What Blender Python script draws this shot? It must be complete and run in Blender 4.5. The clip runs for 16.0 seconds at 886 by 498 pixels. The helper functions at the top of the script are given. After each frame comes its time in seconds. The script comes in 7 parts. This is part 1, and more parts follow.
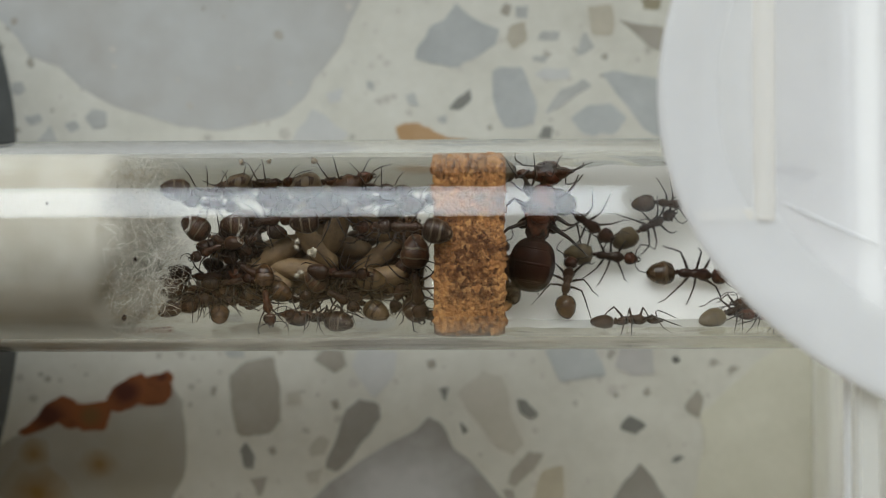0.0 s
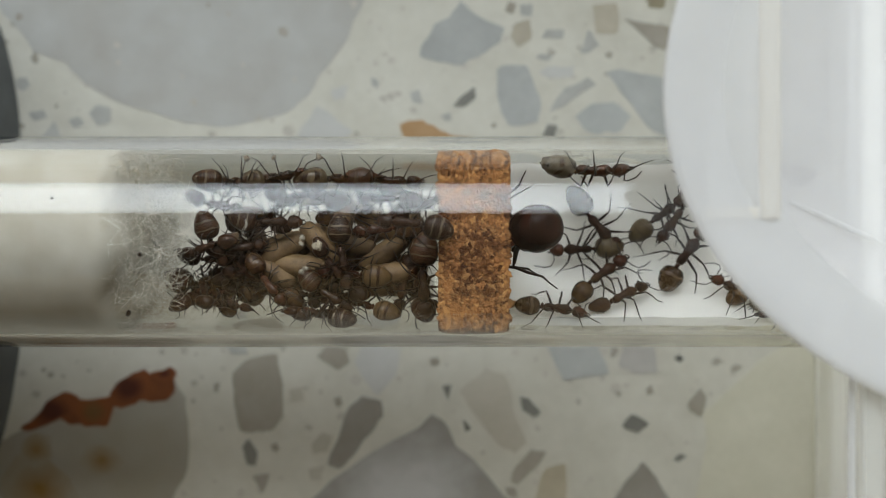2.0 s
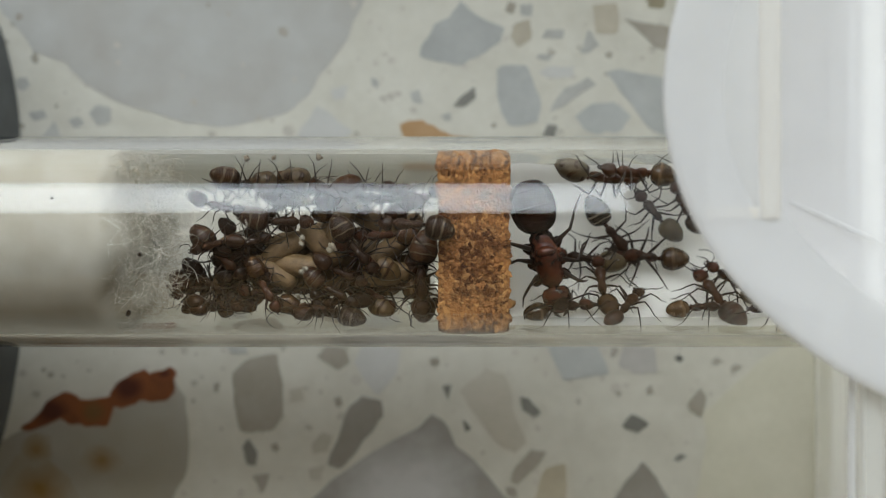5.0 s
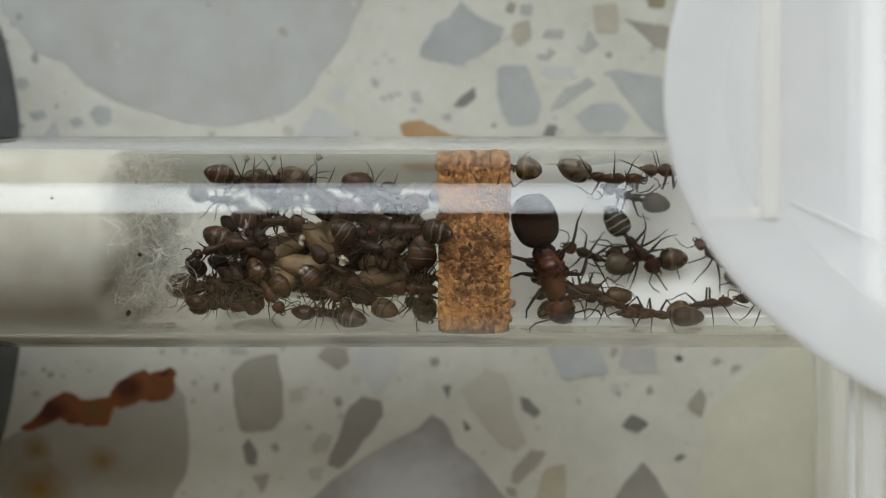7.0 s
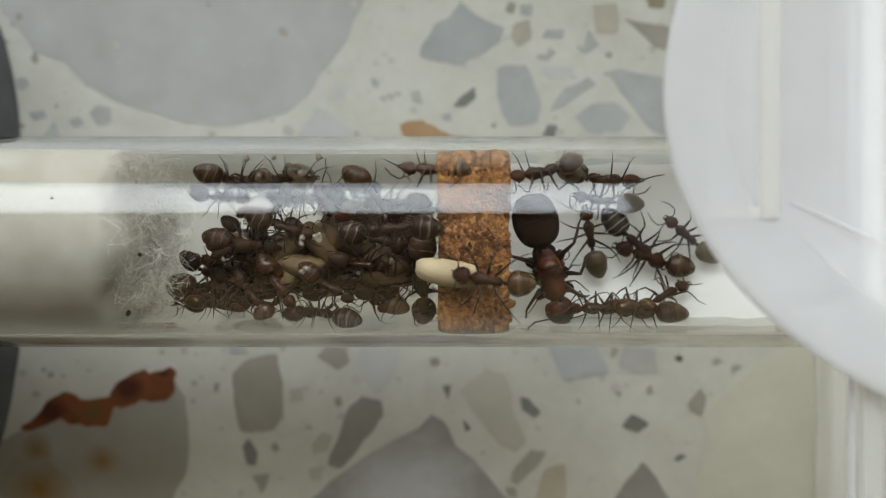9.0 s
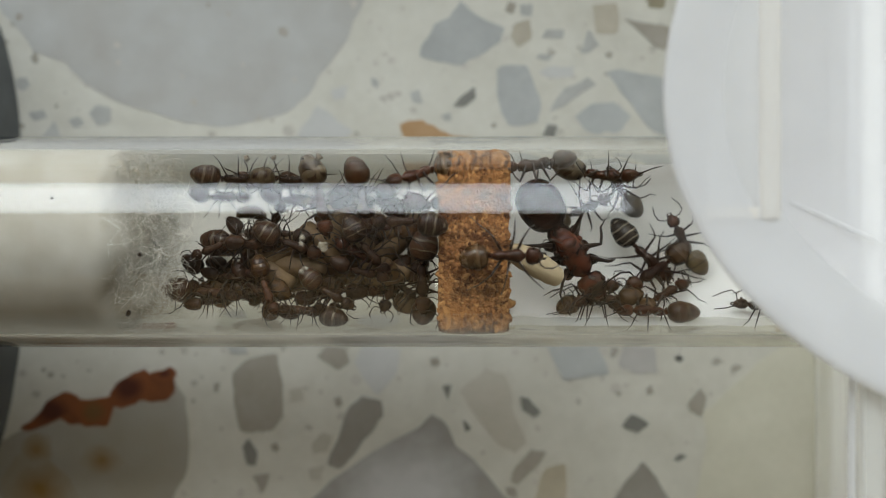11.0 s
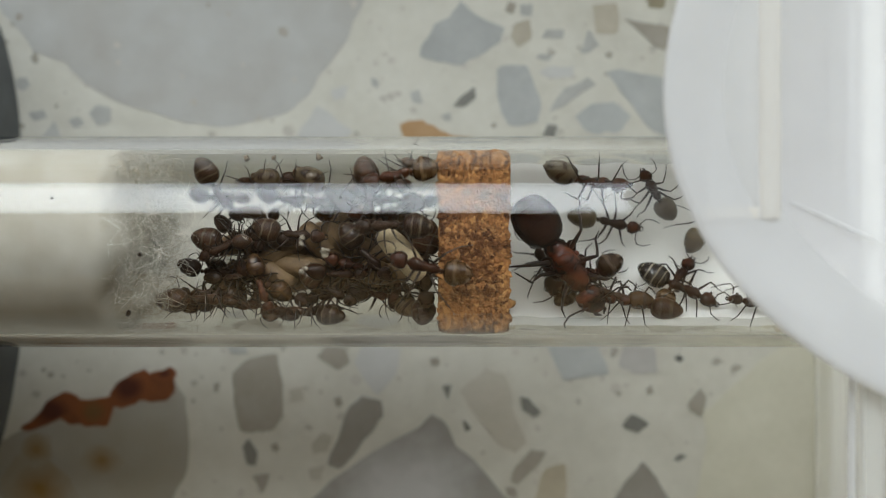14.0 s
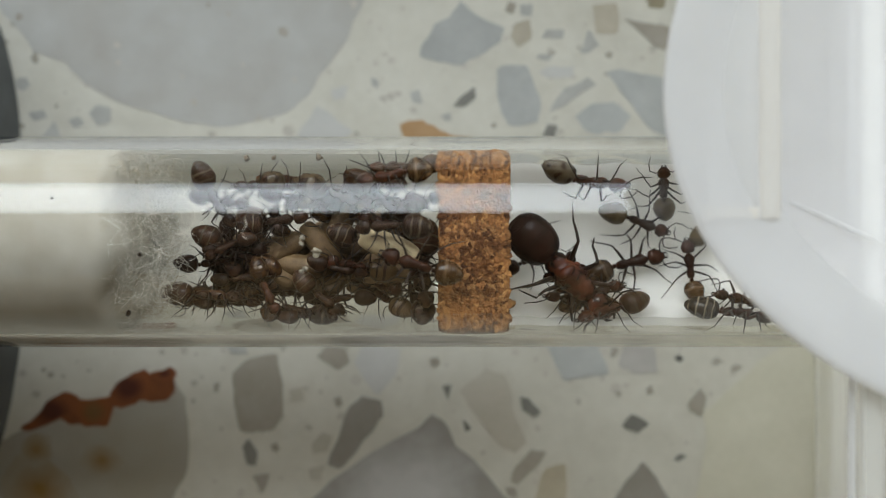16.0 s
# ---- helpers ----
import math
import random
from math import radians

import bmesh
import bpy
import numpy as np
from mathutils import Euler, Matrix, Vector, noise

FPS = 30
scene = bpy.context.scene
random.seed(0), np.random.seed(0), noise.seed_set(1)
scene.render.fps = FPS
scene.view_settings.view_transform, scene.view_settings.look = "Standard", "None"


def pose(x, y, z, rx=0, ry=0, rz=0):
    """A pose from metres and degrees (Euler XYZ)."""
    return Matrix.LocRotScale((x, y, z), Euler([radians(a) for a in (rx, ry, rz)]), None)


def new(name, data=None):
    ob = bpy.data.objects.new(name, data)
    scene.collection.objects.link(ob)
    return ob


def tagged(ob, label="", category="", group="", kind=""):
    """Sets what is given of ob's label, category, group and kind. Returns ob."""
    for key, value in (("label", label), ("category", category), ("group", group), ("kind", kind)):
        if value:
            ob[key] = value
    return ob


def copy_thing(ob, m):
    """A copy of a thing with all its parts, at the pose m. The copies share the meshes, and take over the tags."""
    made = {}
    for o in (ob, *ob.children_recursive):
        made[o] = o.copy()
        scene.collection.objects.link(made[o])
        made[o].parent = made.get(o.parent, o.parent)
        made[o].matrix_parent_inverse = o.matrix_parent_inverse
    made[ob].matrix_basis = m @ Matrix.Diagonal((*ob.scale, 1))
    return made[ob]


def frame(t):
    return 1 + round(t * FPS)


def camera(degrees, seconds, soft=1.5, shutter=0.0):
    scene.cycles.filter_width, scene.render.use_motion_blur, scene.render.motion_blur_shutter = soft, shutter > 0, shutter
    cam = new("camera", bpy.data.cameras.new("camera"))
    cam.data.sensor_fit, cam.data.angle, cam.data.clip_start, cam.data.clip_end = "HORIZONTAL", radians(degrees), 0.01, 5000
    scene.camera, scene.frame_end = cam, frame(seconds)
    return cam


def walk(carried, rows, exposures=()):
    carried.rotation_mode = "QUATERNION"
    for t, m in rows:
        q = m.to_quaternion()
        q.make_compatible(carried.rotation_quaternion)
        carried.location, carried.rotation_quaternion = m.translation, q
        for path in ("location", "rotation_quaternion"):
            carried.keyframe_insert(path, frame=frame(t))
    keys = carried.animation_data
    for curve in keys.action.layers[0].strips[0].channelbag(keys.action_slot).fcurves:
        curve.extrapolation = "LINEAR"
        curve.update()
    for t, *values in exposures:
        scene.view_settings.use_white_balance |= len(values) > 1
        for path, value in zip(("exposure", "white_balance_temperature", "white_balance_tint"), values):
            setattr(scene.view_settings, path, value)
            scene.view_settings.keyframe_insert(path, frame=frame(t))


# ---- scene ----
MM = 0.001
cam = camera(40, 16.0, soft=0.75)
cam.data.dof.use_dof = True
cam.data.dof.focus_distance = 0.0925
cam.data.dof.aperture_fstop = 20.0
walk(cam, [
    (0.0, pose(0.00033, -0.00032, 0.1007, 0, 0, -0.28)),
    (0.5, pose(0.00014, -0.00045, 0.1007, 0, 0, -0.13)),
    (1.0, pose(0, -0.00054, 0.1007)),
    (16.0, pose(0, -0.00054, 0.1007)),
], exposures=[(0.0, 0.21), (16.0, 0.21)])

# ---- light: one wide window on the north side of a plain room ----
world = bpy.data.worlds.new("world")
scene.world = world
world.use_nodes = True
wn = world.node_tree.nodes
sky = wn.new("ShaderNodeTexSky")
sky.sky_type, sky.sun_disc, sky.sun_elevation, sky.sun_rotation = "NISHITA", False, radians(35), radians(200)
world.node_tree.links.new(sky.outputs[0], wn["Background"].inputs[0])
wn["Background"].inputs[1].default_value = 0.1

lamp = bpy.data.lights.new("window_light", "AREA")
lamp.shape, lamp.size, lamp.size_y, lamp.energy, lamp.color = "RECTANGLE", 4.6, 1.55, 88, (0.89, 0.965, 1.02)
window_light = new("window_light", lamp)
window_light.matrix_world = pose(0.05, 1.42, 1.455, -90, 0, 0)


# ---- materials ----
def mat(name, base, rough=0.5, second=None, scale=300.0, amount=0.5, bump=0.0, bump_scale=900.0, metal=0.0, transmission=0.0, ior=1.45, subsurface=0.0, sss_radius=0.001, spec=0.5, coat=0.0, random_tint=0.0):
    m = bpy.data.materials.new(name)
    m.use_nodes = True
    nt = m.node_tree
    n, l = nt.nodes, nt.links
    b = n["Principled BSDF"]
    b.inputs["Base Color"].default_value = (*base, 1)
    b.inputs["Roughness"].default_value = rough
    b.inputs["Metallic"].default_value = metal
    b.inputs["Transmission Weight"].default_value = transmission
    b.inputs["IOR"].default_value = ior
    b.inputs["Specular IOR Level"].default_value = spec
    b.inputs["Coat Weight"].default_value = coat
    if subsurface:
        b.inputs["Subsurface Weight"].default_value = subsurface
        b.inputs["Subsurface Radius"].default_value = (1, 0.8, 0.6)
        b.inputs["Subsurface Scale"].default_value = sss_radius
    tc = n.new("ShaderNodeTexCoord")
    if second is not None:
        a = n.new("ShaderNodeTexNoise")
        a.inputs["Scale"].default_value, a.inputs["Detail"].default_value = scale, 6
        c = n.new("ShaderNodeTexNoise")
        c.inputs["Scale"].default_value, c.inputs["Detail"].default_value = scale * 6, 4
        l.new(tc.outputs["Object"], a.inputs["Vector"])
        l.new(tc.outputs["Object"], c.inputs["Vector"])
        add = n.new("ShaderNodeMath")
        add.operation = "MULTIPLY_ADD"
        l.new(c.outputs["Fac"], add.inputs[0])
        add.inputs[1].default_value = 0.5
        l.new(a.outputs["Fac"], add.inputs[2])
        ramp = n.new("ShaderNodeMapRange")
        ramp.inputs["From Min"].default_value, ramp.inputs["From Max"].default_value = 0.75 - 0.5 * (1.05 - amount), 0.75 + 0.5 * (1.05 - amount)
        l.new(add.outputs[0], ramp.inputs["Value"])
        mix = n.new("ShaderNodeMix")
        mix.data_type = "RGBA"
        mix.inputs["A"].default_value, mix.inputs["B"].default_value = (*base, 1), (*second, 1)
        l.new(ramp.outputs["Result"], mix.inputs["Factor"])
        out = mix.outputs["Result"]
        if random_tint:
            info = n.new("ShaderNodeObjectInfo")
            hsv = n.new("ShaderNodeHueSaturation")
            mr = n.new("ShaderNodeMapRange")
            mr.inputs["To Min"].default_value, mr.inputs["To Max"].default_value = 1 - random_tint, 1 + random_tint
            l.new(info.outputs["Random"], mr.inputs["Value"])
            l.new(mr.outputs["Result"], hsv.inputs["Value"])
            l.new(out, hsv.inputs["Color"])
            out = hsv.outputs["Color"]
        l.new(out, b.inputs["Base Color"])
    if bump:
        t = n.new("ShaderNodeTexNoise")
        t.inputs["Scale"].default_value, t.inputs["Detail"].default_value = bump_scale, 5
        l.new(tc.outputs["Object"], t.inputs["Vector"])
        bm_ = n.new("ShaderNodeBump")
        bm_.inputs["Strength"].default_value, bm_.inputs["Distance"].default_value = bump, 0.0003
        l.new(t.outputs["Fac"], bm_.inputs["Height"])
        l.new(bm_.outputs["Normal"], b.inputs["Normal"])
    return m


def milky(name, tint, clear, rough=0.35, through_light=0.25):
    """Translucent milky plastic: part clear, part scattering."""
    m = bpy.data.materials.new(name)
    m.use_nodes = True
    nt = m.node_tree
    n, l = nt.nodes, nt.links
    n.remove(n["Principled BSDF"])
    tr, di, tl, gl = (n.new("ShaderNodeBsdf" + k) for k in ("Transparent", "Diffuse", "Translucent", "Glossy"))
    tr.inputs[0].default_value = (*(0.9 + 0.1 * c for c in tint), 1)
    di.inputs[0].default_value = tl.inputs[0].default_value = (*tint, 1)
    gl.inputs["Roughness"].default_value = rough
    tc, nz, mr = n.new("ShaderNodeTexCoord"), n.new("ShaderNodeTexNoise"), n.new("ShaderNodeMapRange")
    nz.inputs["Scale"].default_value, nz.inputs["Detail"].default_value = 120, 5
    l.new(tc.outputs["Object"], nz.inputs["Vector"])
    l.new(nz.outputs["Fac"], mr.inputs["Value"])
    mr.inputs["To Min"].default_value, mr.inputs["To Max"].default_value = clear - 0.08, clear + 0.08
    m1, m2, m3 = (n.new("ShaderNodeMixShader") for _ in range(3))
    m1.inputs[0].default_value = through_light
    l.new(di.outputs[0], m1.inputs[1])
    l.new(tl.outputs[0], m1.inputs[2])
    l.new(mr.outputs["Result"], m2.inputs[0])
    l.new(m1.outputs[0], m2.inputs[1])
    l.new(tr.outputs[0], m2.inputs[2])
    m3.inputs[0].default_value = 0.04
    l.new(m2.outputs[0], m3.inputs[1])
    l.new(gl.outputs[0], m3.inputs[2])
    l.new(m3.outputs[0], n["Material Output"].inputs["Surface"])
    return m


# unseen wall and ceiling colours, chosen for the warmth and strength of bounced light
M_ROOM = mat("unseen warm wall", (0.33, 0.235, 0.115), 0.8, (0.28, 0.20, 0.10), 3, 0.4, 0.1, 60)
M_CEILING = mat("unseen dark ceiling", (0.13, 0.095, 0.06), 0.7, (0.09, 0.065, 0.04), 4, 0.5)
M_CEMENT = mat("terrazzo cement", (0.56, 0.542, 0.465), 0.42, (0.47, 0.45, 0.375), 160, 0.55, 0.08, 700)
CHIP = {
    "pale": ((0.46, 0.465, 0.45), (0.41, 0.415, 0.395)),
    "blue": ((0.385, 0.40, 0.39), (0.325, 0.34, 0.33)),
    "grey": ((0.39, 0.395, 0.375), (0.32, 0.325, 0.305)),
    "greyw": ((0.43, 0.42, 0.40), (0.37, 0.36, 0.335)),
    "beige": ((0.41, 0.38, 0.31), (0.34, 0.315, 0.25)),
    "taupe": ((0.33, 0.31, 0.265), (0.275, 0.255, 0.21)),
    "taupel": ((0.43, 0.41, 0.355), (0.38, 0.36, 0.30)),
    "dtaupe": ((0.285, 0.27, 0.24), (0.23, 0.218, 0.19)),
    "tan": ((0.42, 0.38, 0.295), (0.35, 0.315, 0.235)),
    "cream": ((0.56, 0.55, 0.455), (0.50, 0.49, 0.395)),
    "olive": ((0.26, 0.235, 0.16), (0.20, 0.18, 0.12)),
    "dark": ((0.215, 0.215, 0.195), (0.155, 0.157, 0.14)),
    "char": ((0.10, 0.10, 0.095), (0.07, 0.072, 0.068)),
    "rust": ((0.38, 0.25, 0.135), (0.32, 0.195, 0.09)),
    "vein": ((0.19, 0.066, 0.022), (0.115, 0.040, 0.016)),
    "ochre": ((0.33, 0.25, 0.13), (0.33, 0.30, 0.24)),
}
CHIP = {k: tuple(tuple(v * w for v, w in zip(c, (1.025, 1.0, 0.965))) for c in pair) for k, pair in CHIP.items()}
M_CHIP = {k: mat(k + " stone", a, 0.35, b, 260, 0.55, 0.06, 600, random_tint=0.06) for k, (a, b) in CHIP.items()}
M_CHIP["vein"] = mat("vein stone", *[CHIP["vein"][0], 0.4, CHIP["vein"][1], 330, 0.6])


def stain(name, colour, host, core=0.35):
    """A mineral stain that pales into the stone around it towards its own outline."""
    m = mat(name, colour, 0.4)
    n, l = m.node_tree.nodes, m.node_tree.links
    tc, flat, off, dist, nz, add, mr, mix = (n.new("ShaderNode" + k) for k in ("TexCoord", "VectorMath", "VectorMath", "VectorMath", "TexNoise", "Math", "MapRange", "Mix"))
    flat.operation, off.operation, dist.operation = "MULTIPLY", "SUBTRACT", "LENGTH"
    flat.inputs[1].default_value, off.inputs[1].default_value = (1, 1, 0), (0.5, 0.5, 0)
    l.new(tc.outputs["Generated"], flat.inputs[0])
    l.new(flat.outputs[0], off.inputs[0])
    l.new(off.outputs[0], dist.inputs[0])
    nz.inputs["Scale"].default_value, nz.inputs["Detail"].default_value = 420, 4
    l.new(tc.outputs["Object"], nz.inputs["Vector"])
    add.operation = "MULTIPLY_ADD"
    add.inputs[1].default_value = 0.4
    l.new(nz.outputs["Fac"], add.inputs[0])
    l.new(dist.outputs["Value"], add.inputs[2])
    mr.inputs["From Min"].default_value, mr.inputs["From Max"].default_value = 0.16 + 0.5 * core, 0.62
    l.new(add.outputs[0], mr.inputs["Value"])
    mix.data_type = "RGBA"
    mix.inputs["A"].default_value, mix.inputs["B"].default_value = (*colour, 1), (*host, 1)
    l.new(mr.outputs["Result"], mix.inputs["Factor"])
    l.new(mix.outputs["Result"], n["Principled BSDF"].inputs["Base Color"])
    return m


M_CHIP["ochre"] = stain("ochre stain", (0.22, 0.13, 0.038), (0.305, 0.275, 0.21), 0.1)
M_CHIP["cored"] = stain("stone with a pale core", (0.45, 0.44, 0.415), (0.265, 0.25, 0.22), 0.3)
M_CHIP["maroon"] = stain("maroon stain", (0.065, 0.018, 0.010), (0.18, 0.06, 0.021))
M_CHIP["brown"] = stain("brown stain", (0.14, 0.075, 0.025), (0.19, 0.064, 0.02))
M_CHIP["marble"] = mat("mottled marble", (0.345, 0.325, 0.285), 0.35, (0.455, 0.46, 0.435), 55, 0.5, 0.05, 600)
M_CHIP["warm"] = mat("warm marble", (0.30, 0.275, 0.215), 0.35, (0.345, 0.33, 0.285), 60, 0.55, 0.05, 600)
M_GLASS = mat("tube glass", (0.962, 0.955, 0.92), 0.0, transmission=1.0, ior=1.47, spec=0.06)
M_COTTON = mat("cotton wool", (0.375, 0.352, 0.305), 0.95, (0.27, 0.246, 0.20), 90, 0.6, 0.14, 1500, spec=0.1)
M_FIBRE = mat("cotton fibre", (0.80, 0.76, 0.68), 0.6, (0.60, 0.56, 0.48), 300, 0.5)
M_FUZZ = mat("cotton fuzz", (0.46, 0.435, 0.38), 0.9, (0.33, 0.30, 0.245), 250, 0.6, spec=0.1)
M_SOIL = mat("dirty cotton", (0.36, 0.30, 0.21), 0.9, (0.20, 0.155, 0.095), 500, 0.6, 0.5, 1800, spec=0.1)
M_CORK = mat("cork", (0.28, 0.125, 0.042), 0.9, (0.070, 0.027, 0.010), 900, 0.8, 1.0, 1500, spec=0.2)
M_CORK_PALE = mat("pale cork grain", (0.43, 0.225, 0.082), 0.9, (0.20, 0.10, 0.038), 1500, 0.6, 0.6, 2500, spec=0.2)
M_GRANULE = mat("cork granules", (0.36, 0.165, 0.054), 0.8, (0.055, 0.019, 0.007), 480, 0.9, 0.6, 2500, spec=0.2)
nodes, links = M_GRANULE.node_tree.nodes, M_GRANULE.node_tree.links
island, tone, blend = (nodes.new("ShaderNode" + k) for k in ("NewGeometry", "ValToRGB", "Mix"))
for at, colour in ((0.0, (0.026, 0.010, 0.005)), (0.25, (0.088, 0.033, 0.011)), (0.7, (0.20, 0.086, 0.027)), (1.0, (0.47, 0.255, 0.095))):
    stop = tone.color_ramp.elements.new(at) if at not in (0.0, 1.0) else tone.color_ramp.elements[int(at) if at == 0 else -1]
    stop.color = (*colour, 1)
links.new(island.outputs["Random Per Island"], tone.inputs["Fac"])
blend.data_type = "RGBA"
blend.inputs["Factor"].default_value = 0.5
base_in = nodes["Principled BSDF"].inputs["Base Color"]
links.new(base_in.links[0].from_socket, blend.inputs["A"])
links.new(tone.outputs["Color"], blend.inputs["B"])
links.new(blend.outputs["Result"], base_in)
M_BLACK = mat("dark brown cuticle", (0.0120, 0.0056, 0.0029), 0.32, (0.037, 0.0137, 0.0050), 700, 0.7, 0.2, 4200, spec=0.28, random_tint=0.4)
M_RED = mat("reddish brown cuticle", (0.044, 0.0118, 0.0042), 0.28, (0.013, 0.0050, 0.0025), 600, 0.7, 0.2, 4200, spec=0.3, random_tint=0.4)
M_LEG = mat("brown leg cuticle", (0.017, 0.0068, 0.0033), 0.36, (0.007, 0.0038, 0.0023), 1500, 0.6, random_tint=0.3)
M_BAND = mat("amber banded cuticle", (0.115, 0.086, 0.05), 0.36, (0.06, 0.04, 0.022), 1200, 0.6, random_tint=0.35)
M_RING = mat("pale ring cuticle", (0.24, 0.20, 0.14), 0.4, (0.15, 0.12, 0.08), 1200, 0.6)
M_GREYISH = mat("grey-brown cuticle", (0.030, 0.023, 0.017), 0.26, (0.016, 0.011, 0.008), 900, 0.6)
M_DULL = mat("olive-brown banded cuticle", (0.058, 0.037, 0.017), 0.3, (0.018, 0.010, 0.005), 900, 0.75, random_tint=0.4)
M_AMBER = mat("amber cuticle", (0.115, 0.066, 0.024), 0.34, (0.06, 0.03, 0.012), 900, 0.6, random_tint=0.25)
M_TAN = mat("brown gaster cuticle", (0.055, 0.027, 0.009), 0.22, (0.028, 0.014, 0.007), 1000, 0.6, random_tint=0.35)
M_OLIVE = mat("olive-tan cuticle", (0.070, 0.048, 0.025), 0.34, (0.032, 0.020, 0.010), 1100, 0.6, random_tint=0.2)
M_HONEY = mat("olive-tan translucent cuticle", (0.105, 0.076, 0.036), 0.3, (0.060, 0.040, 0.018), 700, 0.6, subsurface=0.15, sss_radius=0.0006, random_tint=0.25)
M_FLAKE = mat("pale food flake", (0.27, 0.235, 0.175), 0.7, (0.13, 0.105, 0.07), 900, 0.7, 0.4, 2500)
M_RINGED = mat("dull ring cuticle", (0.085, 0.062, 0.036), 0.4, (0.045, 0.032, 0.018), 1200, 0.6, random_tint=0.2)
M_TAWNY = mat("tawny cuticle", (0.105, 0.062, 0.024), 0.34, (0.05, 0.028, 0.011), 900, 0.6, random_tint=0.2)
M_SILK = mat("tan cocoon silk", (0.15, 0.091, 0.038), 0.6, (0.068, 0.037, 0.0145), 420, 0.75, 0.3, 2600, random_tint=0.25)
M_QUEEN = mat("queen cuticle", (0.0042, 0.0025, 0.002), 0.2, (0.034, 0.0095, 0.005), 160, 0.5, 0.05, 4000, spec=0.14)
M_QUEEN_RED = mat("queen thorax cuticle", (0.0085, 0.0036, 0.0026), 0.26, (0.090, 0.023, 0.0105), 330, 0.85, 0.3, 1800, spec=0.4)
M_BROOD = mat("waxy brood", (0.078, 0.039, 0.012), 0.5, (0.036, 0.018, 0.006), 350, 0.5, subsurface=0.3, sss_radius=0.0008, random_tint=0.1)
M_PUPA = mat("cream cocoon", (0.43, 0.345, 0.215), 0.6, (0.33, 0.25, 0.14), 700, 0.5, 0.15, 3000)
M_CRUMB = mat("white crumbs", (0.34, 0.305, 0.245), 0.6, (0.17, 0.145, 0.105), 900, 0.5)
M_HUSK = mat("brown husk", (0.12, 0.075, 0.036), 0.7, (0.06, 0.038, 0.018), 900, 0.6)
M_BLOCK = mat("dark grey rubber", (0.085, 0.09, 0.088), 0.7, (0.06, 0.064, 0.063), 300, 0.6, 0.2, 900)
M_RIM = milky("thick milky plastic", (0.98, 0.98, 0.975), 0.25, 0.35, 0.45)
M_LID = milky("thin milky plastic", (0.98, 0.975, 0.98), 0.42, 0.3, 0.6)
M_TAPE_EDGE = milky("folded white tape", (1.0, 0.97, 0.90), 0.2, 0.5, 0.3)
M_TAPE = milky("white tape", (0.95, 0.945, 0.92), 0.42, 0.5, 0.3)
# whitish layers: some haze, mostly light gathered by the tube put into colour
M_LIGHT_FILM = milky("hazy film painting in light under the heap", (1.0, 0.965, 0.89), 0.45, 0.4, 0.2)
M_BRIGHT_FILM = milky("white film painting in gathered light", (1.0, 0.985, 0.96), 0.15, 0.4, 0.45)
M_LIGHT_EDGE = milky("thin edge of the painted-in light", (1.0, 0.985, 0.95), 0.62, 0.4, 0.45)
# grey-brown see-through colour that darkens the north strip as shade would
M_TUBE_SHADE = milky("grey-brown painted shade in the tube", (0.36, 0.338, 0.275), 0.4, 0.4, 0.3)
M_LIP = milky("cream plastic lip", (0.93, 0.925, 0.88), 0.34, 0.3, 0.5)
M_BOX = milky("clear cloudy plastic", (0.98, 0.97, 0.92), 0.68, 0.2, 0.4)


# ---- building helpers (millimetres in, metres out) ----
def finish(name, bm, material, smooth=True):
    me = bpy.data.meshes.new(name)
    bmesh.ops.scale(bm, vec=(MM, MM, MM), verts=bm.verts)
    bm.normal_update()
    bm.to_mesh(me)
    bm.free()
    for m in material if isinstance(material, (list, tuple)) else [material]:
        me.materials.append(m)
    if smooth:
        for p in me.polygons:
            p.use_smooth = True
    return me


def part(name, bm, material, parent=None, label="", smooth=True):
    ob = new(name, finish(name, bm, material, smooth))
    ob.parent = parent
    return tagged(ob, label)


def shared(name, me, parent, label=""):
    ob = new(name, me)
    ob.parent = parent
    return tagged(ob, label)


def box(bm, lo, hi, bevel=0.0):
    r = bmesh.ops.create_cube(bm, size=1)
    vs = r["verts"]
    for v in vs:
        v.co = Vector([(lo[i] + hi[i]) / 2 + v.co[i] * (hi[i] - lo[i]) for i in range(3)])
    if bevel:
        es = list({e for v in vs for e in v.link_edges})
        bmesh.ops.bevel(bm, geom=es, offset=bevel, segments=2, profile=0.5, affect="EDGES")
    return bm


def tube(bm, pts, radii, seg=6):
    """A tapered tube along points."""
    pts = [Vector(p) for p in pts]
    rings = []
    for i, p in enumerate(pts):
        d = (pts[min(i + 1, len(pts) - 1)] - pts[max(i - 1, 0)]).normalized()
        s = d.cross(Vector((0.21, 0.37, 0.9))).normalized()
        u = s.cross(d)
        rings.append([bm.verts.new(p + radii[i] * (math.cos(a) * s + math.sin(a) * u)) for a in (2 * math.pi * k / seg for k in range(seg))])
    for a, b in zip(rings, rings[1:]):
        for k in range(seg):
            bm.faces.new((a[k], a[(k + 1) % seg], b[(k + 1) % seg], b[k]))
    bm.faces.new(rings[0][::-1])
    bm.faces.new(rings[-1])
    return bm


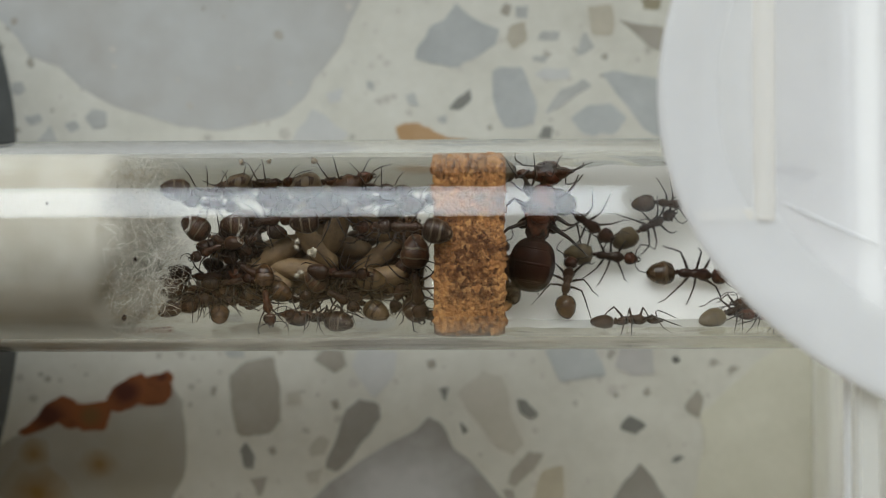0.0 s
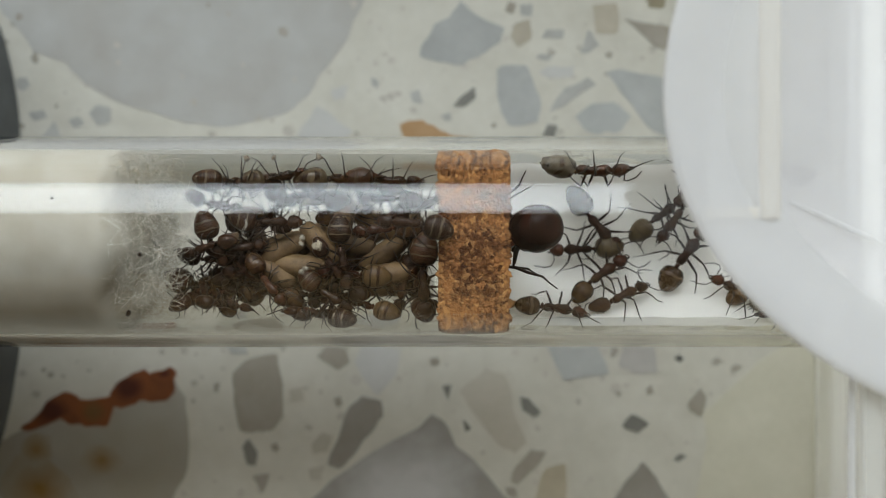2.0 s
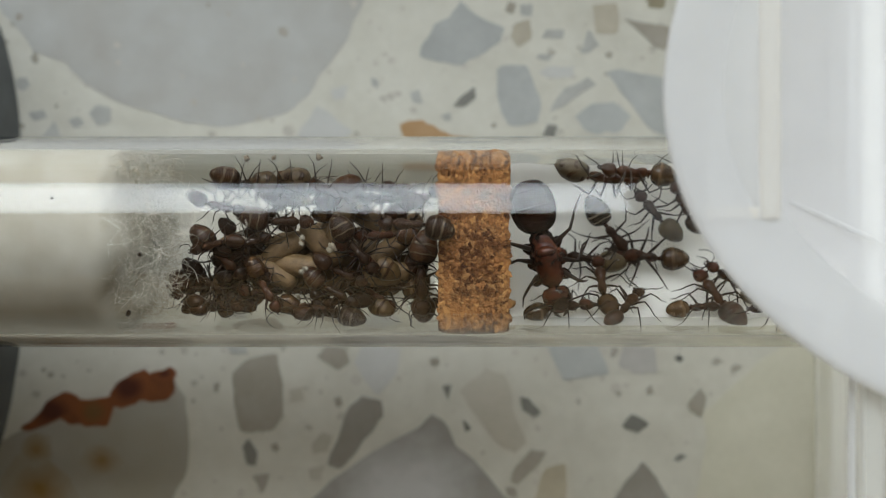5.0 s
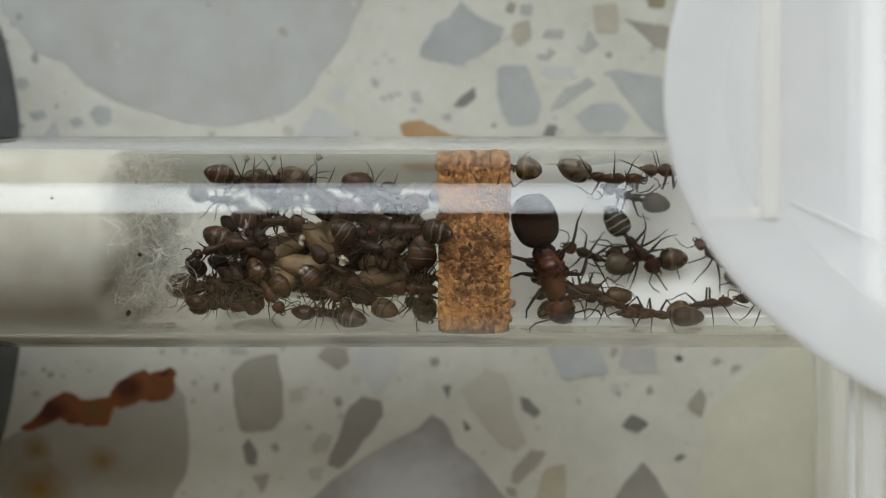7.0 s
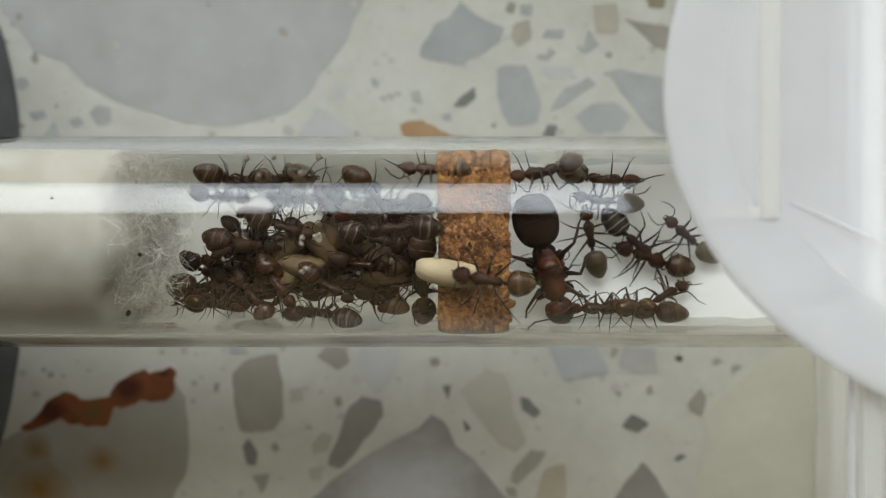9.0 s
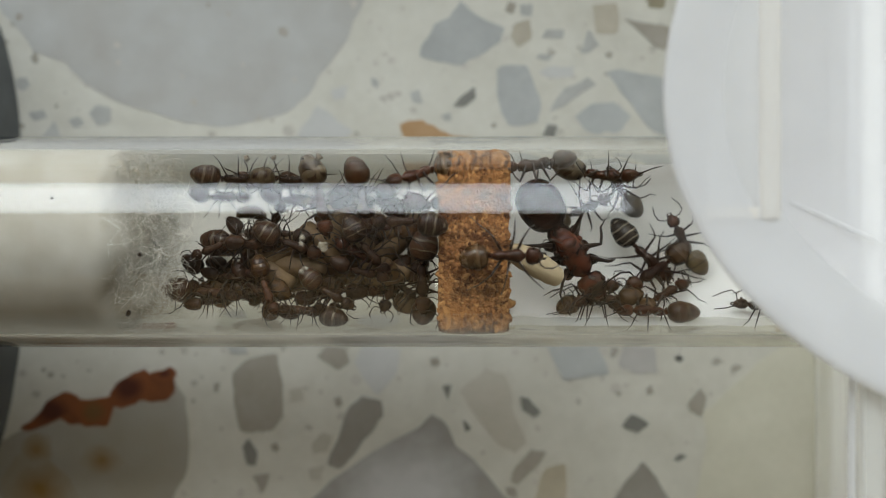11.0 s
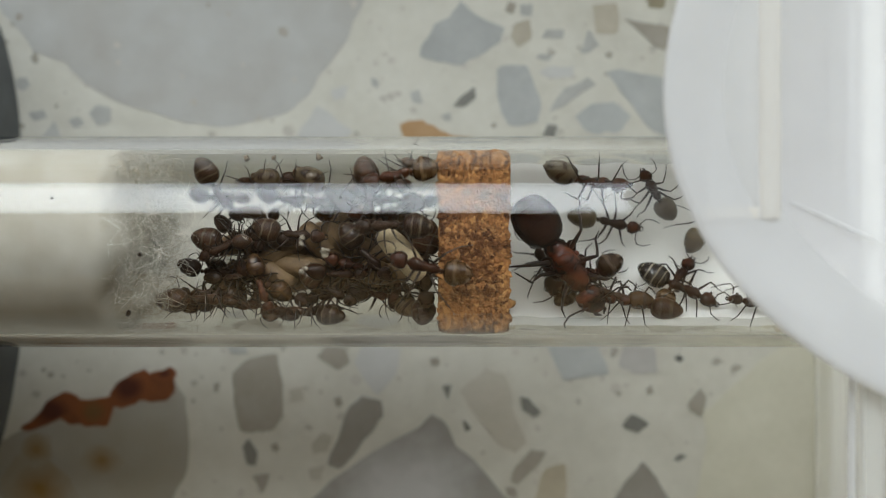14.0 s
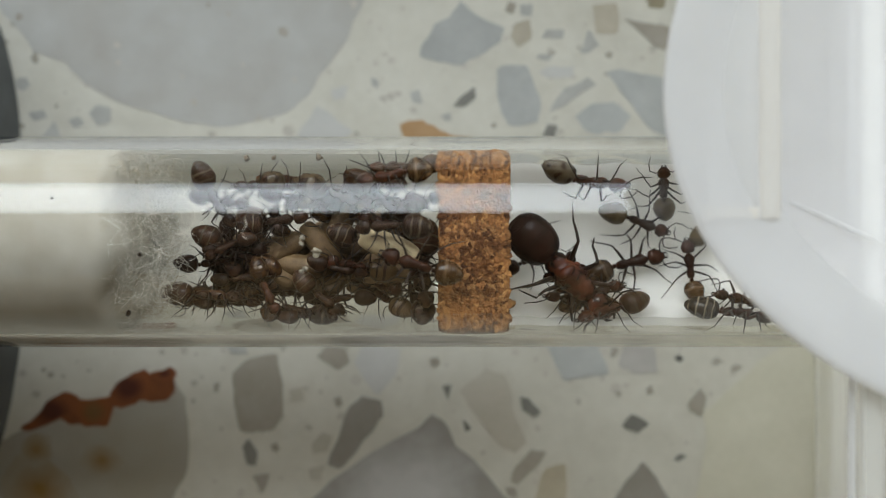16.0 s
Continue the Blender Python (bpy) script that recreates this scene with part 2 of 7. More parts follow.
def lathe(bm, prof, seg=14):
    """A body along x: rows of x, half width, half height, centre height; pointed ends are closed."""
    rings = [[bm.verts.new((x, w * math.cos(a), z + h * math.sin(a))) for a in (2 * math.pi * k / seg for k in range(seg))] for x, w, h, z in prof]
    for a, b in zip(rings, rings[1:]):
        for k in range(seg):
            bm.faces.new((a[k], b[k], b[(k + 1) % seg], a[(k + 1) % seg]))
    bm.faces.new(rings[0])
    bm.faces.new(rings[-1][::-1])
    return bm


def egg(cx, length, width, height, z, n=9, blunt=1.0, lo=0.0, hi=1.0, puff=1.0, tail=0.0):
    """Profile rows for an egg-shaped body."""
    rows = []
    for i in range(n):
        f = lo + (hi - lo) * i / (n - 1)
        a = math.pi * min(max(f, 0.03), 0.97)
        s = math.sin(a) ** (0.85 * blunt) * (1 + 0.26 * math.cos(a) * tail)
        rows.append((cx - length / 2 * math.cos(a), width / 2 * s * puff, height / 2 * s * puff, z))
    return rows


# ---- the floor, and an added room out of view that shapes the bounced light ----
def slab(name, lo, hi, material=None):
    return tagged(part(name, box(bmesh.new(), [1000 * v for v in lo], [1000 * v for v in hi]), material or M_ROOM, smooth=False), kind="structure")


FLOOR = -12.0    # the tube lies on a raised support; heights count from its underside
floor = slab("floor", (-2.6, -2.0, -0.062), (2.6, 1.6, -0.012), M_CEMENT)
tagged(floor, "pale grey terrazzo floor with mixed stone chips", "floor")
slab("ceiling", (-2.7, -2.1, 2.6), (2.7, 1.6, 2.7), M_CEILING)
slab("wall_south", (-2.7, -2.1, -0.012), (2.7, -2.0, 2.6))
slab("wall_east", (2.6, -2.0, -0.012), (2.7, 1.4, 2.6))
slab("wall_west", (-2.7, -2.0, -0.012), (-2.6, 1.4, 2.6))
bm = bmesh.new()
for lo, hi in (((-2700, 1400, -12), (2700, 1500, 670)), ((-2700, 1400, 2240), (2700, 1500, 2600)),
               ((-2700, 1400, 670), (-2260, 1500, 2240)), ((2360, 1400, 670), (2700, 1500, 2240))):
    box(bm, lo, hi)
tagged(part("wall_north", bm, M_ROOM, smooth=False), kind="structure")


# ---- terrazzo chips ----
def rounded(pts, rounds=2):
    for _ in range(rounds):
        out = []
        for a, b in zip(pts, pts[1:] + pts[:1]):
            out += [(0.8 * a[0] + 0.2 * b[0], 0.8 * a[1] + 0.2 * b[1]), (0.2 * a[0] + 0.8 * b[0], 0.2 * a[1] + 0.8 * b[1])]
        pts = out
    return pts


def chip_face(bm, pts, top):
    lower = [bm.verts.new((x, y, FLOOR - 0.3)) for x, y in pts]
    upper = [bm.verts.new((x, y, FLOOR + top)) for x, y in pts]
    f = bm.faces.new(upper)
    if f.normal.z < 0 or sum(a[0] * b[1] - b[0] * a[1] for a, b in zip(pts, pts[1:] + pts[:1])) < 0:
        f.normal_flip()
    n = len(pts)
    for k in range(n):
        bm.faces.new((lower[k], lower[(k + 1) % n], upper[(k + 1) % n], upper[k]))


chip_count = 0


def chip(colour, pts, label=""):
    """One polished stone chip set in the floor, from its few corners."""
    global chip_count
    chip_count += 1
    bm = bmesh.new()
    rng = random.Random(chip_count)
    rough = []
    for a, b in zip(pts, pts[1:] + pts[:1]):
        dx, dy = b[0] - a[0], b[1] - a[1]
        rough.append(a)
        for f in (0.33, 0.67):
            w = rng.gauss(0, 0.035)
            rough.append((a[0] + f * dx - w * dy, a[1] + f * dy + w * dx))
    chip_face(bm, rounded(rough, 1), 0.03 + 0.0007 * chip_count + (0.05 if colour in ("vein", "ochre", "maroon", "brown", "pink") or "core" in label else 0))
    bmesh.ops.recalc_face_normals(bm, faces=bm.faces)
    part("stone_chip", bm, M_CHIP[colour], floor, label, smooth=False)


chip("marble", [(-41, 21.5), (-37.9, 17.7), (-35, 16.8), (-33.2, 14.8), (-27.9, 12.4), (-23.8, 11.1), (-19.6, 10.8), (-14.9, 11.9), (-12.5, 13.6), (-10.7, 16.3), (-8.8, 18.9), (-7, 23.1), (-9.6, 33), (-30.6, 38.2), (-44.2, 30.4)], "large pale mottled marble chip")
chip("blue", [(-2.2, 17.3), (-0.8, 20.3), (0.6, 20.9), (1.6, 22.5), (3, 21.2), (5.7, 20), (5.3, 18.6), (3.5, 17.4), (1.9, 16.5), (-0.6, 16.8)])
chip("beige", [(6.7, 20.4), (8.1, 20.7), (8.2, 18.9), (7, 18.1), (6.2, 19.1)])
chip("taupe", [(5.7, 21.5), (6.1, 22.4), (6.8, 22.2), (6.5, 21.2)])
chip("grey", [(7.1, 22.1), (8.3, 22.2), (8.3, 21), (7.3, 21)])
chip("olive", [(18.8, 22.8), (20.7, 22.8), (20.5, 21.8), (19, 21.8)])
chip("grey", [(9.1, 19), (9.6, 19.8), (11.3, 19.8), (11.1, 19)])
chip("grey", [(8.6, 17.1), (8.9, 17.5), (10.2, 17.4), (9.8, 16.9)])
chip("beige", [(13.8, 22.1), (16.1, 22.3), (16.2, 19.4), (14.2, 19.4)])
chip("taupe", [(16.6, 20.9), (21, 20.1), (21.5, 17.6), (19.7, 18.1)])
chip("grey", [(12.6, 17.6), (13.5, 19.8), (14.5, 18.3), (13.4, 17.6)])
chip("blue", [(5, 16.2), (5.7, 16.5), (7.7, 16.5), (8.3, 15.2), (9.1, 12.6), (8.8, 11.2), (7.6, 10.9), (6.1, 10.9), (5.3, 12.6)])
chip("pale", [(8.8, 15.8), (10, 16.4), (12.1, 16.4), (12.1, 15.4), (9.7, 15.3)])
chip("grey", [(9.8, 12.1), (11.3, 14.4), (13.4, 15.4), (14.2, 14.7), (12.3, 13.5), (10.8, 12.5)])
chip("blue", [(12.2, 11.7), (13.7, 12.9), (15.9, 13.1), (17.4, 11.8), (16.6, 10.5), (14.4, 10), (13.1, 10.5)])
chip("dark", [(0.9, 12.7), (1.8, 13.7), (3, 14.5), (3, 13.4), (1.9, 12.6)])
chip("dark", [(9.1, 9.9), (9.7, 11), (10.6, 10.9), (10.4, 9.8)])
chip("blue", [(15, 15.8), (16.5, 16.1), (21.2, 15.1), (24.4, 10), (21.2, 9.5), (18.9, 10.8), (16.5, 13.9)])
chip("rust", [(-4, 11), (-3.2, 11.4), (-1.8, 11.4), (-0.5, 10.6), (0.8, 10), (2.9, 9.7), (0.8, 9.5), (-3.6, 9.5)], "orange-brown stone chip beside the glass tube")
chip("pale", [(-11.8, 12.8), (-8.3, 10.4), (-9.6, 9.1), (-13.6, 9.5)])
chip("grey", [(-3.1, 13.9), (-2.2, 14.2), (-1.8, 12.9), (-2.8, 13.1)])
chip("grey", [(-6.7, 15.3), (-6.1, 15.2), (-6, 14.3), (-6.6, 14.6)])
chip("grey", [(-39.5, 15.2), (-38.6, 15.4), (-38.2, 14.6), (-38.8, 14.1), (-39.5, 14.3)])
chip("grey", [(-38.4, 12.1), (-37, 12.4), (-36.7, 11.7), (-37.8, 11.3)])
chip("grey", [(-32.8, 12.1), (-32, 12.8), (-30.8, 12.6), (-30.7, 11.3), (-32, 10.9)])
chip("grey", [(-34.7, 11.4), (-33.7, 11.8), (-33.2, 11.1), (-34.1, 10.6)])
chip("grey", [(-37.5, 9.5), (-36, 11.4), (-35.2, 9.5)])
chip("grey", [(-0.2, 11.8), (0.7, 12.1), (0.8, 11.4), (0.2, 11.3)])
chip("pale", [(-10.4, 14.2), (-8.8, 14.7), (-9.1, 13.4), (-10.2, 13.2)])
chip("warm", [(-39.7, -17.6), (-35.3, -15.2), (-30.6, -14.7), (-28.5, -12.8), (-25.5, -11.7), (-24.3, -13.6), (-23.6, -16.2), (-23.5, -19.3), (-24, -21.9), (-25.3, -24.6), (-33.2, -28.7), (-45.2, -28.7), (-43.6, -19.3)], "large grey marble chip with a rusty edge")
chip("vein", [(-39.2, -17.1), (-37.9, -16.3), (-36.8, -15.6), (-36, -14.5), (-35.1, -13.9), (-34.1, -14.3), (-33.2, -14.6), (-31.1, -14.4), (-30.6, -13.6), (-29.8, -12.8), (-28.7, -12.3), (-27.9, -11.8), (-27.3, -12.1), (-26.4, -11.8), (-25.3, -11.6), (-24.9, -12.4), (-24.8, -13.6), (-25.3, -14.4), (-26.9, -14.7), (-27.9, -14.5), (-29.2, -14.9), (-30.3, -15), (-30.8, -15.8), (-31.3, -16.8), (-32.6, -16.7), (-34.2, -16.8), (-35.5, -16.2), (-36.6, -16.8), (-38.4, -17.4)], "rust-red mineral vein along a marble chip")
chip("maroon", [(-38.9, -17.5), (-37.9, -16.2), (-36, -14.2), (-35, -13.7), (-33.7, -14.2), (-33.7, -15.5), (-35.3, -16), (-37.1, -16.8)], "dark maroon patch in the vein")
chip("maroon", [(-31.1, -14.6), (-30.3, -13), (-28.7, -12), (-27.7, -11.6), (-27.1, -12.1), (-27.3, -13.8), (-28.5, -14.9), (-29.8, -15.3)], "dark maroon patch in the vein")
chip("maroon", [(-26.9, -12.4), (-25.3, -11.4), (-24.7, -11.8), (-24.7, -12.4), (-25.8, -12.7)], "dark maroon patch in the vein")
chip("brown", [(-33.8, -14.4), (-30.8, -14.2), (-30.5, -15.6), (-31.2, -17), (-33.2, -17), (-34, -15.9)], "olive-brown patch in the vein")
chip("ochre", [(-33.7, -20.1), (-32.6, -18.7), (-30.6, -18.6), (-29.4, -20), (-30.2, -21.4), (-32.6, -21.5)], "ochre stain on a marble chip")
chip("ochre", [(-41, -21.9), (-39.5, -19.6), (-37.4, -19.3), (-34.7, -21.4), (-33.2, -24), (-36.3, -26.6), (-40, -26.1)], "ochre stain on a marble chip")
chip("ochre", [(-38.9, -18.3), (-37.9, -17.4), (-36.3, -17.8), (-36, -19.8), (-37.9, -20.9), (-39.2, -19.8)], "ochre stain on a marble chip")
chip("taupe", [(-19.5, -12), (-18, -10.7), (-15.3, -10.2), (-14.8, -13), (-14.9, -16.2), (-15.9, -17.4), (-18.8, -17.4), (-19.4, -14.6)])
chip("dark", [(-18.6, -18.8), (-18, -18.1), (-17.2, -19.3), (-17.3, -20.6), (-18.1, -20.5)])
chip("taupe", [(-17.7, -21.5), (-16, -21.3), (-16.8, -23.3)])
chip("taupe", [(-11.7, -10.5), (-10.7, -9.5), (-9, -9.7), (-8.6, -11), (-9.7, -11.8)])
chip("dtaupe", [(-10.7, -20.6), (-9.6, -17.8), (-8.7, -15.1), (-7.5, -14.1), (-5.7, -14.6), (-5.5, -16), (-6.9, -17.8), (-8.2, -19.6), (-9.5, -20.9)])
chip("pale", [(-8.2, -11), (-7.5, -9.4), (-3.9, -9.7), (-4.3, -12.1), (-6.1, -14.2)])
chip("cored", [(-13.3, -24.6), (-8.6, -20.8), (-4.9, -18.4), (-2.3, -17.1), (-1, -15.8), (0.2, -16.6), (1.2, -18.8), (3.6, -20.9), (6.3, -24), (3.5, -29.3), (-9.6, -29.3)], "large dark grey stone chip")
chip("taupel", [(1.5, -13.7), (4, -11.6), (5.7, -12.1), (6.4, -14.1), (7.8, -18.4), (6.7, -19.5), (5, -18.5), (2.9, -15.8)])
chip("dark", [(7.1, -14.2), (8, -14.4), (9.1, -15.7), (8.5, -16.1), (7.4, -15.5)])
chip("dark", [(-0.1, -13.2), (0.8, -13.1), (0.5, -14.5)])
chip("dark", [(1.8, -16.3), (2.6, -17.1), (2.1, -17.5)])
chip("taupe", [(6.2, -22), (6.5, -20.9), (8.2, -19), (9.6, -19.3), (8.8, -20.6), (6.9, -22.4)])
chip("tan", [(8.4, -24), (9.4, -20.9), (11.4, -20.4), (11.3, -24)])
chip("taupe", [(5.7, -22.6), (6.7, -22.6), (7, -23.5), (6.1, -23.5)])
chip("blue", [(9.3, -8.9), (14.3, -8.9), (15.4, -12.1), (13.4, -12.4), (11.2, -12.8)])
chip("greyw", [(16.2, -11.3), (16.7, -9.4), (19.5, -9.2), (19.9, -12.1), (17.6, -12.1)])
chip("dark", [(16.6, -17), (17.5, -15.8), (19.1, -16.7), (18.1, -17.6)])
chip("char", [(21.4, -10.6), (21.9, -10.3), (22.3, -10.7), (21.9, -11.1)])
chip("taupe", [(22.6, -15), (23.8, -13.4), (24.4, -14.2), (24, -16.1), (22.9, -15.6)])
chip("dtaupe", [(15.4, -24.3), (17, -21.9), (18.4, -20.2), (19.8, -21.7), (21.2, -24.3)])
chip("dark", [(21.3, -20.1), (22, -19.5), (22.6, -19.7), (21.9, -20.2)])
chip("taupe", [(18.7, -13.6), (19.3, -13.1), (19.5, -13.9), (19, -14.1)])
chip("taupe", [(15.9, -13.9), (16.4, -13.7), (16.6, -14), (16.2, -14.2)])
chip("taupe", [(24.8, -11), (25.3, -10.5), (26, -11), (25.2, -11.4)])
chip("taupe", [(26.5, -11.7), (27, -11.2), (27.8, -11.4), (27, -12)])
chip("taupe", [(15.4, -10.4), (15.7, -9.5), (16.3, -9.8), (15.8, -10.7)])
chip("cream", [(23.2, -24), (24.5, -18.3), (24, -15.7), (27, -13), (30.1, -10.4), (34.3, -8.1), (38.5, -11), (38.5, -19.3), (36.4, -24.6), (27, -28.2)], "large cream stone chip beside the plastic box")
chip("taupel", [(-14.3, -13.6), (-13, -13.3), (-12.8, -14.6), (-14.1, -14.7)])
chip("taupel", [(-12.2, -18.8), (-11.2, -17.5), (-10.2, -17.8), (-10.7, -19.3), (-12, -19.6)])
chip("taupel", [(-12.5, -20.9), (-10.9, -20.4), (-11.2, -21.9), (-12.3, -21.9)])
chip("taupe", [(-10.2, -14.4), (-9.5, -14.1), (-9.3, -15), (-9.8, -15.2)])
chip("taupe", [(-16, -18.8), (-15.4, -18.4), (-15.1, -19.1), (-15.6, -19.4)])
chip("taupe", [(-21.2, -13), (-20.7, -12.9), (-20.8, -13.8), (-21.2, -13.8)])
chip("taupe", [(-1.3, -10.7), (-0.5, -10.5), (-0.3, -11.2), (-1, -11.4)])
chip("blue", [(7.4, -3.6), (9.2, -2.8), (10.5, -4.2), (9.5, -6), (7.6, -5.5)])
chip("grey", [(17.1, -4.4), (19.1, -3.9), (19.9, -5.7), (17.6, -6.5)])
chip("pale", [(13.4, 0), (15.5, 0.6), (16, -1.5), (13.9, -2.1)])
chip("grey", [(21, 9.5), (23.3, 8.4), (23.1, 5.3), (21.2, 6.3)])
chip("pale", [(2.9, 7.9), (5, 8.4), (4.5, 5.3), (2.7, 5.8)])
chip("grey", [(-20.4, -8.9), (-18.5, -8.3), (-18, -10.3), (-19.6, -10.2)])
# dark grey support block under the tube
bm = bmesh.new()
edge = rounded([(x - 4.15, y * 1.12) for x, y in [(-41.0, 24.0), (-36.9, 18.2), (-35.9, 15.0), (-35.2, 11.7), (-34.9, 8.0), (-34.8, 0.0), (-34.9, -8.0), (-35.4, -10.9), (-35.9, -13.6), (-36.9, -17.2), (-41.0, -23.0), (-70.0, -23.0), (-70.0, 24.0)]])
lower, upper, inner = ([bm.verts.new((x - d, y, z)) for x, y in edge] for z, d in ((FLOOR, 0), (-0.35, 0), (-0.02, 0.35)))
bm.faces.new(inner)
for a, b in ((lower, upper), (upper, inner)):
    for k in range(len(edge)):
        j = (k + 1) % len(edge)
        bm.faces.new((a[k], a[j], b[j], b[k]))
bmesh.ops.recalc_face_normals(bm, faces=bm.faces)
tagged(part("support_block", bm, M_BLOCK, smooth=False), "dark grey block with a bowed edge under the tube", "block")

# fine grit between the chips
rng = random.Random(5)
bm = bmesh.new()
for i in range(620):
    x, y, r = rng.uniform(-42, 42), rng.uniform(-24, 24), abs(rng.gauss(0, 0.22)) + 0.09
    k = rng.randint(5, 7)
    chip_face(bm, rounded([(x + r * rng.uniform(0.6, 1.3) * math.cos(2 * math.pi * j / k), y + r * rng.uniform(0.6, 1.3) * math.sin(2 * math.pi * j / k)) for j in range(k)], 1), 0.012 + 0.00004 * i)
bmesh.ops.recalc_face_normals(bm, faces=bm.faces)
part("stone_grit", bm, mat("grit stone", (0.46, 0.43, 0.37), 0.4, (0.31, 0.285, 0.23), 60, 0.85), floor, smooth=False)["kind"] = "stuff"

# ---- the glass tube ----
AX, RO, RI = 8.0, 8.0, 7.05     # height of the axis, outer and inner radius
bm = bmesh.new()
seg = 160
rings = [[bm.verts.new((x, r * math.sin(2 * math.pi * k / seg), AX + r * math.cos(2 * math.pi * k / seg))) for k in range(seg)]
         for x, r in ((-75, RO - 0.3), (-74.6, RO), (-74.5, RO), (38.5, RO), (38.6, RO), (39, RO - 0.3), (39, RI + 0.3), (38.6, RI), (38.5, RI), (-74.5, RI), (-74.6, RI), (-75, RI + 0.3))]
for a, b in zip(rings, rings[1:] + rings[:1]):
    for k in range(seg):
        bm.faces.new((a[k], b[k], b[(k + 1) % seg], a[(k + 1) % seg]))
bmesh.ops.recalc_face_normals(bm, faces=bm.faces)
test_tube = tagged(part("test_tube", bm, M_GLASS), "clear glass test tube housing an ant colony on terrazzo", "test tube")
test_tube.visible_shadow = False
# pale sheets low in the tube paint in its gathered light, with some haze
for xa, xb, south, north, coat in ((-26.0, -0.6, -41, 44, M_LIGHT_FILM), (5.2, 38.0, -62, 66, M_BRIGHT_FILM), (5.2, 38.0, -75, -62, M_LIGHT_EDGE)):
    bm = bmesh.new()
    rings = []
    for i in range(41):
        x = xa + (xb - xa) * i / 40
        lo, hi = south + 5 * noise.noise(Vector((x * 0.4, 1.0, 0))), north + 5 * noise.noise(Vector((x * 0.4, 9.0 if north > 0 else 1.0, 0)))
        rings.append([bm.verts.new((x, (RI - 0.015) * math.sin(a), AX - (RI - 0.015) * math.cos(a))) for a in (radians(lo + (hi - lo) * k / 30) for k in range(31))])
    for a, b in zip(rings, rings[1:]):
        for k in range(30):
            bm.faces.new((a[k], a[k + 1], b[k + 1], b[k]))
    part("film", bm, coat, test_tube, "whitish haze that also paints in light gathered by the tube").visible_shadow = False


# a greyish sheet low on the north side of the tube, painting in the shade there
bm = bmesh.new()
rings = []
for i in range(61):
    x = -24 + 28.5 * i / 60
    lo, hi = 94, 141 + 1.5 * noise.noise(Vector((x * 0.3, 4.0, 0)))
    rings.append([bm.verts.new((x, (RI - 0.03) * math.sin(a), AX + (RI - 0.03) * math.cos(a))) for a in (radians(lo + (hi - lo) * k / 30) for k in range(31))])
for a, b in zip(rings, rings[1:]):
    for k in range(30):
        bm.faces.new((a[k], b[k], b[k + 1], a[k + 1]))
part("dust_coat", bm, M_TUBE_SHADE, test_tube, "grey-brown sheet painting shade along the north side of the tube").visible_shadow = False


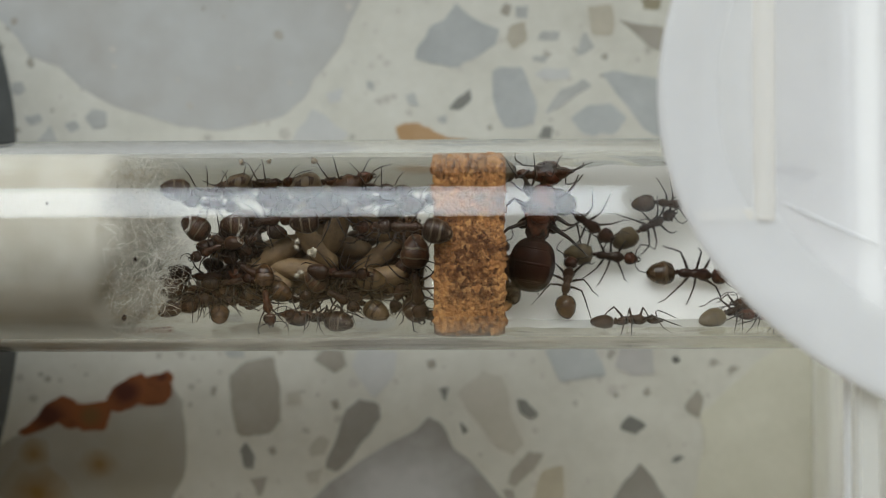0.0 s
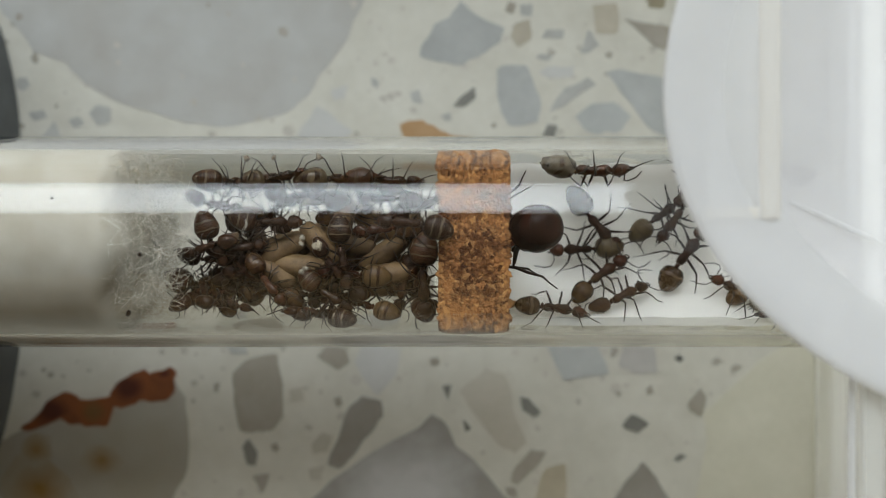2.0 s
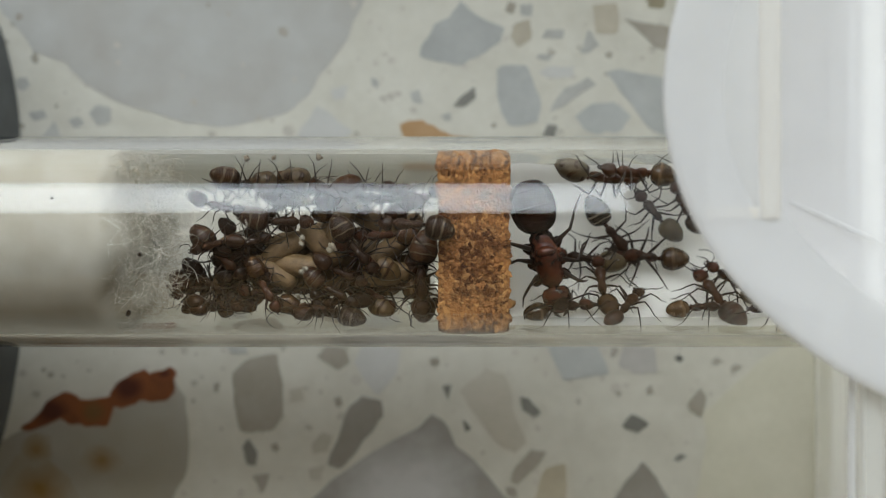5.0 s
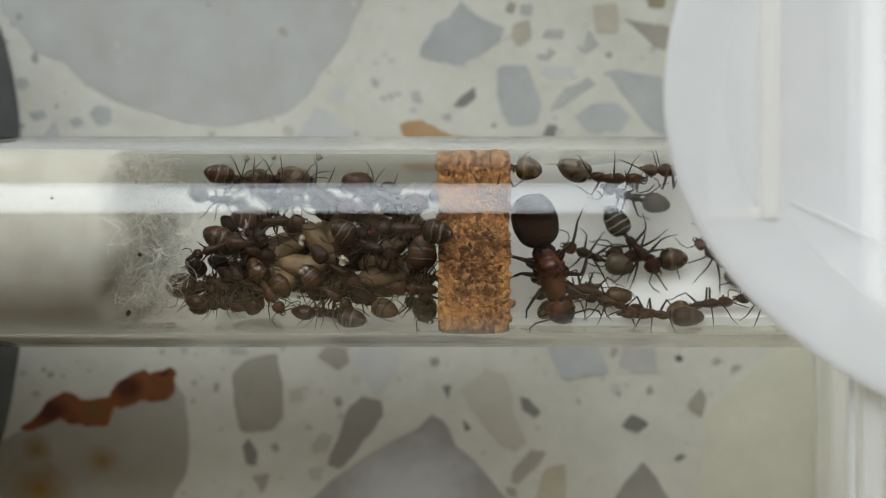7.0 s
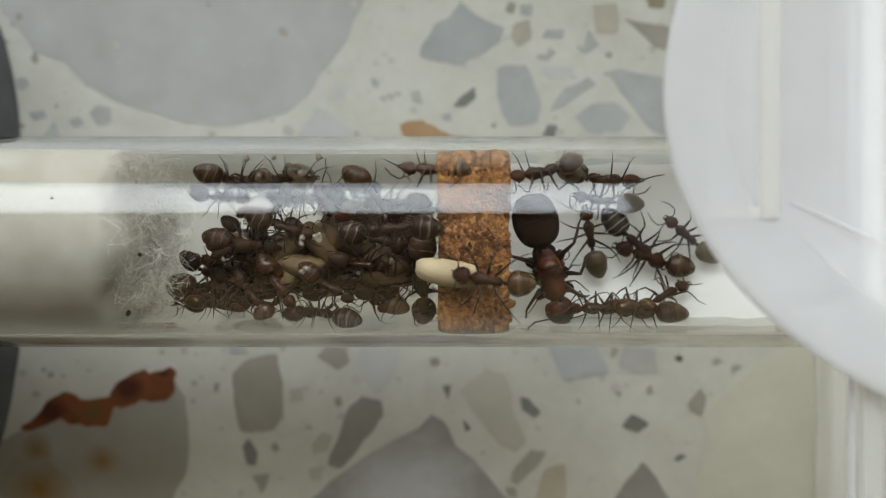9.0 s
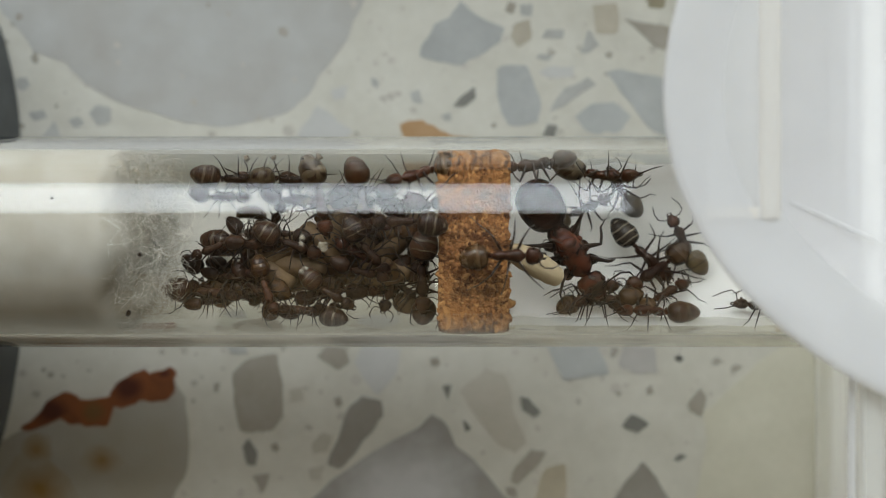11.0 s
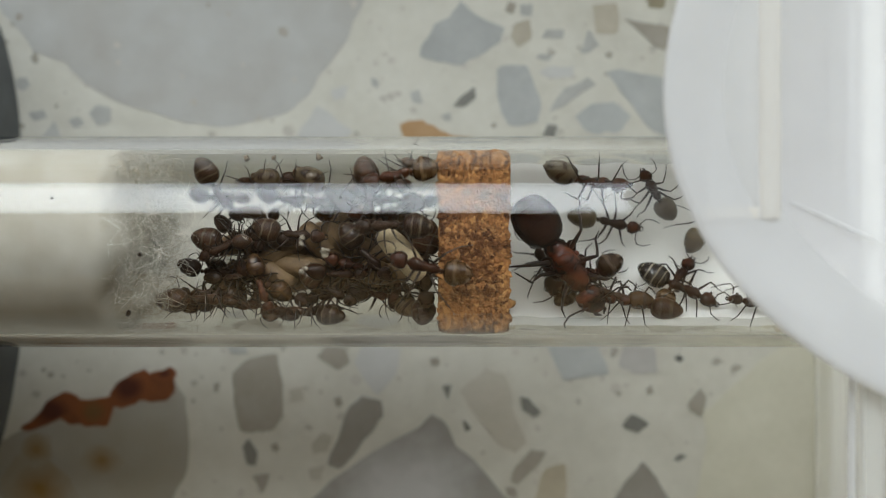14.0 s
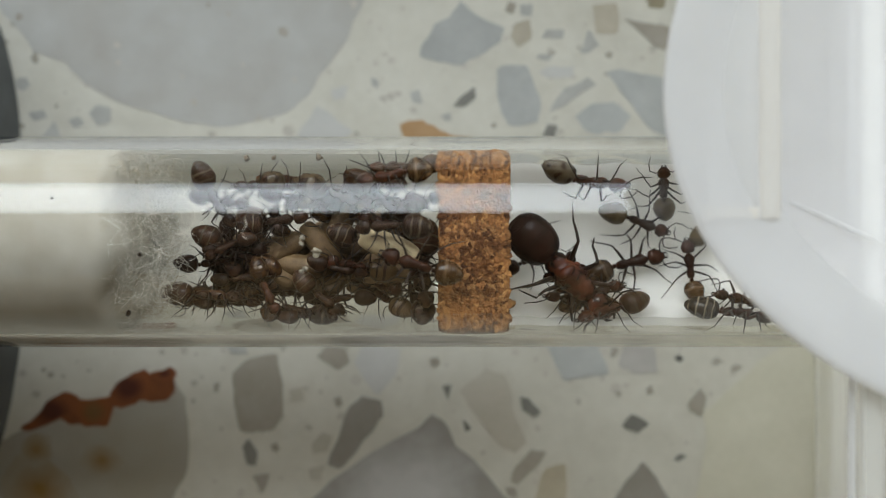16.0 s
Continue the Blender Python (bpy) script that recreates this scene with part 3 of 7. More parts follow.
# ---- cotton plug ----
def cotton_plug():
    plug = tagged(new("cotton_plug"), "white cotton wool plug with a frayed soiled end inside the tube", "cotton plug")
    bm = bmesh.new()
    seg, rows = 56, 46
    rings = []
    for i in range(rows):
        f = i / (rows - 1)
        x = -60 + 37.4 * f
        ring = []
        for k in range(seg):
            a = 2 * math.pi * k / seg
            q = Vector((x * 0.35, 2.2 * math.cos(a), 2.2 * math.sin(a)))
            dry = min(1.0, max(0.0, (x + 24.2) / 3.0 + 0.9 * noise.noise(q * 0.9) + 0.9 * noise.noise(q * 3.1)))
            r = 7.0 - 0.35 * dry - max(0.0, 0.12 * noise.noise(q * 2) - 0.03)
            front = max(0.0, (f - 0.95 + 0.03 * noise.noise(Vector((3.0, 1.6 * math.cos(a), 1.6 * math.sin(a))))) / 0.05)
            r *= 1 - 0.5 * front ** 3 - 0.10 * front * noise.noise(q * 2.5)
            xx = x + front * 2.6 * noise.noise(q * 1.1)
            ring.append(bm.verts.new((xx, r * math.cos(a), AX + r * math.sin(a))))
        rings.append(ring)
    for a, b in zip(rings, rings[1:]):
        for k in range(seg):
            bm.faces.new((a[k], b[k], b[(k + 1) % seg], a[(k + 1) % seg]))
    bm.faces.new(rings[-1][::-1])
    bm.faces.new(rings[0])
    bmesh.ops.recalc_face_normals(bm, faces=bm.faces)
    part("wad", bm, M_COTTON, plug)
    rng = random.Random(2)
    for name, m, count, lab in (("fibre_tangle", M_FIBRE, 1250, "loose curling cotton fibres"), ("soiled_tangle", M_SOIL, 260, "brownish soiled cotton fibres"), ("fuzz", M_FUZZ, 2600, "dull fuzzy cotton fringe")):
        bm = bmesh.new()
        for _ in range(count):
            a, r = rng.uniform(0, 2 * math.pi), 6.7 * math.sqrt(rng.random())
            if name == "soiled_tangle":
                a = rng.choice((rng.gauss(0.45, 0.25), rng.gauss(math.pi + 0.2, 0.8), rng.gauss(2.2, 0.6)))
                r = rng.uniform(4.8, 6.8)
            p = Vector((rng.triangular(-25.5, -20.3, -22.6) if name == "fuzz" else rng.triangular(-27.0, -19.4, -23.0), r * math.cos(a), AX + r * math.sin(a)))
            if name == "fibre_tangle" and (p.y > 2.6 or p.y < -4.6) and rng.random() < 0.85:
                continue
            d = Vector((rng.gauss(0, 0.6), rng.gauss(0, 1), rng.gauss(0, 1))).normalized()
            turn = Vector((rng.gauss(0, 1), rng.gauss(0, 1), rng.gauss(0, 1))).normalized()
            pts = []
            for _ in range(9):
                q = p.copy()
                rr = math.hypot(q.y, q.z - AX)
                if rr > 6.85:
                    q.y, q.z = q.y * 6.85 / rr, AX + (q.z - AX) * 6.85 / rr
                pts.append(q)
                p = q + d * 0.33
                d = (d + turn.cross(d) * 0.45 + Vector((rng.gauss(0, 0.15),) * 3)).normalized()
            tube(bm, pts, [rng.choice((0.006, 0.009, 0.012, 0.018))] * 9, 3)
        part(name, bm, m, plug, lab)["kind"] = "stuff"
    for pts in ([(-18.7, 3.1), (-18.1, 3.0), (-17.6, 2.4), (-17.4, 1.7), (-17.6, 1.0), (-18.1, 0.6), (-18.6, 0.5)], [(-13.9, 1.5), (-13.8, 1.1), (-14.1, 0.7), (-14.0, 0.3), (-13.7, 0.1)], [(-19.6, 1.2), (-19.2, 0.6), (-19.3, -0.1), (-19.9, -0.3), (-20.3, 0.2)]):
        bm = bmesh.new()
        tube(bm, [(x, y, AX + math.sqrt(6.95 ** 2 - y * y)) for x, y in pts], [0.018] * len(pts), 5)
        part("loose_fibre", bm, M_FIBRE, plug, "single white fibre curled on the glass")
    return plug


cotton_plug()


# ---- cork block ----
def cork_block():
    cork = tagged(new("cork_block"), "rough granular brown cork block wedged inside the tube", "cork")
    bm = bmesh.new()
    seg, rows, x0, x1 = 96, 24, -0.28, 4.85
    rings = []
    for i in range(rows + 1):
        x = x0 + (x1 - x0) * i / rows
        ring = []
        for k in range(seg):
            a = 2 * math.pi * k / seg
            y, z = 6.98 * math.sin(a), 6.98 * math.cos(a)
            z = min(z, 3.6 + 0.10 * y, 4.6 - 1.3 * (y - 5.0))
            q = Vector((x, y, z))
            g = 0.20 * noise.noise(q * 2.2) + 0.14 * noise.noise(q * 5.0)
            edge = 1 - 0.03 * (abs(i / rows - 0.5) * 2) ** 8
            s = edge * (1 + min(g, 0.0) * 0.10)
            dx = (0.16 * noise.noise(Vector((y, z, 3.1)) * 0.9) + 0.07 * noise.noise(Vector((y, z, 7.7)) * 3)) * (1 if i in (0, rows) else 0.6)
            ring.append(bm.verts.new((x + dx, y * s, AX + z * s + (0.5 * g if z > 3 else 0))))
        rings.append(ring)
    for a, b in zip(rings, rings[1:]):
        for k in range(seg):
            bm.faces.new((a[k], b[k], b[(k + 1) % seg], a[(k + 1) % seg]))
    for ring, flip in ((rings[0], 1), (rings[-1], 0)):
        c = bm.verts.new((sum(v.co.x for v in ring) / seg, 0, AX - 1))
        for k in range(seg):
            bm.faces.new((ring[k], ring[(k + 1) % seg], c))
    bmesh.ops.recalc_face_normals(bm, faces=bm.faces)
    part("body", bm, M_CORK, cork)
    rng = random.Random(8)
    gold = (1 + math.sqrt(5)) / 2
    ico = [Vector(v).normalized() for v in ((-1, gold, 0), (1, gold, 0), (-1, -gold, 0), (1, -gold, 0), (0, -1, gold), (0, 1, gold), (0, -1, -gold), (0, 1, -gold), (gold, 0, -1), (gold, 0, 1), (-gold, 0, -1), (-gold, 0, 1))]
    tris = [(0, 11, 5), (0, 5, 1), (0, 1, 7), (0, 7, 10), (0, 10, 11), (1, 5, 9), (5, 11, 4), (11, 10, 2), (10, 7, 6), (7, 1, 8), (3, 9, 4), (3, 4, 2), (3, 2, 6), (3, 6, 8), (3, 8, 9), (4, 9, 5), (2, 4, 11), (6, 2, 10), (8, 6, 7), (9, 8, 1)]
    verts, faces = [], []
    for i in range(4400):
        x, y = rng.uniform(x0 + 0.16, x1 - 0.16), rng.uniform(-6.0, 5.9)
        z = min(3.6 + 0.10 * y, math.sqrt(6.9 ** 2 - y * y), 4.6 - 1.3 * (y - 5.0)) + AX
        r = rng.choice((0.06, 0.10, 0.14, 0.19, 0.25, 0.36)) * rng.uniform(0.8, 1.2)
        turn = Matrix.Rotation(rng.uniform(0, 6.3), 3, "Z") @ Matrix.Rotation(rng.uniform(-0.3, 0.3), 3, "X")
        for v in ico:
            q = Vector((v.x * 1.35, v.y * 0.9, v.z * 0.32)) * (r * rng.uniform(0.7, 1.25))
            q = turn @ q
            verts.append(((x + q.x) * MM, (y + q.y) * MM, (z + q.z - 0.2 * r) * MM))
        faces += [tuple(12 * i + k for k in t) for t in tris]
    me = bpy.data.meshes.new("granules")
    me.from_pydata(verts, [], faces)
    me.materials.append(M_GRANULE)
    shared("granules", me, cork, "golden and dark brown cork granules")["kind"] = "stuff"
    return cork


cork_block()


# ---- plastic box with a hole for the tube, and a round lid on it ----
def plastic_box():
    ob = tagged(new("plastic_box"), "cloudy clear plastic box that the tube runs into", "plastic box")
    x0, x1, y0, y1, h = 34.6, 110.0, -60.0, 60.0, 21.28
    LEAN = 0.212
    bm = bmesh.new()
    seg = 48
    hole = 8.02
    face = []
    for x in (x0, x0 + 1.2):
        inner = [bm.verts.new((x, hole * math.sin(2 * math.pi * k / seg), 8.0 + hole * math.cos(2 * math.pi * k / seg))) for k in range(seg)]
        outer = []
        for k in range(seg):
            s, c = math.sin(2 * math.pi * k / seg), math.cos(2 * math.pi * k / seg)
            f = min(60 / abs(s) if abs(s) > 1e-6 else 1e9, (h + 1.2 - 8.0) / c if c > 1e-6 else 1e9, (8.0 - FLOOR) / -c if c < -1e-6 else 1e9)
            outer.append(bm.verts.new((x, f * s, min(h, 8.0 + f * c))))
        face.append((inner, outer))
    (i0, o0), (i1, o1) = face
    for k in range(seg):
        j = (k + 1) % seg
        bm.faces.new((i0[k], i0[j], o0[j], o0[k]))
        bm.faces.new((i1[k], o1[k], o1[j], i1[j]))
        bm.faces.new((i0[k], i1[k], i1[j], i0[j]))
        bm.faces.new((o0[k], o0[j], o1[j], o1[k]))
    # the wall leans out towards its lip
    for v in bm.verts:
        v.co.x -= LEAN * (v.co.z - FLOOR)
    bmesh.ops.recalc_face_normals(bm, faces=bm.faces)
    part("side_wall", bm, M_BOX, ob, "cloudy leaning side wall with a round hole", smooth=False)
    for lo, hi in (((x1 - 1.2, y0, FLOOR), (x1, y1, h)), ((x0 + 1.2, y0, FLOOR), (x1 - 1.2, y0 + 1.2, h)), ((x0 + 1.2, y1 - 1.2, FLOOR), (x1 - 1.2, y1, h))):
        part("side_wall", box(bmesh.new(), lo, hi, 0.2), M_BOX, ob, smooth=False)
    part("base", box(bmesh.new(), (x0 + 1.2, y0 + 1.2, FLOOR + 0.1), (x1 - 1.2, y1 - 1.2, FLOOR + 1.2), 0.1), M_BOX, ob, smooth=False)
    top = x0 - LEAN * (h - FLOOR)
    part("lip", box(bmesh.new(), (top - 0.25, -60.2, h - 0.75), (top + 1.3, 60.2, h - 0.01), 0.2), M_LIP, ob, "rounded cream lip", smooth=False)
    part("lip_edge", box(bmesh.new(), (top - 0.75, -60.2, h - 1.3), (top - 0.28, 60.2, h - 0.85), 0.12), M_RIM, ob, "thin turned edge under the lip", smooth=False)
    part("foot_rim", box(bmesh.new(), (x0 - 0.25, -59.5, FLOOR + 0.02), (x0, 59.5, FLOOR + 0.9), 0.1), M_BOX, ob, smooth=False)
    return ob


def round_lid():
    lid = tagged(new("round_lid"), "translucent milky round plastic lid lying on the box", "lid")
    cx, cy, z = 37.94, 10.82, 21.3
    lid.location = (cx * MM, cy * MM, z * MM)
    seg = 160

    def ring(bm, prof):
        # a round outline with four faint corners
        rs = []
        for r, zz in prof:
            row = []
            for k in range(seg):
                a = 2 * math.pi * k / seg
                q = (r + 1.09) * (1 + 0.0121 * math.cos(4 * a) + 0.0175 * math.sin(4 * a))
                row.append(bm.verts.new((q * math.cos(a), q * math.sin(a), zz)))
            rs.append(row)
        return rs

    bm = bmesh.new()
    prof = [(21.9, 0.1), (22.2, 0.3), (22.27, 0.6), (22.15, 0.85), (21.85, 0.93), (21.45, 0.92), (21.0, 0.89), (20.5, 0.84), (20.0, 0.78), (19.4, 0.71), (18.8, 0.65), (18.2, 0.6), (17.6, 0.56), (17.0, 0.53), (19.0, 0.3)]
    rs = ring(bm, prof)
    for a, b in zip(rs, rs[1:] + rs[:1]):
        for k in range(seg):
            bm.faces.new((a[k], a[(k + 1) % seg], b[(k + 1) % seg], b[k]))
    bmesh.ops.recalc_face_normals(bm, faces=bm.faces)
    part("rim", bm, M_RIM, lid, "thick rounded milky rim", smooth=False)
    bm = bmesh.new()
    rs = ring(bm, [(17.0, 0.53), (16.4, 0.51), (15.8, 0.5), (14.0, 0.5), (0.5, 0.5), (0.5, 0.05), (12.0, 0.05), (14.5, 0.2)])
    for a, b in zip(rs, rs[1:] + rs[:1]):
        for k in range(seg):
            bm.faces.new((a[k], a[(k + 1) % seg], b[(k + 1) % seg], b[k]))
    bm.faces.new(rs[4])
    bm.faces.new(rs[5][::-1])
    bmesh.ops.recalc_face_normals(bm, faces=bm.faces)
    part("panel", bm, M_LID, lid, "thin translucent panel", smooth=False).visible_shadow = False
    bm = bmesh.new()
    tube(bm, [(x - cx, y - cy, 0.55) for x, y in ((22.3, 2.6), (24.5, 1.6), (27.6, 0.2), (28.6, -0.3))], [0.02, 0.09, 0.09, 0.02], 6)
    part("moulded_line", bm, M_RIM, lid, "fine raised line")
    return lid, (cx, cy, z)


plastic_box()
round_lid()
# white strip of tape across the lid
tape = tagged(new("tape_strip"), "strip of matt white tape with folded edges stuck on the lid", "tape")
part("sheet", box(bmesh.new(), (17.05, 2.2, 21.82), (20.45, 24.0, 21.92), 0.03), M_TAPE, tape, smooth=False)
bm = bmesh.new()
seg = 8
for i in range(41):
    y = 1.45 + 22.5 * i / 40
    w = 0.06 * noise.noise(Vector((0, y * 0.5, 2.0)))
    for k in range(seg + 1):
        f = k / seg
        bm.verts.new((20.45 + (1.45 + w) * f, y, 21.82 + 0.26 * math.sin(math.pi * f) ** 0.6))
bm.verts.ensure_lookup_table()
for i in range(40):
    for k in range(seg):
        a = i * (seg + 1) + k
        bm.faces.new([bm.verts[j] for j in (a, a + 1, a + seg + 2, a + seg + 1)])
part("folded_edge", bm, M_TAPE_EDGE, tape, "thicker white folded edge")
part("folded_edge", box(bmesh.new(), (16.9, 1.45, 21.82), (20.44, 2.2, 21.95), 0.05), M_TAPE_EDGE, tape, smooth=False)


def debris(name, label, at, size, material, seed, flat=1.0):
    rng = random.Random(seed)
    bm = bmesh.new()
    bmesh.ops.create_icosphere(bm, subdivisions=2, radius=size)
    for v in bm.verts:
        v.co *= 0.8 + 0.75 * noise.noise(v.co * 1.7 / size + Vector((seed, 0, 0)))
        v.co.z *= flat
    ob = tagged(part(name, bm, material), label, "debris", "debris in the tube")
    ob.location = Vector(at) * MM


debris("seed_ball", "small round brown seed stuck to the tube wall", (-14.9, 6.4, 8.3), 0.3, M_HUSK, 3)
for k, (x, y, z, s) in enumerate(((-9.3, 6.3, 9.4, 0.3), (-12.6, 6.2, 9.6, 0.22))):
    debris("husk", "brown husk fragment on the tube wall", (x, y, z), s, M_HUSK, 30 + k, 0.5)
debris("cork_crumb", "loose cork crumb beside the cork block", (5.35, -5.1, 4.0), 0.5, M_CORK_PALE, 9, 0.6)
debris("cork_crumb", "reddish crumb at the side of the tube", (26.6, -6.0, 5.2), 0.6, M_CORK, 10, 0.5)
for k, (x, y) in enumerate(((-27.6, 2.95), (-21.3, -0.9), (-22.6, -4.9))):
    debris("speck", "tiny black speck on the cotton", (x, y, AX + math.sqrt((7.14 if k == 0 else 7.0) ** 2 - y * y) - 0.05), 0.12 + 0.05 * k, M_BLACK, 40 + k, 0.6)


# ---- ants ----
def leg_mesh(name, hip, knee, ankle, toe, fat=1.0):
    bm = bmesh.new()
    hip, knee, ankle, toe = map(Vector, (hip, knee, ankle, toe))
    mid = hip.lerp(knee, 0.45) + Vector((0, 0, 0.10))
    shin = knee.lerp(ankle, 0.5) + (knee - hip).normalized() * 0.08
    pts = [hip, hip.lerp(mid, 0.35), mid, hip.lerp(knee, 0.85), knee, shin, ankle, ankle.lerp(toe, 0.5) + Vector((0, 0, 0.05)), toe]
    tube(bm, pts, [r * fat for r in (0.10, 0.105, 0.105, 0.075, 0.065, 0.06, 0.045, 0.033, 0.024)], 6)
    return finish(name, bm, M_LEG)


def feeler_mesh(name, pts, fat=1.0):
    bm = bmesh.new()
    tube(bm, pts, [0.05 * fat] * (len(pts) - 2) + [0.055 * fat, 0.035 * fat], 5)
    return finish(name, bm, M_LEG)


def plated(cx, length, width, height, z, lo=0.0, hi=1.0, n=29, puff=1.0):
    """Profile rows of a gaster: four overlapping plates, broad in front of the middle and drawn out to a point behind."""
    rows = []
    for i in range(n):
        f = lo + (hi - lo) * i / (n - 1)
        a = math.pi * min(max(f, 0.02), 0.98)
        s = math.sin(a) ** 0.8 * (1 + 0.24 * math.cos(a) * -1.0)
        if f < 0.35:
            s *= 0.80 + 0.20 * (f / 0.35) ** 0.8
        plate = (1.0 - f) / 0.235
        s *= 1 + 0.055 * (plate - math.floor(plate) - 0.5)
        rows.append((cx - length / 2 * math.cos(a), width / 2 * s * puff, height / 2 * s * puff, z))
    return rows


def gaster_meshes(length, width, bands, dark, pale, wave=0.05, bend=0.0):
    turn = Matrix.Translation((-1.3, 0, 0.85)) @ Matrix.Rotation(radians(bend), 4, "Z") @ Matrix.Translation((1.3, 0, -0.85))
    bm = bmesh.new()
    lathe(bm, plated(-1.30 - length / 2, length, width, width * 0.92, 0.85), 18)
    bm.transform(turn)
    body = finish("gaster", bm, dark)
    rings = []
    for lo, hi in bands:
        bm = bmesh.new()
        lathe(bm, plated(-1.30 - length / 2, length, width, width * 0.92, 0.85, lo, hi, 6, 1.012), 18)
        for v in bm.verts:
            v.co.x += wave * math.sin(5 * math.atan2(v.co.z - 0.85, v.co.y) + 40 * lo)
        bm.transform(turn)
        rings.append(finish("band", bm, pale))
    return body, rings


def make_ant(name, label, spread, gaster, tint, seed, head_size=1.0):
    """An ant facing +x with its feet on z = 0: head, mesosoma, petiole, gaster, six legs, two feelers."""
    r = random.Random(seed)
    root = tagged(new(name), label, "ant", "ants of the colony")
    bm = bmesh.new()
    lathe(bm, [(-1.05, 0.12, 0.14, 0.82), (-0.92, 0.28, 0.32, 0.86), (-0.6, 0.37, 0.42, 0.92), (-0.3, 0.34, 0.36, 0.95), (-0.12, 0.28, 0.29, 0.98), (0.0, 0.33, 0.34, 1.0), (0.22, 0.40, 0.42, 1.01), (0.38, 0.37, 0.38, 1.0),
               (0.5, 0.44, 0.42, 0.97), (0.8, 0.52, 0.48, 0.96), (1.05, 0.44, 0.41, 0.93), (1.25, 0.26, 0.25, 0.92), (1.42, 0.13, 0.14, 0.92)], 14)
    shared("mesosoma", finish("mesosoma", bm, tint), root)
    bm = bmesh.new()
    lathe(bm, [(-1.42, 0.07, 0.08, 0.78), (-1.28, 0.16, 0.15, 0.82), (-1.18, 0.20, 0.36, 0.98), (-1.06, 0.14, 0.30, 0.95), (-0.92, 0.09, 0.10, 0.82)], 10)
    shared("petiole", finish("petiole", bm, tint), root)
    body, rings = gaster_meshes(*gaster)
    g = shared("gaster", body, root)
    for me in rings:
        shared("band", me, g, "pale amber band")
    h = head_size
    bm = bmesh.new()
    lathe(bm, [(1.38, 0.12 * h, 0.12 * h, 0.92), (1.45, 0.42 * h, 0.30 * h, 0.92), (1.6, 0.58 * h, 0.42 * h, 0.92), (1.6 + 0.3 * h, 0.64 * h, 0.46 * h, 0.90), (1.6 + 0.6 * h, 0.57 * h, 0.41 * h, 0.86),
               (1.6 + 0.85 * h, 0.42 * h, 0.30 * h, 0.82), (1.6 + 1.0 * h, 0.24 * h, 0.18 * h, 0.79), (1.6 + 1.08 * h, 0.12 * h, 0.10 * h, 0.78)], 14)
    head = shared("head", finish("head", bm, M_RED if tint is M_RED or r.random() < 0.4 else M_BLACK), root)
    for s in (-1, 1):
        bm = bmesh.new()
        bmesh.ops.create_icosphere(bm, subdivisions=2, radius=0.11, matrix=Matrix.Translation((1.6 + 0.35 * h, s * 0.53 * h, 0.92 + 0.26 * h)))
        shared("eye", finish("eye", bm, M_BLACK), head)
        bm = bmesh.new()
        x = 1.6 + h
        tube(bm, [(x - 0.05, s * 0.19 * h, 0.78), (x + 0.2 * h, s * 0.19 * h, 0.75), (x + 0.34 * h, s * 0.04 * h, 0.74)], [0.09, 0.08, 0.03], 5)
        shared("mandible", finish("mandible", bm, M_LEG), head)
        bend = r.uniform(-0.35, 0.35)
        shared("antenna", feeler_mesh("antenna", [(1.6 + 0.75 * h, s * 0.24 * h, 1.1), (1.6 + 0.8 * h, s * 0.75, 1.35), (1.9 + 0.8 * h, s * (1.15 + bend), 1.35), (2.5 + 0.8 * h, s * (1.2 + bend), 1.05), (3.2 + 0.8 * h + bend, s * (0.95 + bend), 0.6)]), root)
        for i, (hx, kx, ax, tx, ky, ay, ty) in enumerate(((0.75, 1.35, 2.0, 2.5, 1.25, 1.9, 2.25), (0.25, 0.25, 0.2, 0.15, 1.4, 2.3, 2.85), (-0.3, -0.9, -1.7, -2.4, 1.35, 2.1, 2.6))):
            j = lambda: r.uniform(-0.35, 0.35)
            a = j()
            shared("leg", leg_mesh("leg", (hx, s * 0.24, 0.72), (kx + a, s * ky * spread, 1.75 + 0.5 * j()), (ax + 1.6 * a, s * ay * spread, 0.55), (tx + 2 * a, s * (ty + 0.5 * j()) * spread, 0.04)), root)
    return root


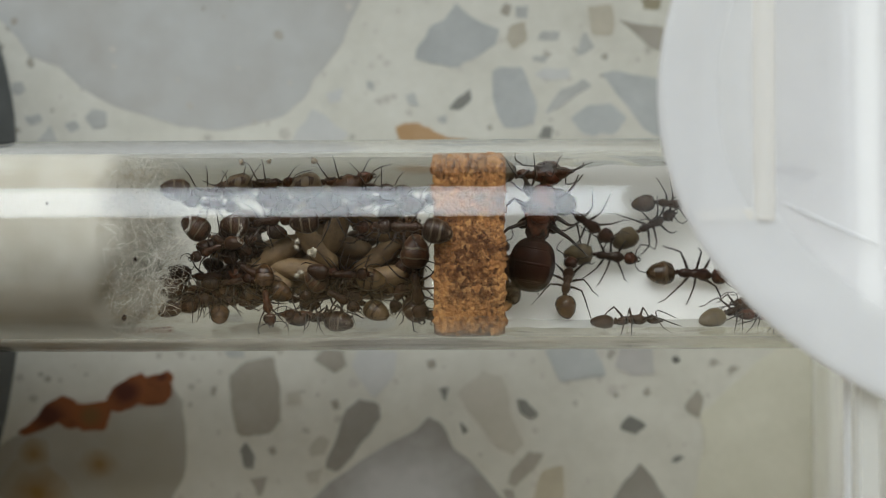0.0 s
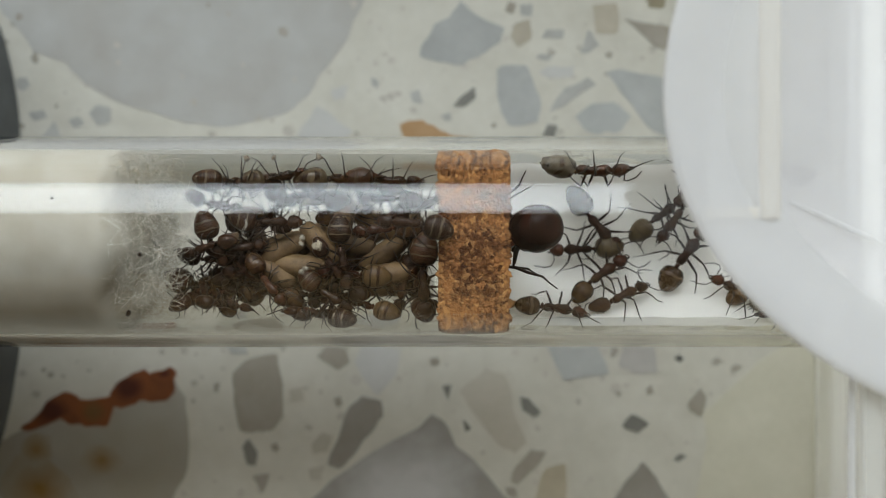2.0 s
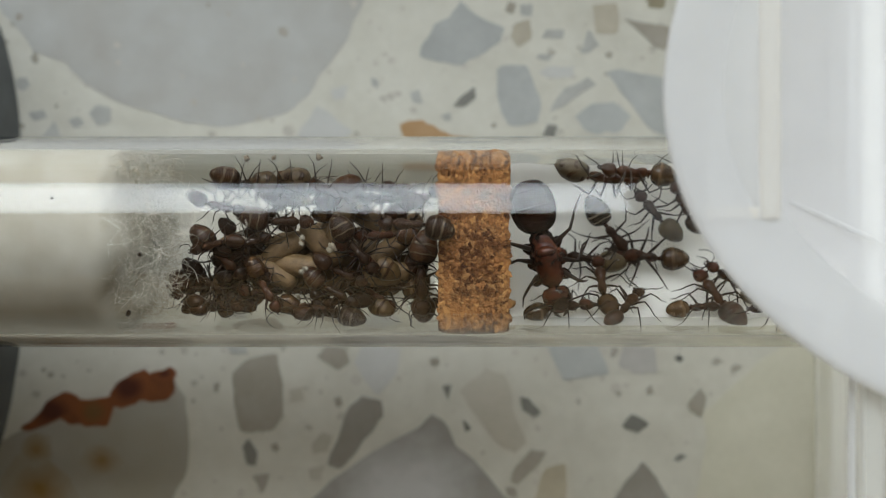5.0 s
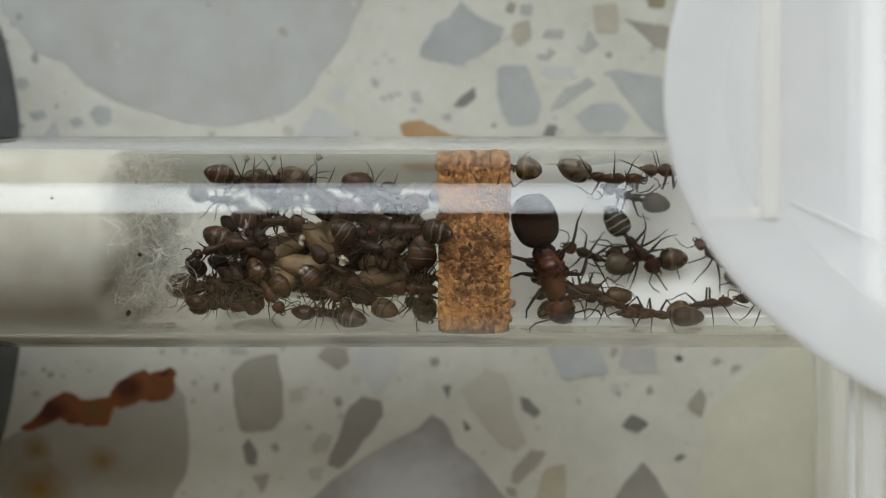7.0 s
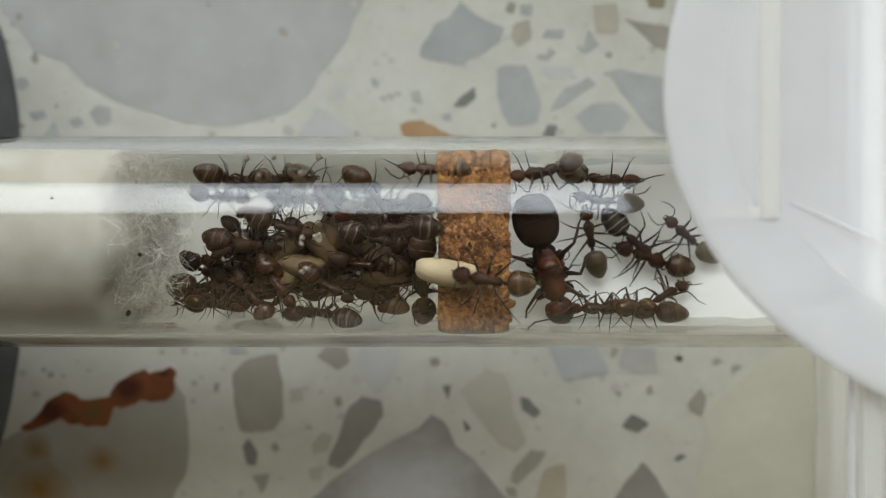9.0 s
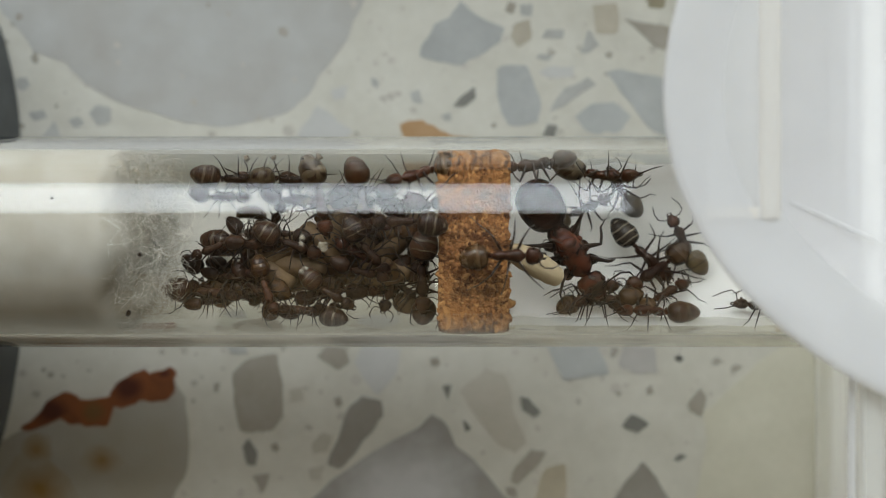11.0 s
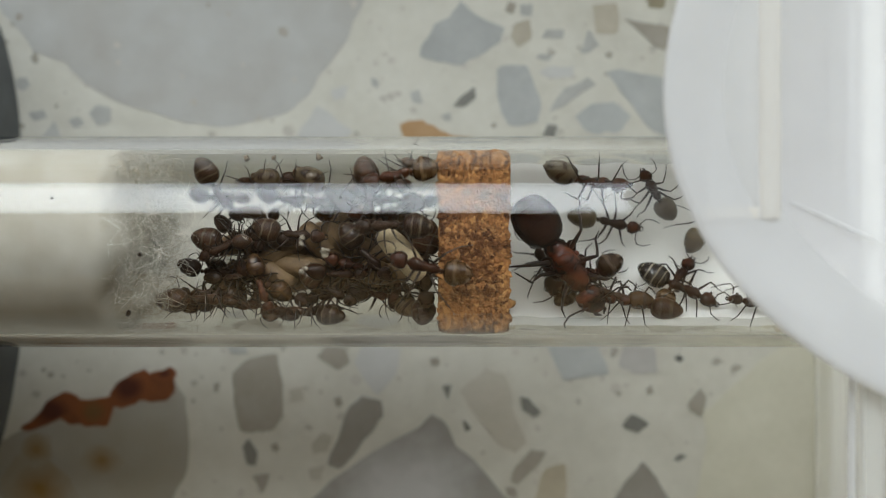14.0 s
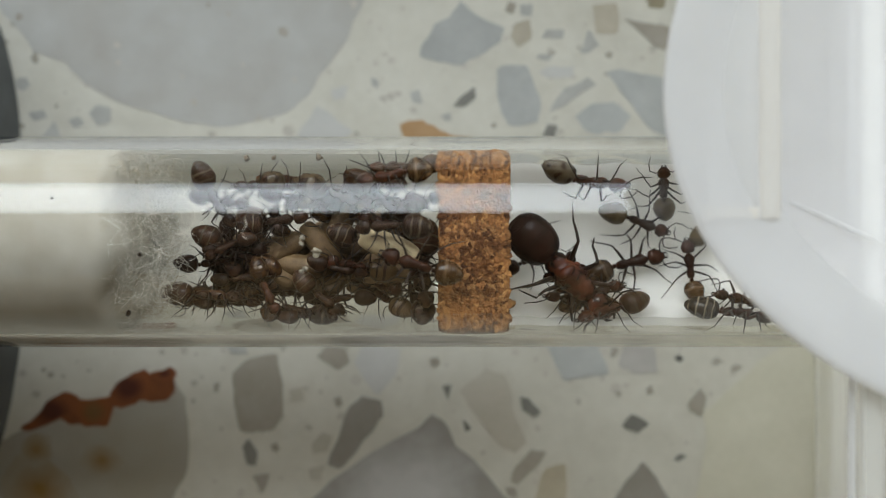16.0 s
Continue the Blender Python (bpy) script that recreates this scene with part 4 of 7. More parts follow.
B3 = [(0.17, 0.25), (0.42, 0.50), (0.66, 0.73)]
B2 = [(0.20, 0.34), (0.50, 0.62)]
BW = [(0.19, 0.27), (0.42, 0.50), (0.64, 0.70)]
KINDS = {
    "striped": make_ant("worker_ant", "brown worker ant with pale bands on its gaster", 1.0, (2.6, 1.95, BW, M_BLACK, M_DULL, 0.05, 8), M_RED, 11),
    "dark": make_ant("worker_ant", "small dark brown worker ant", 1.0, (1.9, 1.35, B3[:1], M_BLACK, M_TAN, 0.05, -14), M_BLACK, 12, 0.85),
    "amber": make_ant("worker_ant", "reddish worker ant with a swollen amber-brown gaster", 1.0, (2.1, 1.75, B2, M_TAN, M_AMBER, 0.05, 10), M_RED, 13),
    "plain": make_ant("worker_ant", "dark worker ant with a brown gaster", 0.9, (2.1, 1.6, B3[1:2], M_TAN, M_BLACK, 0.05, 16), M_BLACK, 14, 0.9),
    "heap_dark": make_ant("worker_ant", "small dark brown worker ant crowded in the heap", 0.68, (2.1, 1.55, B3[:1], M_BLACK, M_TAN, 0.05, -16), M_BLACK, 22, 0.95),
    "heap_striped": make_ant("worker_ant", "worker ant with banded gaster crowded in the heap", 0.68, (2.6, 2.05, [(0.24, 0.30), (0.48, 0.54)], M_BLACK, M_DULL, 0.08, 12), M_BLACK, 23),
    "heap_plain": make_ant("worker_ant", "reddish-brown worker ant crowded in the heap", 0.68, (2.4, 1.9, [(0.30, 0.46), (0.62, 0.85)], M_TAN, M_BLACK, 0.09, -10), M_RED, 24),
    "heap_mottled": make_ant("worker_ant", "worker ant with a mottled tan gaster on the tube wall", 0.85, (2.6, 2.0, [(0.16, 0.24), (0.36, 0.50), (0.62, 0.72)], M_OLIVE, M_BLACK, 0.16, 14), M_BLACK, 41),
    "heap_ringed": make_ant("worker_ant", "dark worker ant with dull ringed gaster in the heap", 0.85, (2.6, 2.05, [(0.20, 0.255), (0.43, 0.475), (0.62, 0.65)], M_BLACK, M_RINGED, 0.04, -12), M_BLACK, 42),
    "heap_amber": make_ant("worker_ant", "worker ant with a tan and black banded gaster", 0.85, (2.6, 2.05, [(0.0, 0.16), (0.44, 0.50), (0.62, 0.66)], M_TAWNY, M_BLACK, 0.03), M_RED, 43),
    "mottled": make_ant("worker_ant", "worker ant with a pale mottled gaster", 1.0, (2.6, 1.85, B3, M_BAND, M_BLACK, 0.15, -30), M_RED, 31),
    "ringed": make_ant("worker_ant", "worker ant with thin pale rings on a dark gaster", 1.0, (2.6, 1.85, [(0.22, 0.25), (0.40, 0.43), (0.56, 0.59), (0.71, 0.735)], M_GREYISH, M_RING, 0.03, -8), M_RED, 37),
    "olive": make_ant("worker_ant", "worker ant with a translucent olive-tan gaster", 1.0, (2.5, 1.9, [(0.24, 0.27), (0.47, 0.52), (0.68, 0.71)], M_HONEY, M_OLIVE, 0.03, 6), M_BLACK, 45, 0.9),
}
used_kinds = set()


def ant(kind, size=1.0):
    """An ant of that kind; the first of each kind is the model itself."""
    ob = KINDS[kind]
    if kind in used_kinds:
        ob = copy_thing(ob, Matrix())
    used_kinds.add(kind)
    return ob, size


def sized(pair):
    pair[0].scale = (pair[1],) * 3
    return pair[0]


def crawl(x, y, heading, lift=0.0, over=False):
    """A pose on the tube's inner wall: millimetres along and across the tube, heading in degrees seen from above; lift raises the
    feet off the glass, over puts them under the tube's roof."""
    reach = RI - 0.05 - lift
    body = reach - 0.85
    s = max(-0.985, min(0.985, y / body))
    phi = math.asin(s)
    up = Vector((0, -math.sin(phi), math.cos(phi)))
    if over:
        up.z = -up.z
    h = radians(heading)
    fwd = Vector((math.cos(h), math.sin(h), 0))
    d = fwd.dot(up)
    fwd = fwd - up * d
    if fwd.length < 0.3:
        fwd += Vector((0.3 if math.cos(h) >= 0 else -0.3, 0, 0))
    fwd = (fwd.normalized() + up * max(-0.12, min(0.12, 0.4 * d))).normalized()
    round_wall = math.hypot(fwd.y, fwd.z) * (1 - abs(fwd.dot(up)))
    middle = Vector((x, 0, AX)) - up * (body - 0.75 * round_wall ** 2)
    side = up.cross(fwd).normalized()
    up = fwd.cross(side)
    m = Matrix((fwd, side, up)).transposed().to_4x4()
    return Matrix.Translation((middle - up * 0.85) * MM) @ m


def perch(x, y, heading, z):
    """A level pose with the feet at height z."""
    return pose(x * MM, y * MM, z * MM, 0, 0, heading)


def lie(x, y, z, heading, pitch=0.0, roll=0.0):
    """A free pose among other ants: nose up by pitch, leaning sideways by roll."""
    return pose(x * MM, y * MM, z * MM) @ pose(0, 0, 0, 0, 0, heading) @ pose(0, 0, 0, roll, -pitch, 0)


def make_queen():
    root = tagged(new("queen_ant"), "large dark reddish-brown queen ant with a swollen glossy gaster", "ant", "ants of the colony")
    bm = bmesh.new()
    lathe(bm, [(-2.25, 0.26, 0.3, 1.75), (-2.1, 0.66, 0.58, 1.82), (-1.75, 0.9, 0.82, 1.9), (-1.4, 0.9, 0.8, 1.96), (-1.18, 0.82, 0.74, 2.0), (-0.95, 0.95, 0.9, 2.05), (-0.5, 1.08, 1.06, 2.12), (0.1, 1.14, 1.12, 2.12), (0.6, 1.04, 0.98, 2.08), (0.85, 0.93, 0.86, 2.0), (1.05, 1.0, 0.86, 1.97), (1.45, 0.96, 0.78, 1.92), (1.85, 0.74, 0.58, 1.86), (2.12, 0.42, 0.36, 1.8), (2.3, 0.22, 0.24, 1.75)], 20)
    meso = part("mesosoma", bm, M_QUEEN_RED, root)
    bm = bmesh.new()
    lathe(bm, [(-1.0, 0.25, 0.2, 2.75), (-0.85, 0.62, 0.4, 2.8), (-0.55, 0.78, 0.5, 2.85), (-0.3, 0.66, 0.42, 2.9), (-0.2, 0.3, 0.2, 2.9)], 14)
    part("scutellum", bm, M_QUEEN_RED, meso)
    for s in (-1, 1):
        for x in (-0.45, 0.45):
            bm = bmesh.new()
            bmesh.ops.create_icosphere(bm, subdivisions=2, radius=0.22, matrix=Matrix.Translation((x, s * 1.02, 2.55)))
            part("wing_scar", bm, M_QUEEN_RED, meso, "dark wing stump")
    for s in (-1, 1):
        for x, lean in ((1.25, 0.35), (0.15, 0.0), (-0.85, -0.4)):
            bm = bmesh.new()
            tube(bm, [(x, s * 0.55, 1.75), (x + 0.3 * lean, s * 0.95, 1.55), (x + lean, s * 1.3, 1.35), (x + 1.2 * lean, s * 1.42, 1.3)], [0.36, 0.46, 0.34, 0.16], 8)
            part("coxa", bm, M_QUEEN, meso, "thick dark leg base")
    bm = bmesh.new()
    lathe(bm, [(-2.6, 0.2, 0.22, 1.65), (-2.45, 0.4, 0.42, 1.8), (-2.3, 0.5, 0.8, 2.05), (-2.15, 0.36, 0.6, 1.95), (-2.0, 0.24, 0.28, 1.7)], 12)
    part("petiole", bm, M_BLACK, root)
    bm = bmesh.new()
    lathe(bm, egg(-4.05, 4.1, 3.45, 3.35, 2.1, 17, 0.85), 26)
    g = part("gaster", bm, M_QUEEN, root, "swollen glossy black-brown gaster")
    for lo, hi in ((0.28, 0.31), (0.50, 0.53), (0.70, 0.73)):
        bm = bmesh.new()
        lathe(bm, egg(-4.05, 4.1, 3.45, 3.35, 2.1, 4, 0.85, lo, hi, 1.006), 26)
        part("band", bm, M_QUEEN, g)
    bm = bmesh.new()
    lathe(bm, [(2.15, 0.3, 0.3, 1.75), (2.25, 0.8, 0.55, 1.75), (2.5, 1.02, 0.72, 1.75), (3.0, 1.08, 0.78, 1.7), (3.5, 0.98, 0.7, 1.6), (3.9, 0.76, 0.52, 1.5), (4.2, 0.45, 0.33, 1.45), (4.3, 0.25, 0.2, 1.42)], 18)
    head = part("head", bm, M_QUEEN_RED, root)
    for s in (-1, 1):
        bm = bmesh.new()
        bmesh.ops.create_icosphere(bm, subdivisions=2, radius=0.2, matrix=Matrix.Translation((3.0, s * 0.9, 2.1)))
        part("eye", bm, M_BLACK, head)
        bm = bmesh.new()
        tube(bm, [(3.95, s * 0.35, 1.45), (4.35, s * 0.4, 1.4), (4.65, s * 0.08, 1.38)], [0.17, 0.15, 0.05], 6)
        part("mandible", bm, M_LEG, head)
        shared("antenna", feeler_mesh("antenna", [(3.5, s * 0.5, 2.1), (3.3, s * 1.3, 2.8), (3.2, s * 2.1, 3.2), (3.5, s * 2.7, 3.3), (3.9, s * 2.8, 3.2)], 1.5), root)
        for hx, kx, ax, tx, ky, ay, ty in ((1.0, 1.9 + 0.3 * s, 2.5, 2.9 - 0.4 * s, 1.7, 2.3, 2.5), (0.1, 0.6 * s, -0.4, -1.2 + 0.5 * s, 2.1, 2.9, 3.5), (-0.8, -1.7, -2.6 - 0.4 * s, -3.4 - 0.6 * s, 2.2, 3.1, 4.0)):
            shared("leg", leg_mesh("leg", (hx, s * 0.6, 1.5), (kx, s * ky, 2.9), (ax, s * ay, 1.3), (tx, s * ty, 0.8), 1.9), root)
    return root


queen = make_queen()
queen.scale = (1.05, 1.05, 1.05)


def make_cocoon(name, label, length, width, material, bend=0.0):
    bm = bmesh.new()
    lathe(bm, [(x, w * (1 + 0.03 * math.sin(9 * x)), h, z + 0.12 * math.cos(x * 0.9)) for x, w, h, z in egg(0, length, width, width, 0, 17, 0.62)], 18)
    for v in bm.verts:
        v.co.y += bend * v.co.x ** 2
    return tagged(part(name, bm, material), label, "ant cocoon")


cocoon = make_cocoon("ant_cocoon", "cream ant cocoon carried by a worker", 4.7, 1.9, M_PUPA, 0.02)

# brood pile on the floor of the tube among the ants: tan cocoons in two layers, and a few larvae
pile = tagged(make_cocoon("ant_cocoon", "tan silk ant cocoon in the brood pile", 4.3, 1.85, M_SILK), category="ant cocoon", group="brood pile")
COCOONS = [(-13.6, -0.4, 25, 0), (-12.2, -1.9, -8, 0), (-14.6, -2.8, -40, 0), (-10.6, -0.3, 62, 0), (-11.0, -3.0, 18, 0), (-9.0, 1.2, 78, 0), (-8.2, -1.0, -28, 0), (-6.4, 0.5, 20, 0),
           (-4.4, -2.0, 8, 0), (-3.2, 0.6, 52, 0), (-5.6, -3.6, -4, 0), (-9.2, -2.8, 2, 0), (-2.0, -1.2, 86, 0), (-16.4, 0.0, 18, 0), (-17.2, -3.6, 70, 0),
           (-12.6, -0.9, 4, 1.5), (-11.2, -2.3, 38, 1.5), (-7.4, -0.1, -14, 1.5), (-4.8, -1.0, 36, 1.5), (-8.6, 1.6, 66, 1.5), (-13.9, -2.2, 70, 1.4), (-5.4, 1.6, -30, 1.5), (-12.6, -0.6, 32, 2.9), (-11.2, -1.9, -6, 2.9), (-13.4, -2.4, -30, 2.7), (-8.0, 1.4, 70, 2.8), (-4.4, -2.6, 10, 2.8), (-9.6, -0.2, -50, 2.8)]
for i, (x, y, turn, lift) in enumerate(COCOONS):
    m = pose(x * MM, y * MM, (AX - math.sqrt(RI ** 2 - y * y) + 1.0 + lift) * MM, 0, 6 * math.sin(7 * i), turn)
    if i == 0:
        pile.matrix_basis = m
    else:
        copy_thing(pile, m)
larva = tagged(make_cocoon("ant_larva", "tan waxy ant larva in the brood pile", 2.4, 1.05, M_BROOD, 0.22), category="ant larva", group="brood pile")
rng = random.Random(21)
for i in range(12):
    x, y, lift = rng.uniform(-17, -3), rng.uniform(-4.4, 3.0), rng.uniform(1.4, 2.6)
    m = pose(x * MM, y * MM, (AX - math.sqrt(RI ** 2 - y * y) + lift) * MM, rng.uniform(-20, 20), rng.uniform(-25, 25), rng.uniform(0, 360))
    if i == 0:
        larva.matrix_basis = m
    else:
        copy_thing(larva, m)

# white crumbs stuck to the glass and the heap
bm = bmesh.new()
bmesh.ops.create_icosphere(bm, subdivisions=2, radius=0.17)
for v in bm.verts:
    v.co *= 0.9 + 0.9 * noise.noise(v.co * 7)
crumb = tagged(part("food_crumb", bm, M_CRUMB, smooth=False), "tiny white food crumb on the glass", "crumb", "food crumbs")
rows = [(-9.9, 0.25, 14.85), (-9.95, -0.15, 14.85), (-9.7, -1.85, 14.65), (-9.95, -2.05, 14.6), (-5.8, 2.35, 14.5), (-9.8, 2.65, 14.4), (-9.5, 2.75, 14.35), (-8.4, 3.9, 3.2), (-5.0, 3.5, 3.0), (-14.6, 3.8, 3.4), (-11.5, -4.6, 3.5), (-11.8, -5.7, 4.6)]
for i, (x, y, z) in enumerate(rows):
    m = pose(x * MM, y * MM, z * MM, 40 * i, 25 * i, 70 * i)
    if i == 0:
        crumb.matrix_basis = m
    else:
        copy_thing(crumb, m)


# a pale flake that the ants pull about on top of the heap
bm = bmesh.new()
bmesh.ops.create_icosphere(bm, subdivisions=3, radius=0.45)
for v in bm.verts:
    v.co *= 0.75 + 0.55 * noise.noise(v.co * 2.6 + Vector((3.0, 1.0, 0.0)))
    v.co.z *= 0.4
flake = tagged(part("food_flake", bm, M_FLAKE, smooth=False), "crumpled pale food flake on top of the ants", "crumb", "food crumbs")

PATHS = []

PATHS.append((sized(ant("mottled", 1.12)), [(0, crawl(7.30, 5.79, 2)), (0.5, crawl(8.22, 5.72, 1)), (1, crawl(9.41, 5.87, 0)), (1.5, crawl(10.29, 5.76, -3)), (2, crawl(11.52, 5.90, -1)), (2.5, crawl(12.53, 5.80, -2)), (3, crawl(12.29, 5.68, -7)), (3.5, crawl(12.52, 5.76, -3)), (4, crawl(12.57, 5.65, -5)), (6.5, crawl(12.76, 5.30, -12)), (7, crawl(12.80, 5.38, -10)), (7.5, crawl(12.57, 5.55, -7)), (8, crawl(12.23, 5.75, -3)), (8.5, crawl(12.26, 5.28, -9)), (9, crawl(12.55, 5.29, -9)), (11.5, crawl(12.30, 5.65, -5)), (12, crawl(12.45, 5.49, -4)), (12.5, crawl(12.38, 5.59, -7)), (13, crawl(12.38, 5.46, -8)), (13.5, crawl(11.81, 5.14, -18)), (14, crawl(11.72, 5.10, -13)), (15, crawl(11.67, 4.96, -17)), (16, crawl(11.57, 5.12, -14))]))
PATHS.append((sized(ant("dark", 1)), [(0, crawl(20.60, 5.33, 180, over=True)), (6.5, crawl(19.03, 5.33, 180, over=True)), (7.5, crawl(13.68, 5.06, 187, over=True)), (8, crawl(10.41, 5.33, 180, over=True)), (8.5, crawl(7.35, 5.14, 194, over=True)), (9, crawl(7.31, 5.06, 198, over=True)), (11.5, crawl(6.42, 5.90, 186, over=True)), (12, crawl(5.40, 6.17, 177, over=True)), (12.5, crawl(3.35, 5.67, 193, over=True)), (13, crawl(1.42, 5.45, 188, over=True)), (13.5, crawl(0.64, 5.53, 187, over=True)), (14, crawl(-0.67, 5.82, 180, over=True)), (14.5, crawl(-2.10, 5.94, 178, over=True)), (15, crawl(-2.88, 5.76, 176, over=True)), (15.5, crawl(-2.54, 5.40, 190, over=True)), (16, crawl(-2.86, 5.38, 184, over=True))]))
PATHS.append((sized(ant("amber", 0.92)), [(0, crawl(24.53, 5.21, 171, over=True)), (4.2, crawl(19.30, 4.73, 172, over=True)), (6.3, crawl(4.75, 5.19, 171, over=True)), (6.5, crawl(4.42, 5.19, 171, over=True)), (7, crawl(4.15, 5.27, 175, over=True)), (7.5, crawl(2.42, 5.01, 188, over=True)), (8, crawl(2.18, 5.11, 185, over=True)), (8.5, crawl(0.66, 5.25, 182, over=True)), (9, crawl(-0.66, 5.15, 179, over=True)), (11.5, crawl(-1.83, 4.79, 215, over=True)), (12, crawl(-1.90, 4.74, 217, over=True)), (13, crawl(-2.08, 4.88, 212, over=True)), (14, crawl(-3.38, 4.69, 198, over=True)), (16, crawl(-3.80, 4.66, 196, over=True))]))
PATHS.append((sized(ant("ringed", 1.05)), [(0, crawl(11.81, 2.01, -38)), (0.5, crawl(12.42, 2.09, -37)), (1, crawl(12.57, 1.96, -37)), (1.5, crawl(12.48, 1.29, -51)), (2, crawl(12.49, 1.46, -50)), (2.5, crawl(12.83, 1.36, -48)), (3, crawl(12.94, 1.07, -49)), (3.5, crawl(13.02, 1.42, -48)), (4, crawl(13.19, 1.18, -53)), (6.5, crawl(15.25, -0.30, -49)), (7, crawl(15.53, -0.43, -50)), (7.5, crawl(15.35, -0.51, -51)), (8, crawl(15.34, -0.58, -49)), (8.5, crawl(15.60, -0.51, -48)), (9, crawl(15.67, -0.17, -42)), (11.5, crawl(16.40, -1.51, -49)), (12, crawl(16.28, -1.61, -52)), (12.5, crawl(16.99, -1.01, -34)), (13, crawl(17.27, -1.70, -39)), (13.5, crawl(18.06, -2.92, -33)), (14, crawl(19.16, -4.00, -34)), (14.5, crawl(20.96, -4.68, -32)), (15, crawl(21.52, -5.23, -24)), (15.5, crawl(22.34, -5.58, -30)), (16, crawl(22.78, -5.80, -25))]))
PATHS.append((sized(ant("amber", 1.1)), [(0, crawl(20.38, -2.56, -7)), (0.5, crawl(20.48, -2.38, -10)), (1, crawl(19.31, -1.89, 13)), (1.5, crawl(19.84, -1.39, 28)), (2, crawl(19.60, -1.01, 53)), (2.5, crawl(18.44, -1.14, 89)), (3, crawl(17.51, -1.80, 130)), (3.5, crawl(16.43, -1.67, 140)), (4, crawl(16.22, -1.17, 159)), (6.5, crawl(16.08, -1.28, 174)), (7, crawl(16.06, -1.31, 173)), (8, crawl(16.18, -1.50, 171)), (8.5, crawl(16.48, -1.29, 165)), (9, crawl(16.72, -1.33, 159)), (10.25, crawl(16.96, -1.99, 203)), (11.5, crawl(17.20, -2.65, 248)), (12, crawl(18.24, -1.59, 308)), (12.5, crawl(17.24, -1.83, 275)), (12.75, crawl(16.05, -1.85, 235)), (13, crawl(14.86, -1.88, 195)), (13.5, crawl(13.26, -1.44, 179)), (14, crawl(11.14, -2.89, 202)), (14.5, crawl(11.76, -3.31, 193)), (14.65, crawl(12.23, -2.12, 147)), (14.8, crawl(12.70, -0.93, 100)), (15, crawl(13.54, -0.88, 67)), (15.5, crawl(14.54, -1.37, 24)), (16, crawl(15.04, -1.77, 14))]))
PATHS.append((sized(ant("olive", 0.95)), [(0, crawl(13.63, -0.98, -7, 0.3)), (0.5, crawl(13.54, -0.68, 15, 0.3)), (1, crawl(13.66, -0.32, 40, 0.3)), (1.15, crawl(12.71, 0.02, 85, 0.3)), (1.3, crawl(11.75, 0.37, 130, 0.3)), (1.5, crawl(11.48, 0.04, 157, 0.3)), (2, crawl(11.05, -0.58, 182, 0.3)), (2.5, crawl(10.62, -1.71, 198, 0.3)), (3, crawl(10.55, -1.59, 191, 0.3)), (3.5, crawl(10.20, -1.32, 184, 0.3)), (4, crawl(10.45, -1.21, 178, 0.3)), (6.5, crawl(12.06, -1.54, 165, 0.3)), (7, crawl(11.95, -1.14, 158, 0.3)), (7.5, crawl(11.68, -0.28, 136, 0.3)), (8, crawl(11.23, -0.70, 135, 0.3)), (8.5, crawl(11.50, 0.15, 108, 0.3)), (9, crawl(11.79, 0.55, 100, 0.3)), (10.25, crawl(11.46, 1.83, 59, 0.3)), (11.5, crawl(11.13, 3.11, 18, 0.3)), (12, crawl(11.15, 3.06, 17, 0.3)), (12.5, crawl(11.92, 3.18, 13, 0.3)), (13, crawl(12.49, 2.14, 3, 0.3)), (13.5, crawl(12.79, 1.84, 1, 0.3)), (14, crawl(13.54, 1.67, -14, 0.3)), (14.5, crawl(14.76, 1.47, -23, 0.3)), (15, crawl(15.57, 1.47, -22, 0.3)), (15.5, crawl(15.71, 1.79, -16, 0.3)), (16, crawl(15.89, 1.70, -23, 0.3))]))
PATHS.append((sized(ant("dark", 0.95)), [(0, crawl(14.64, -6.10, 7)), (0.5, crawl(14.40, -4.90, 35)), (1, crawl(14.14, -4.52, 47)), (2, crawl(14.25, -4.52, 40)), (2.5, crawl(14.46, -4.63, 36)), (3, crawl(15.10, -4.26, 46)), (3.5, crawl(14.94, -4.77, 30)), (4, crawl(15.30, -5.37, 12)), (4.833, crawl(14.65, -5.31, 60)), (5.667, crawl(14.00, -5.24, 109)), (6.5, crawl(13.36, -5.18, 157)), (7, crawl(13.42, -5.06, 153)), (8, crawl(14.17, -5.16, 168)), (9, crawl(13.52, -5.50, 178)), (11.5, crawl(11.68, -4.30, 183)), (11.75, crawl(12.60, -3.72, 124)), (12, crawl(13.51, -3.15, 65)), (12.5, crawl(12.60, -3.04, 72)), (13, crawl(11.49, -2.36, 100)), (13.5, crawl(9.41, -2.32, 108)), (14, crawl(8.10, -1.81, 114)), (14.5, crawl(7.28, -1.71, 125)), (15, crawl(6.98, -1.23, 101)), (15.5, crawl(7.24, -1.31, 68)), (16, crawl(7.14, -1.22, 35))]))
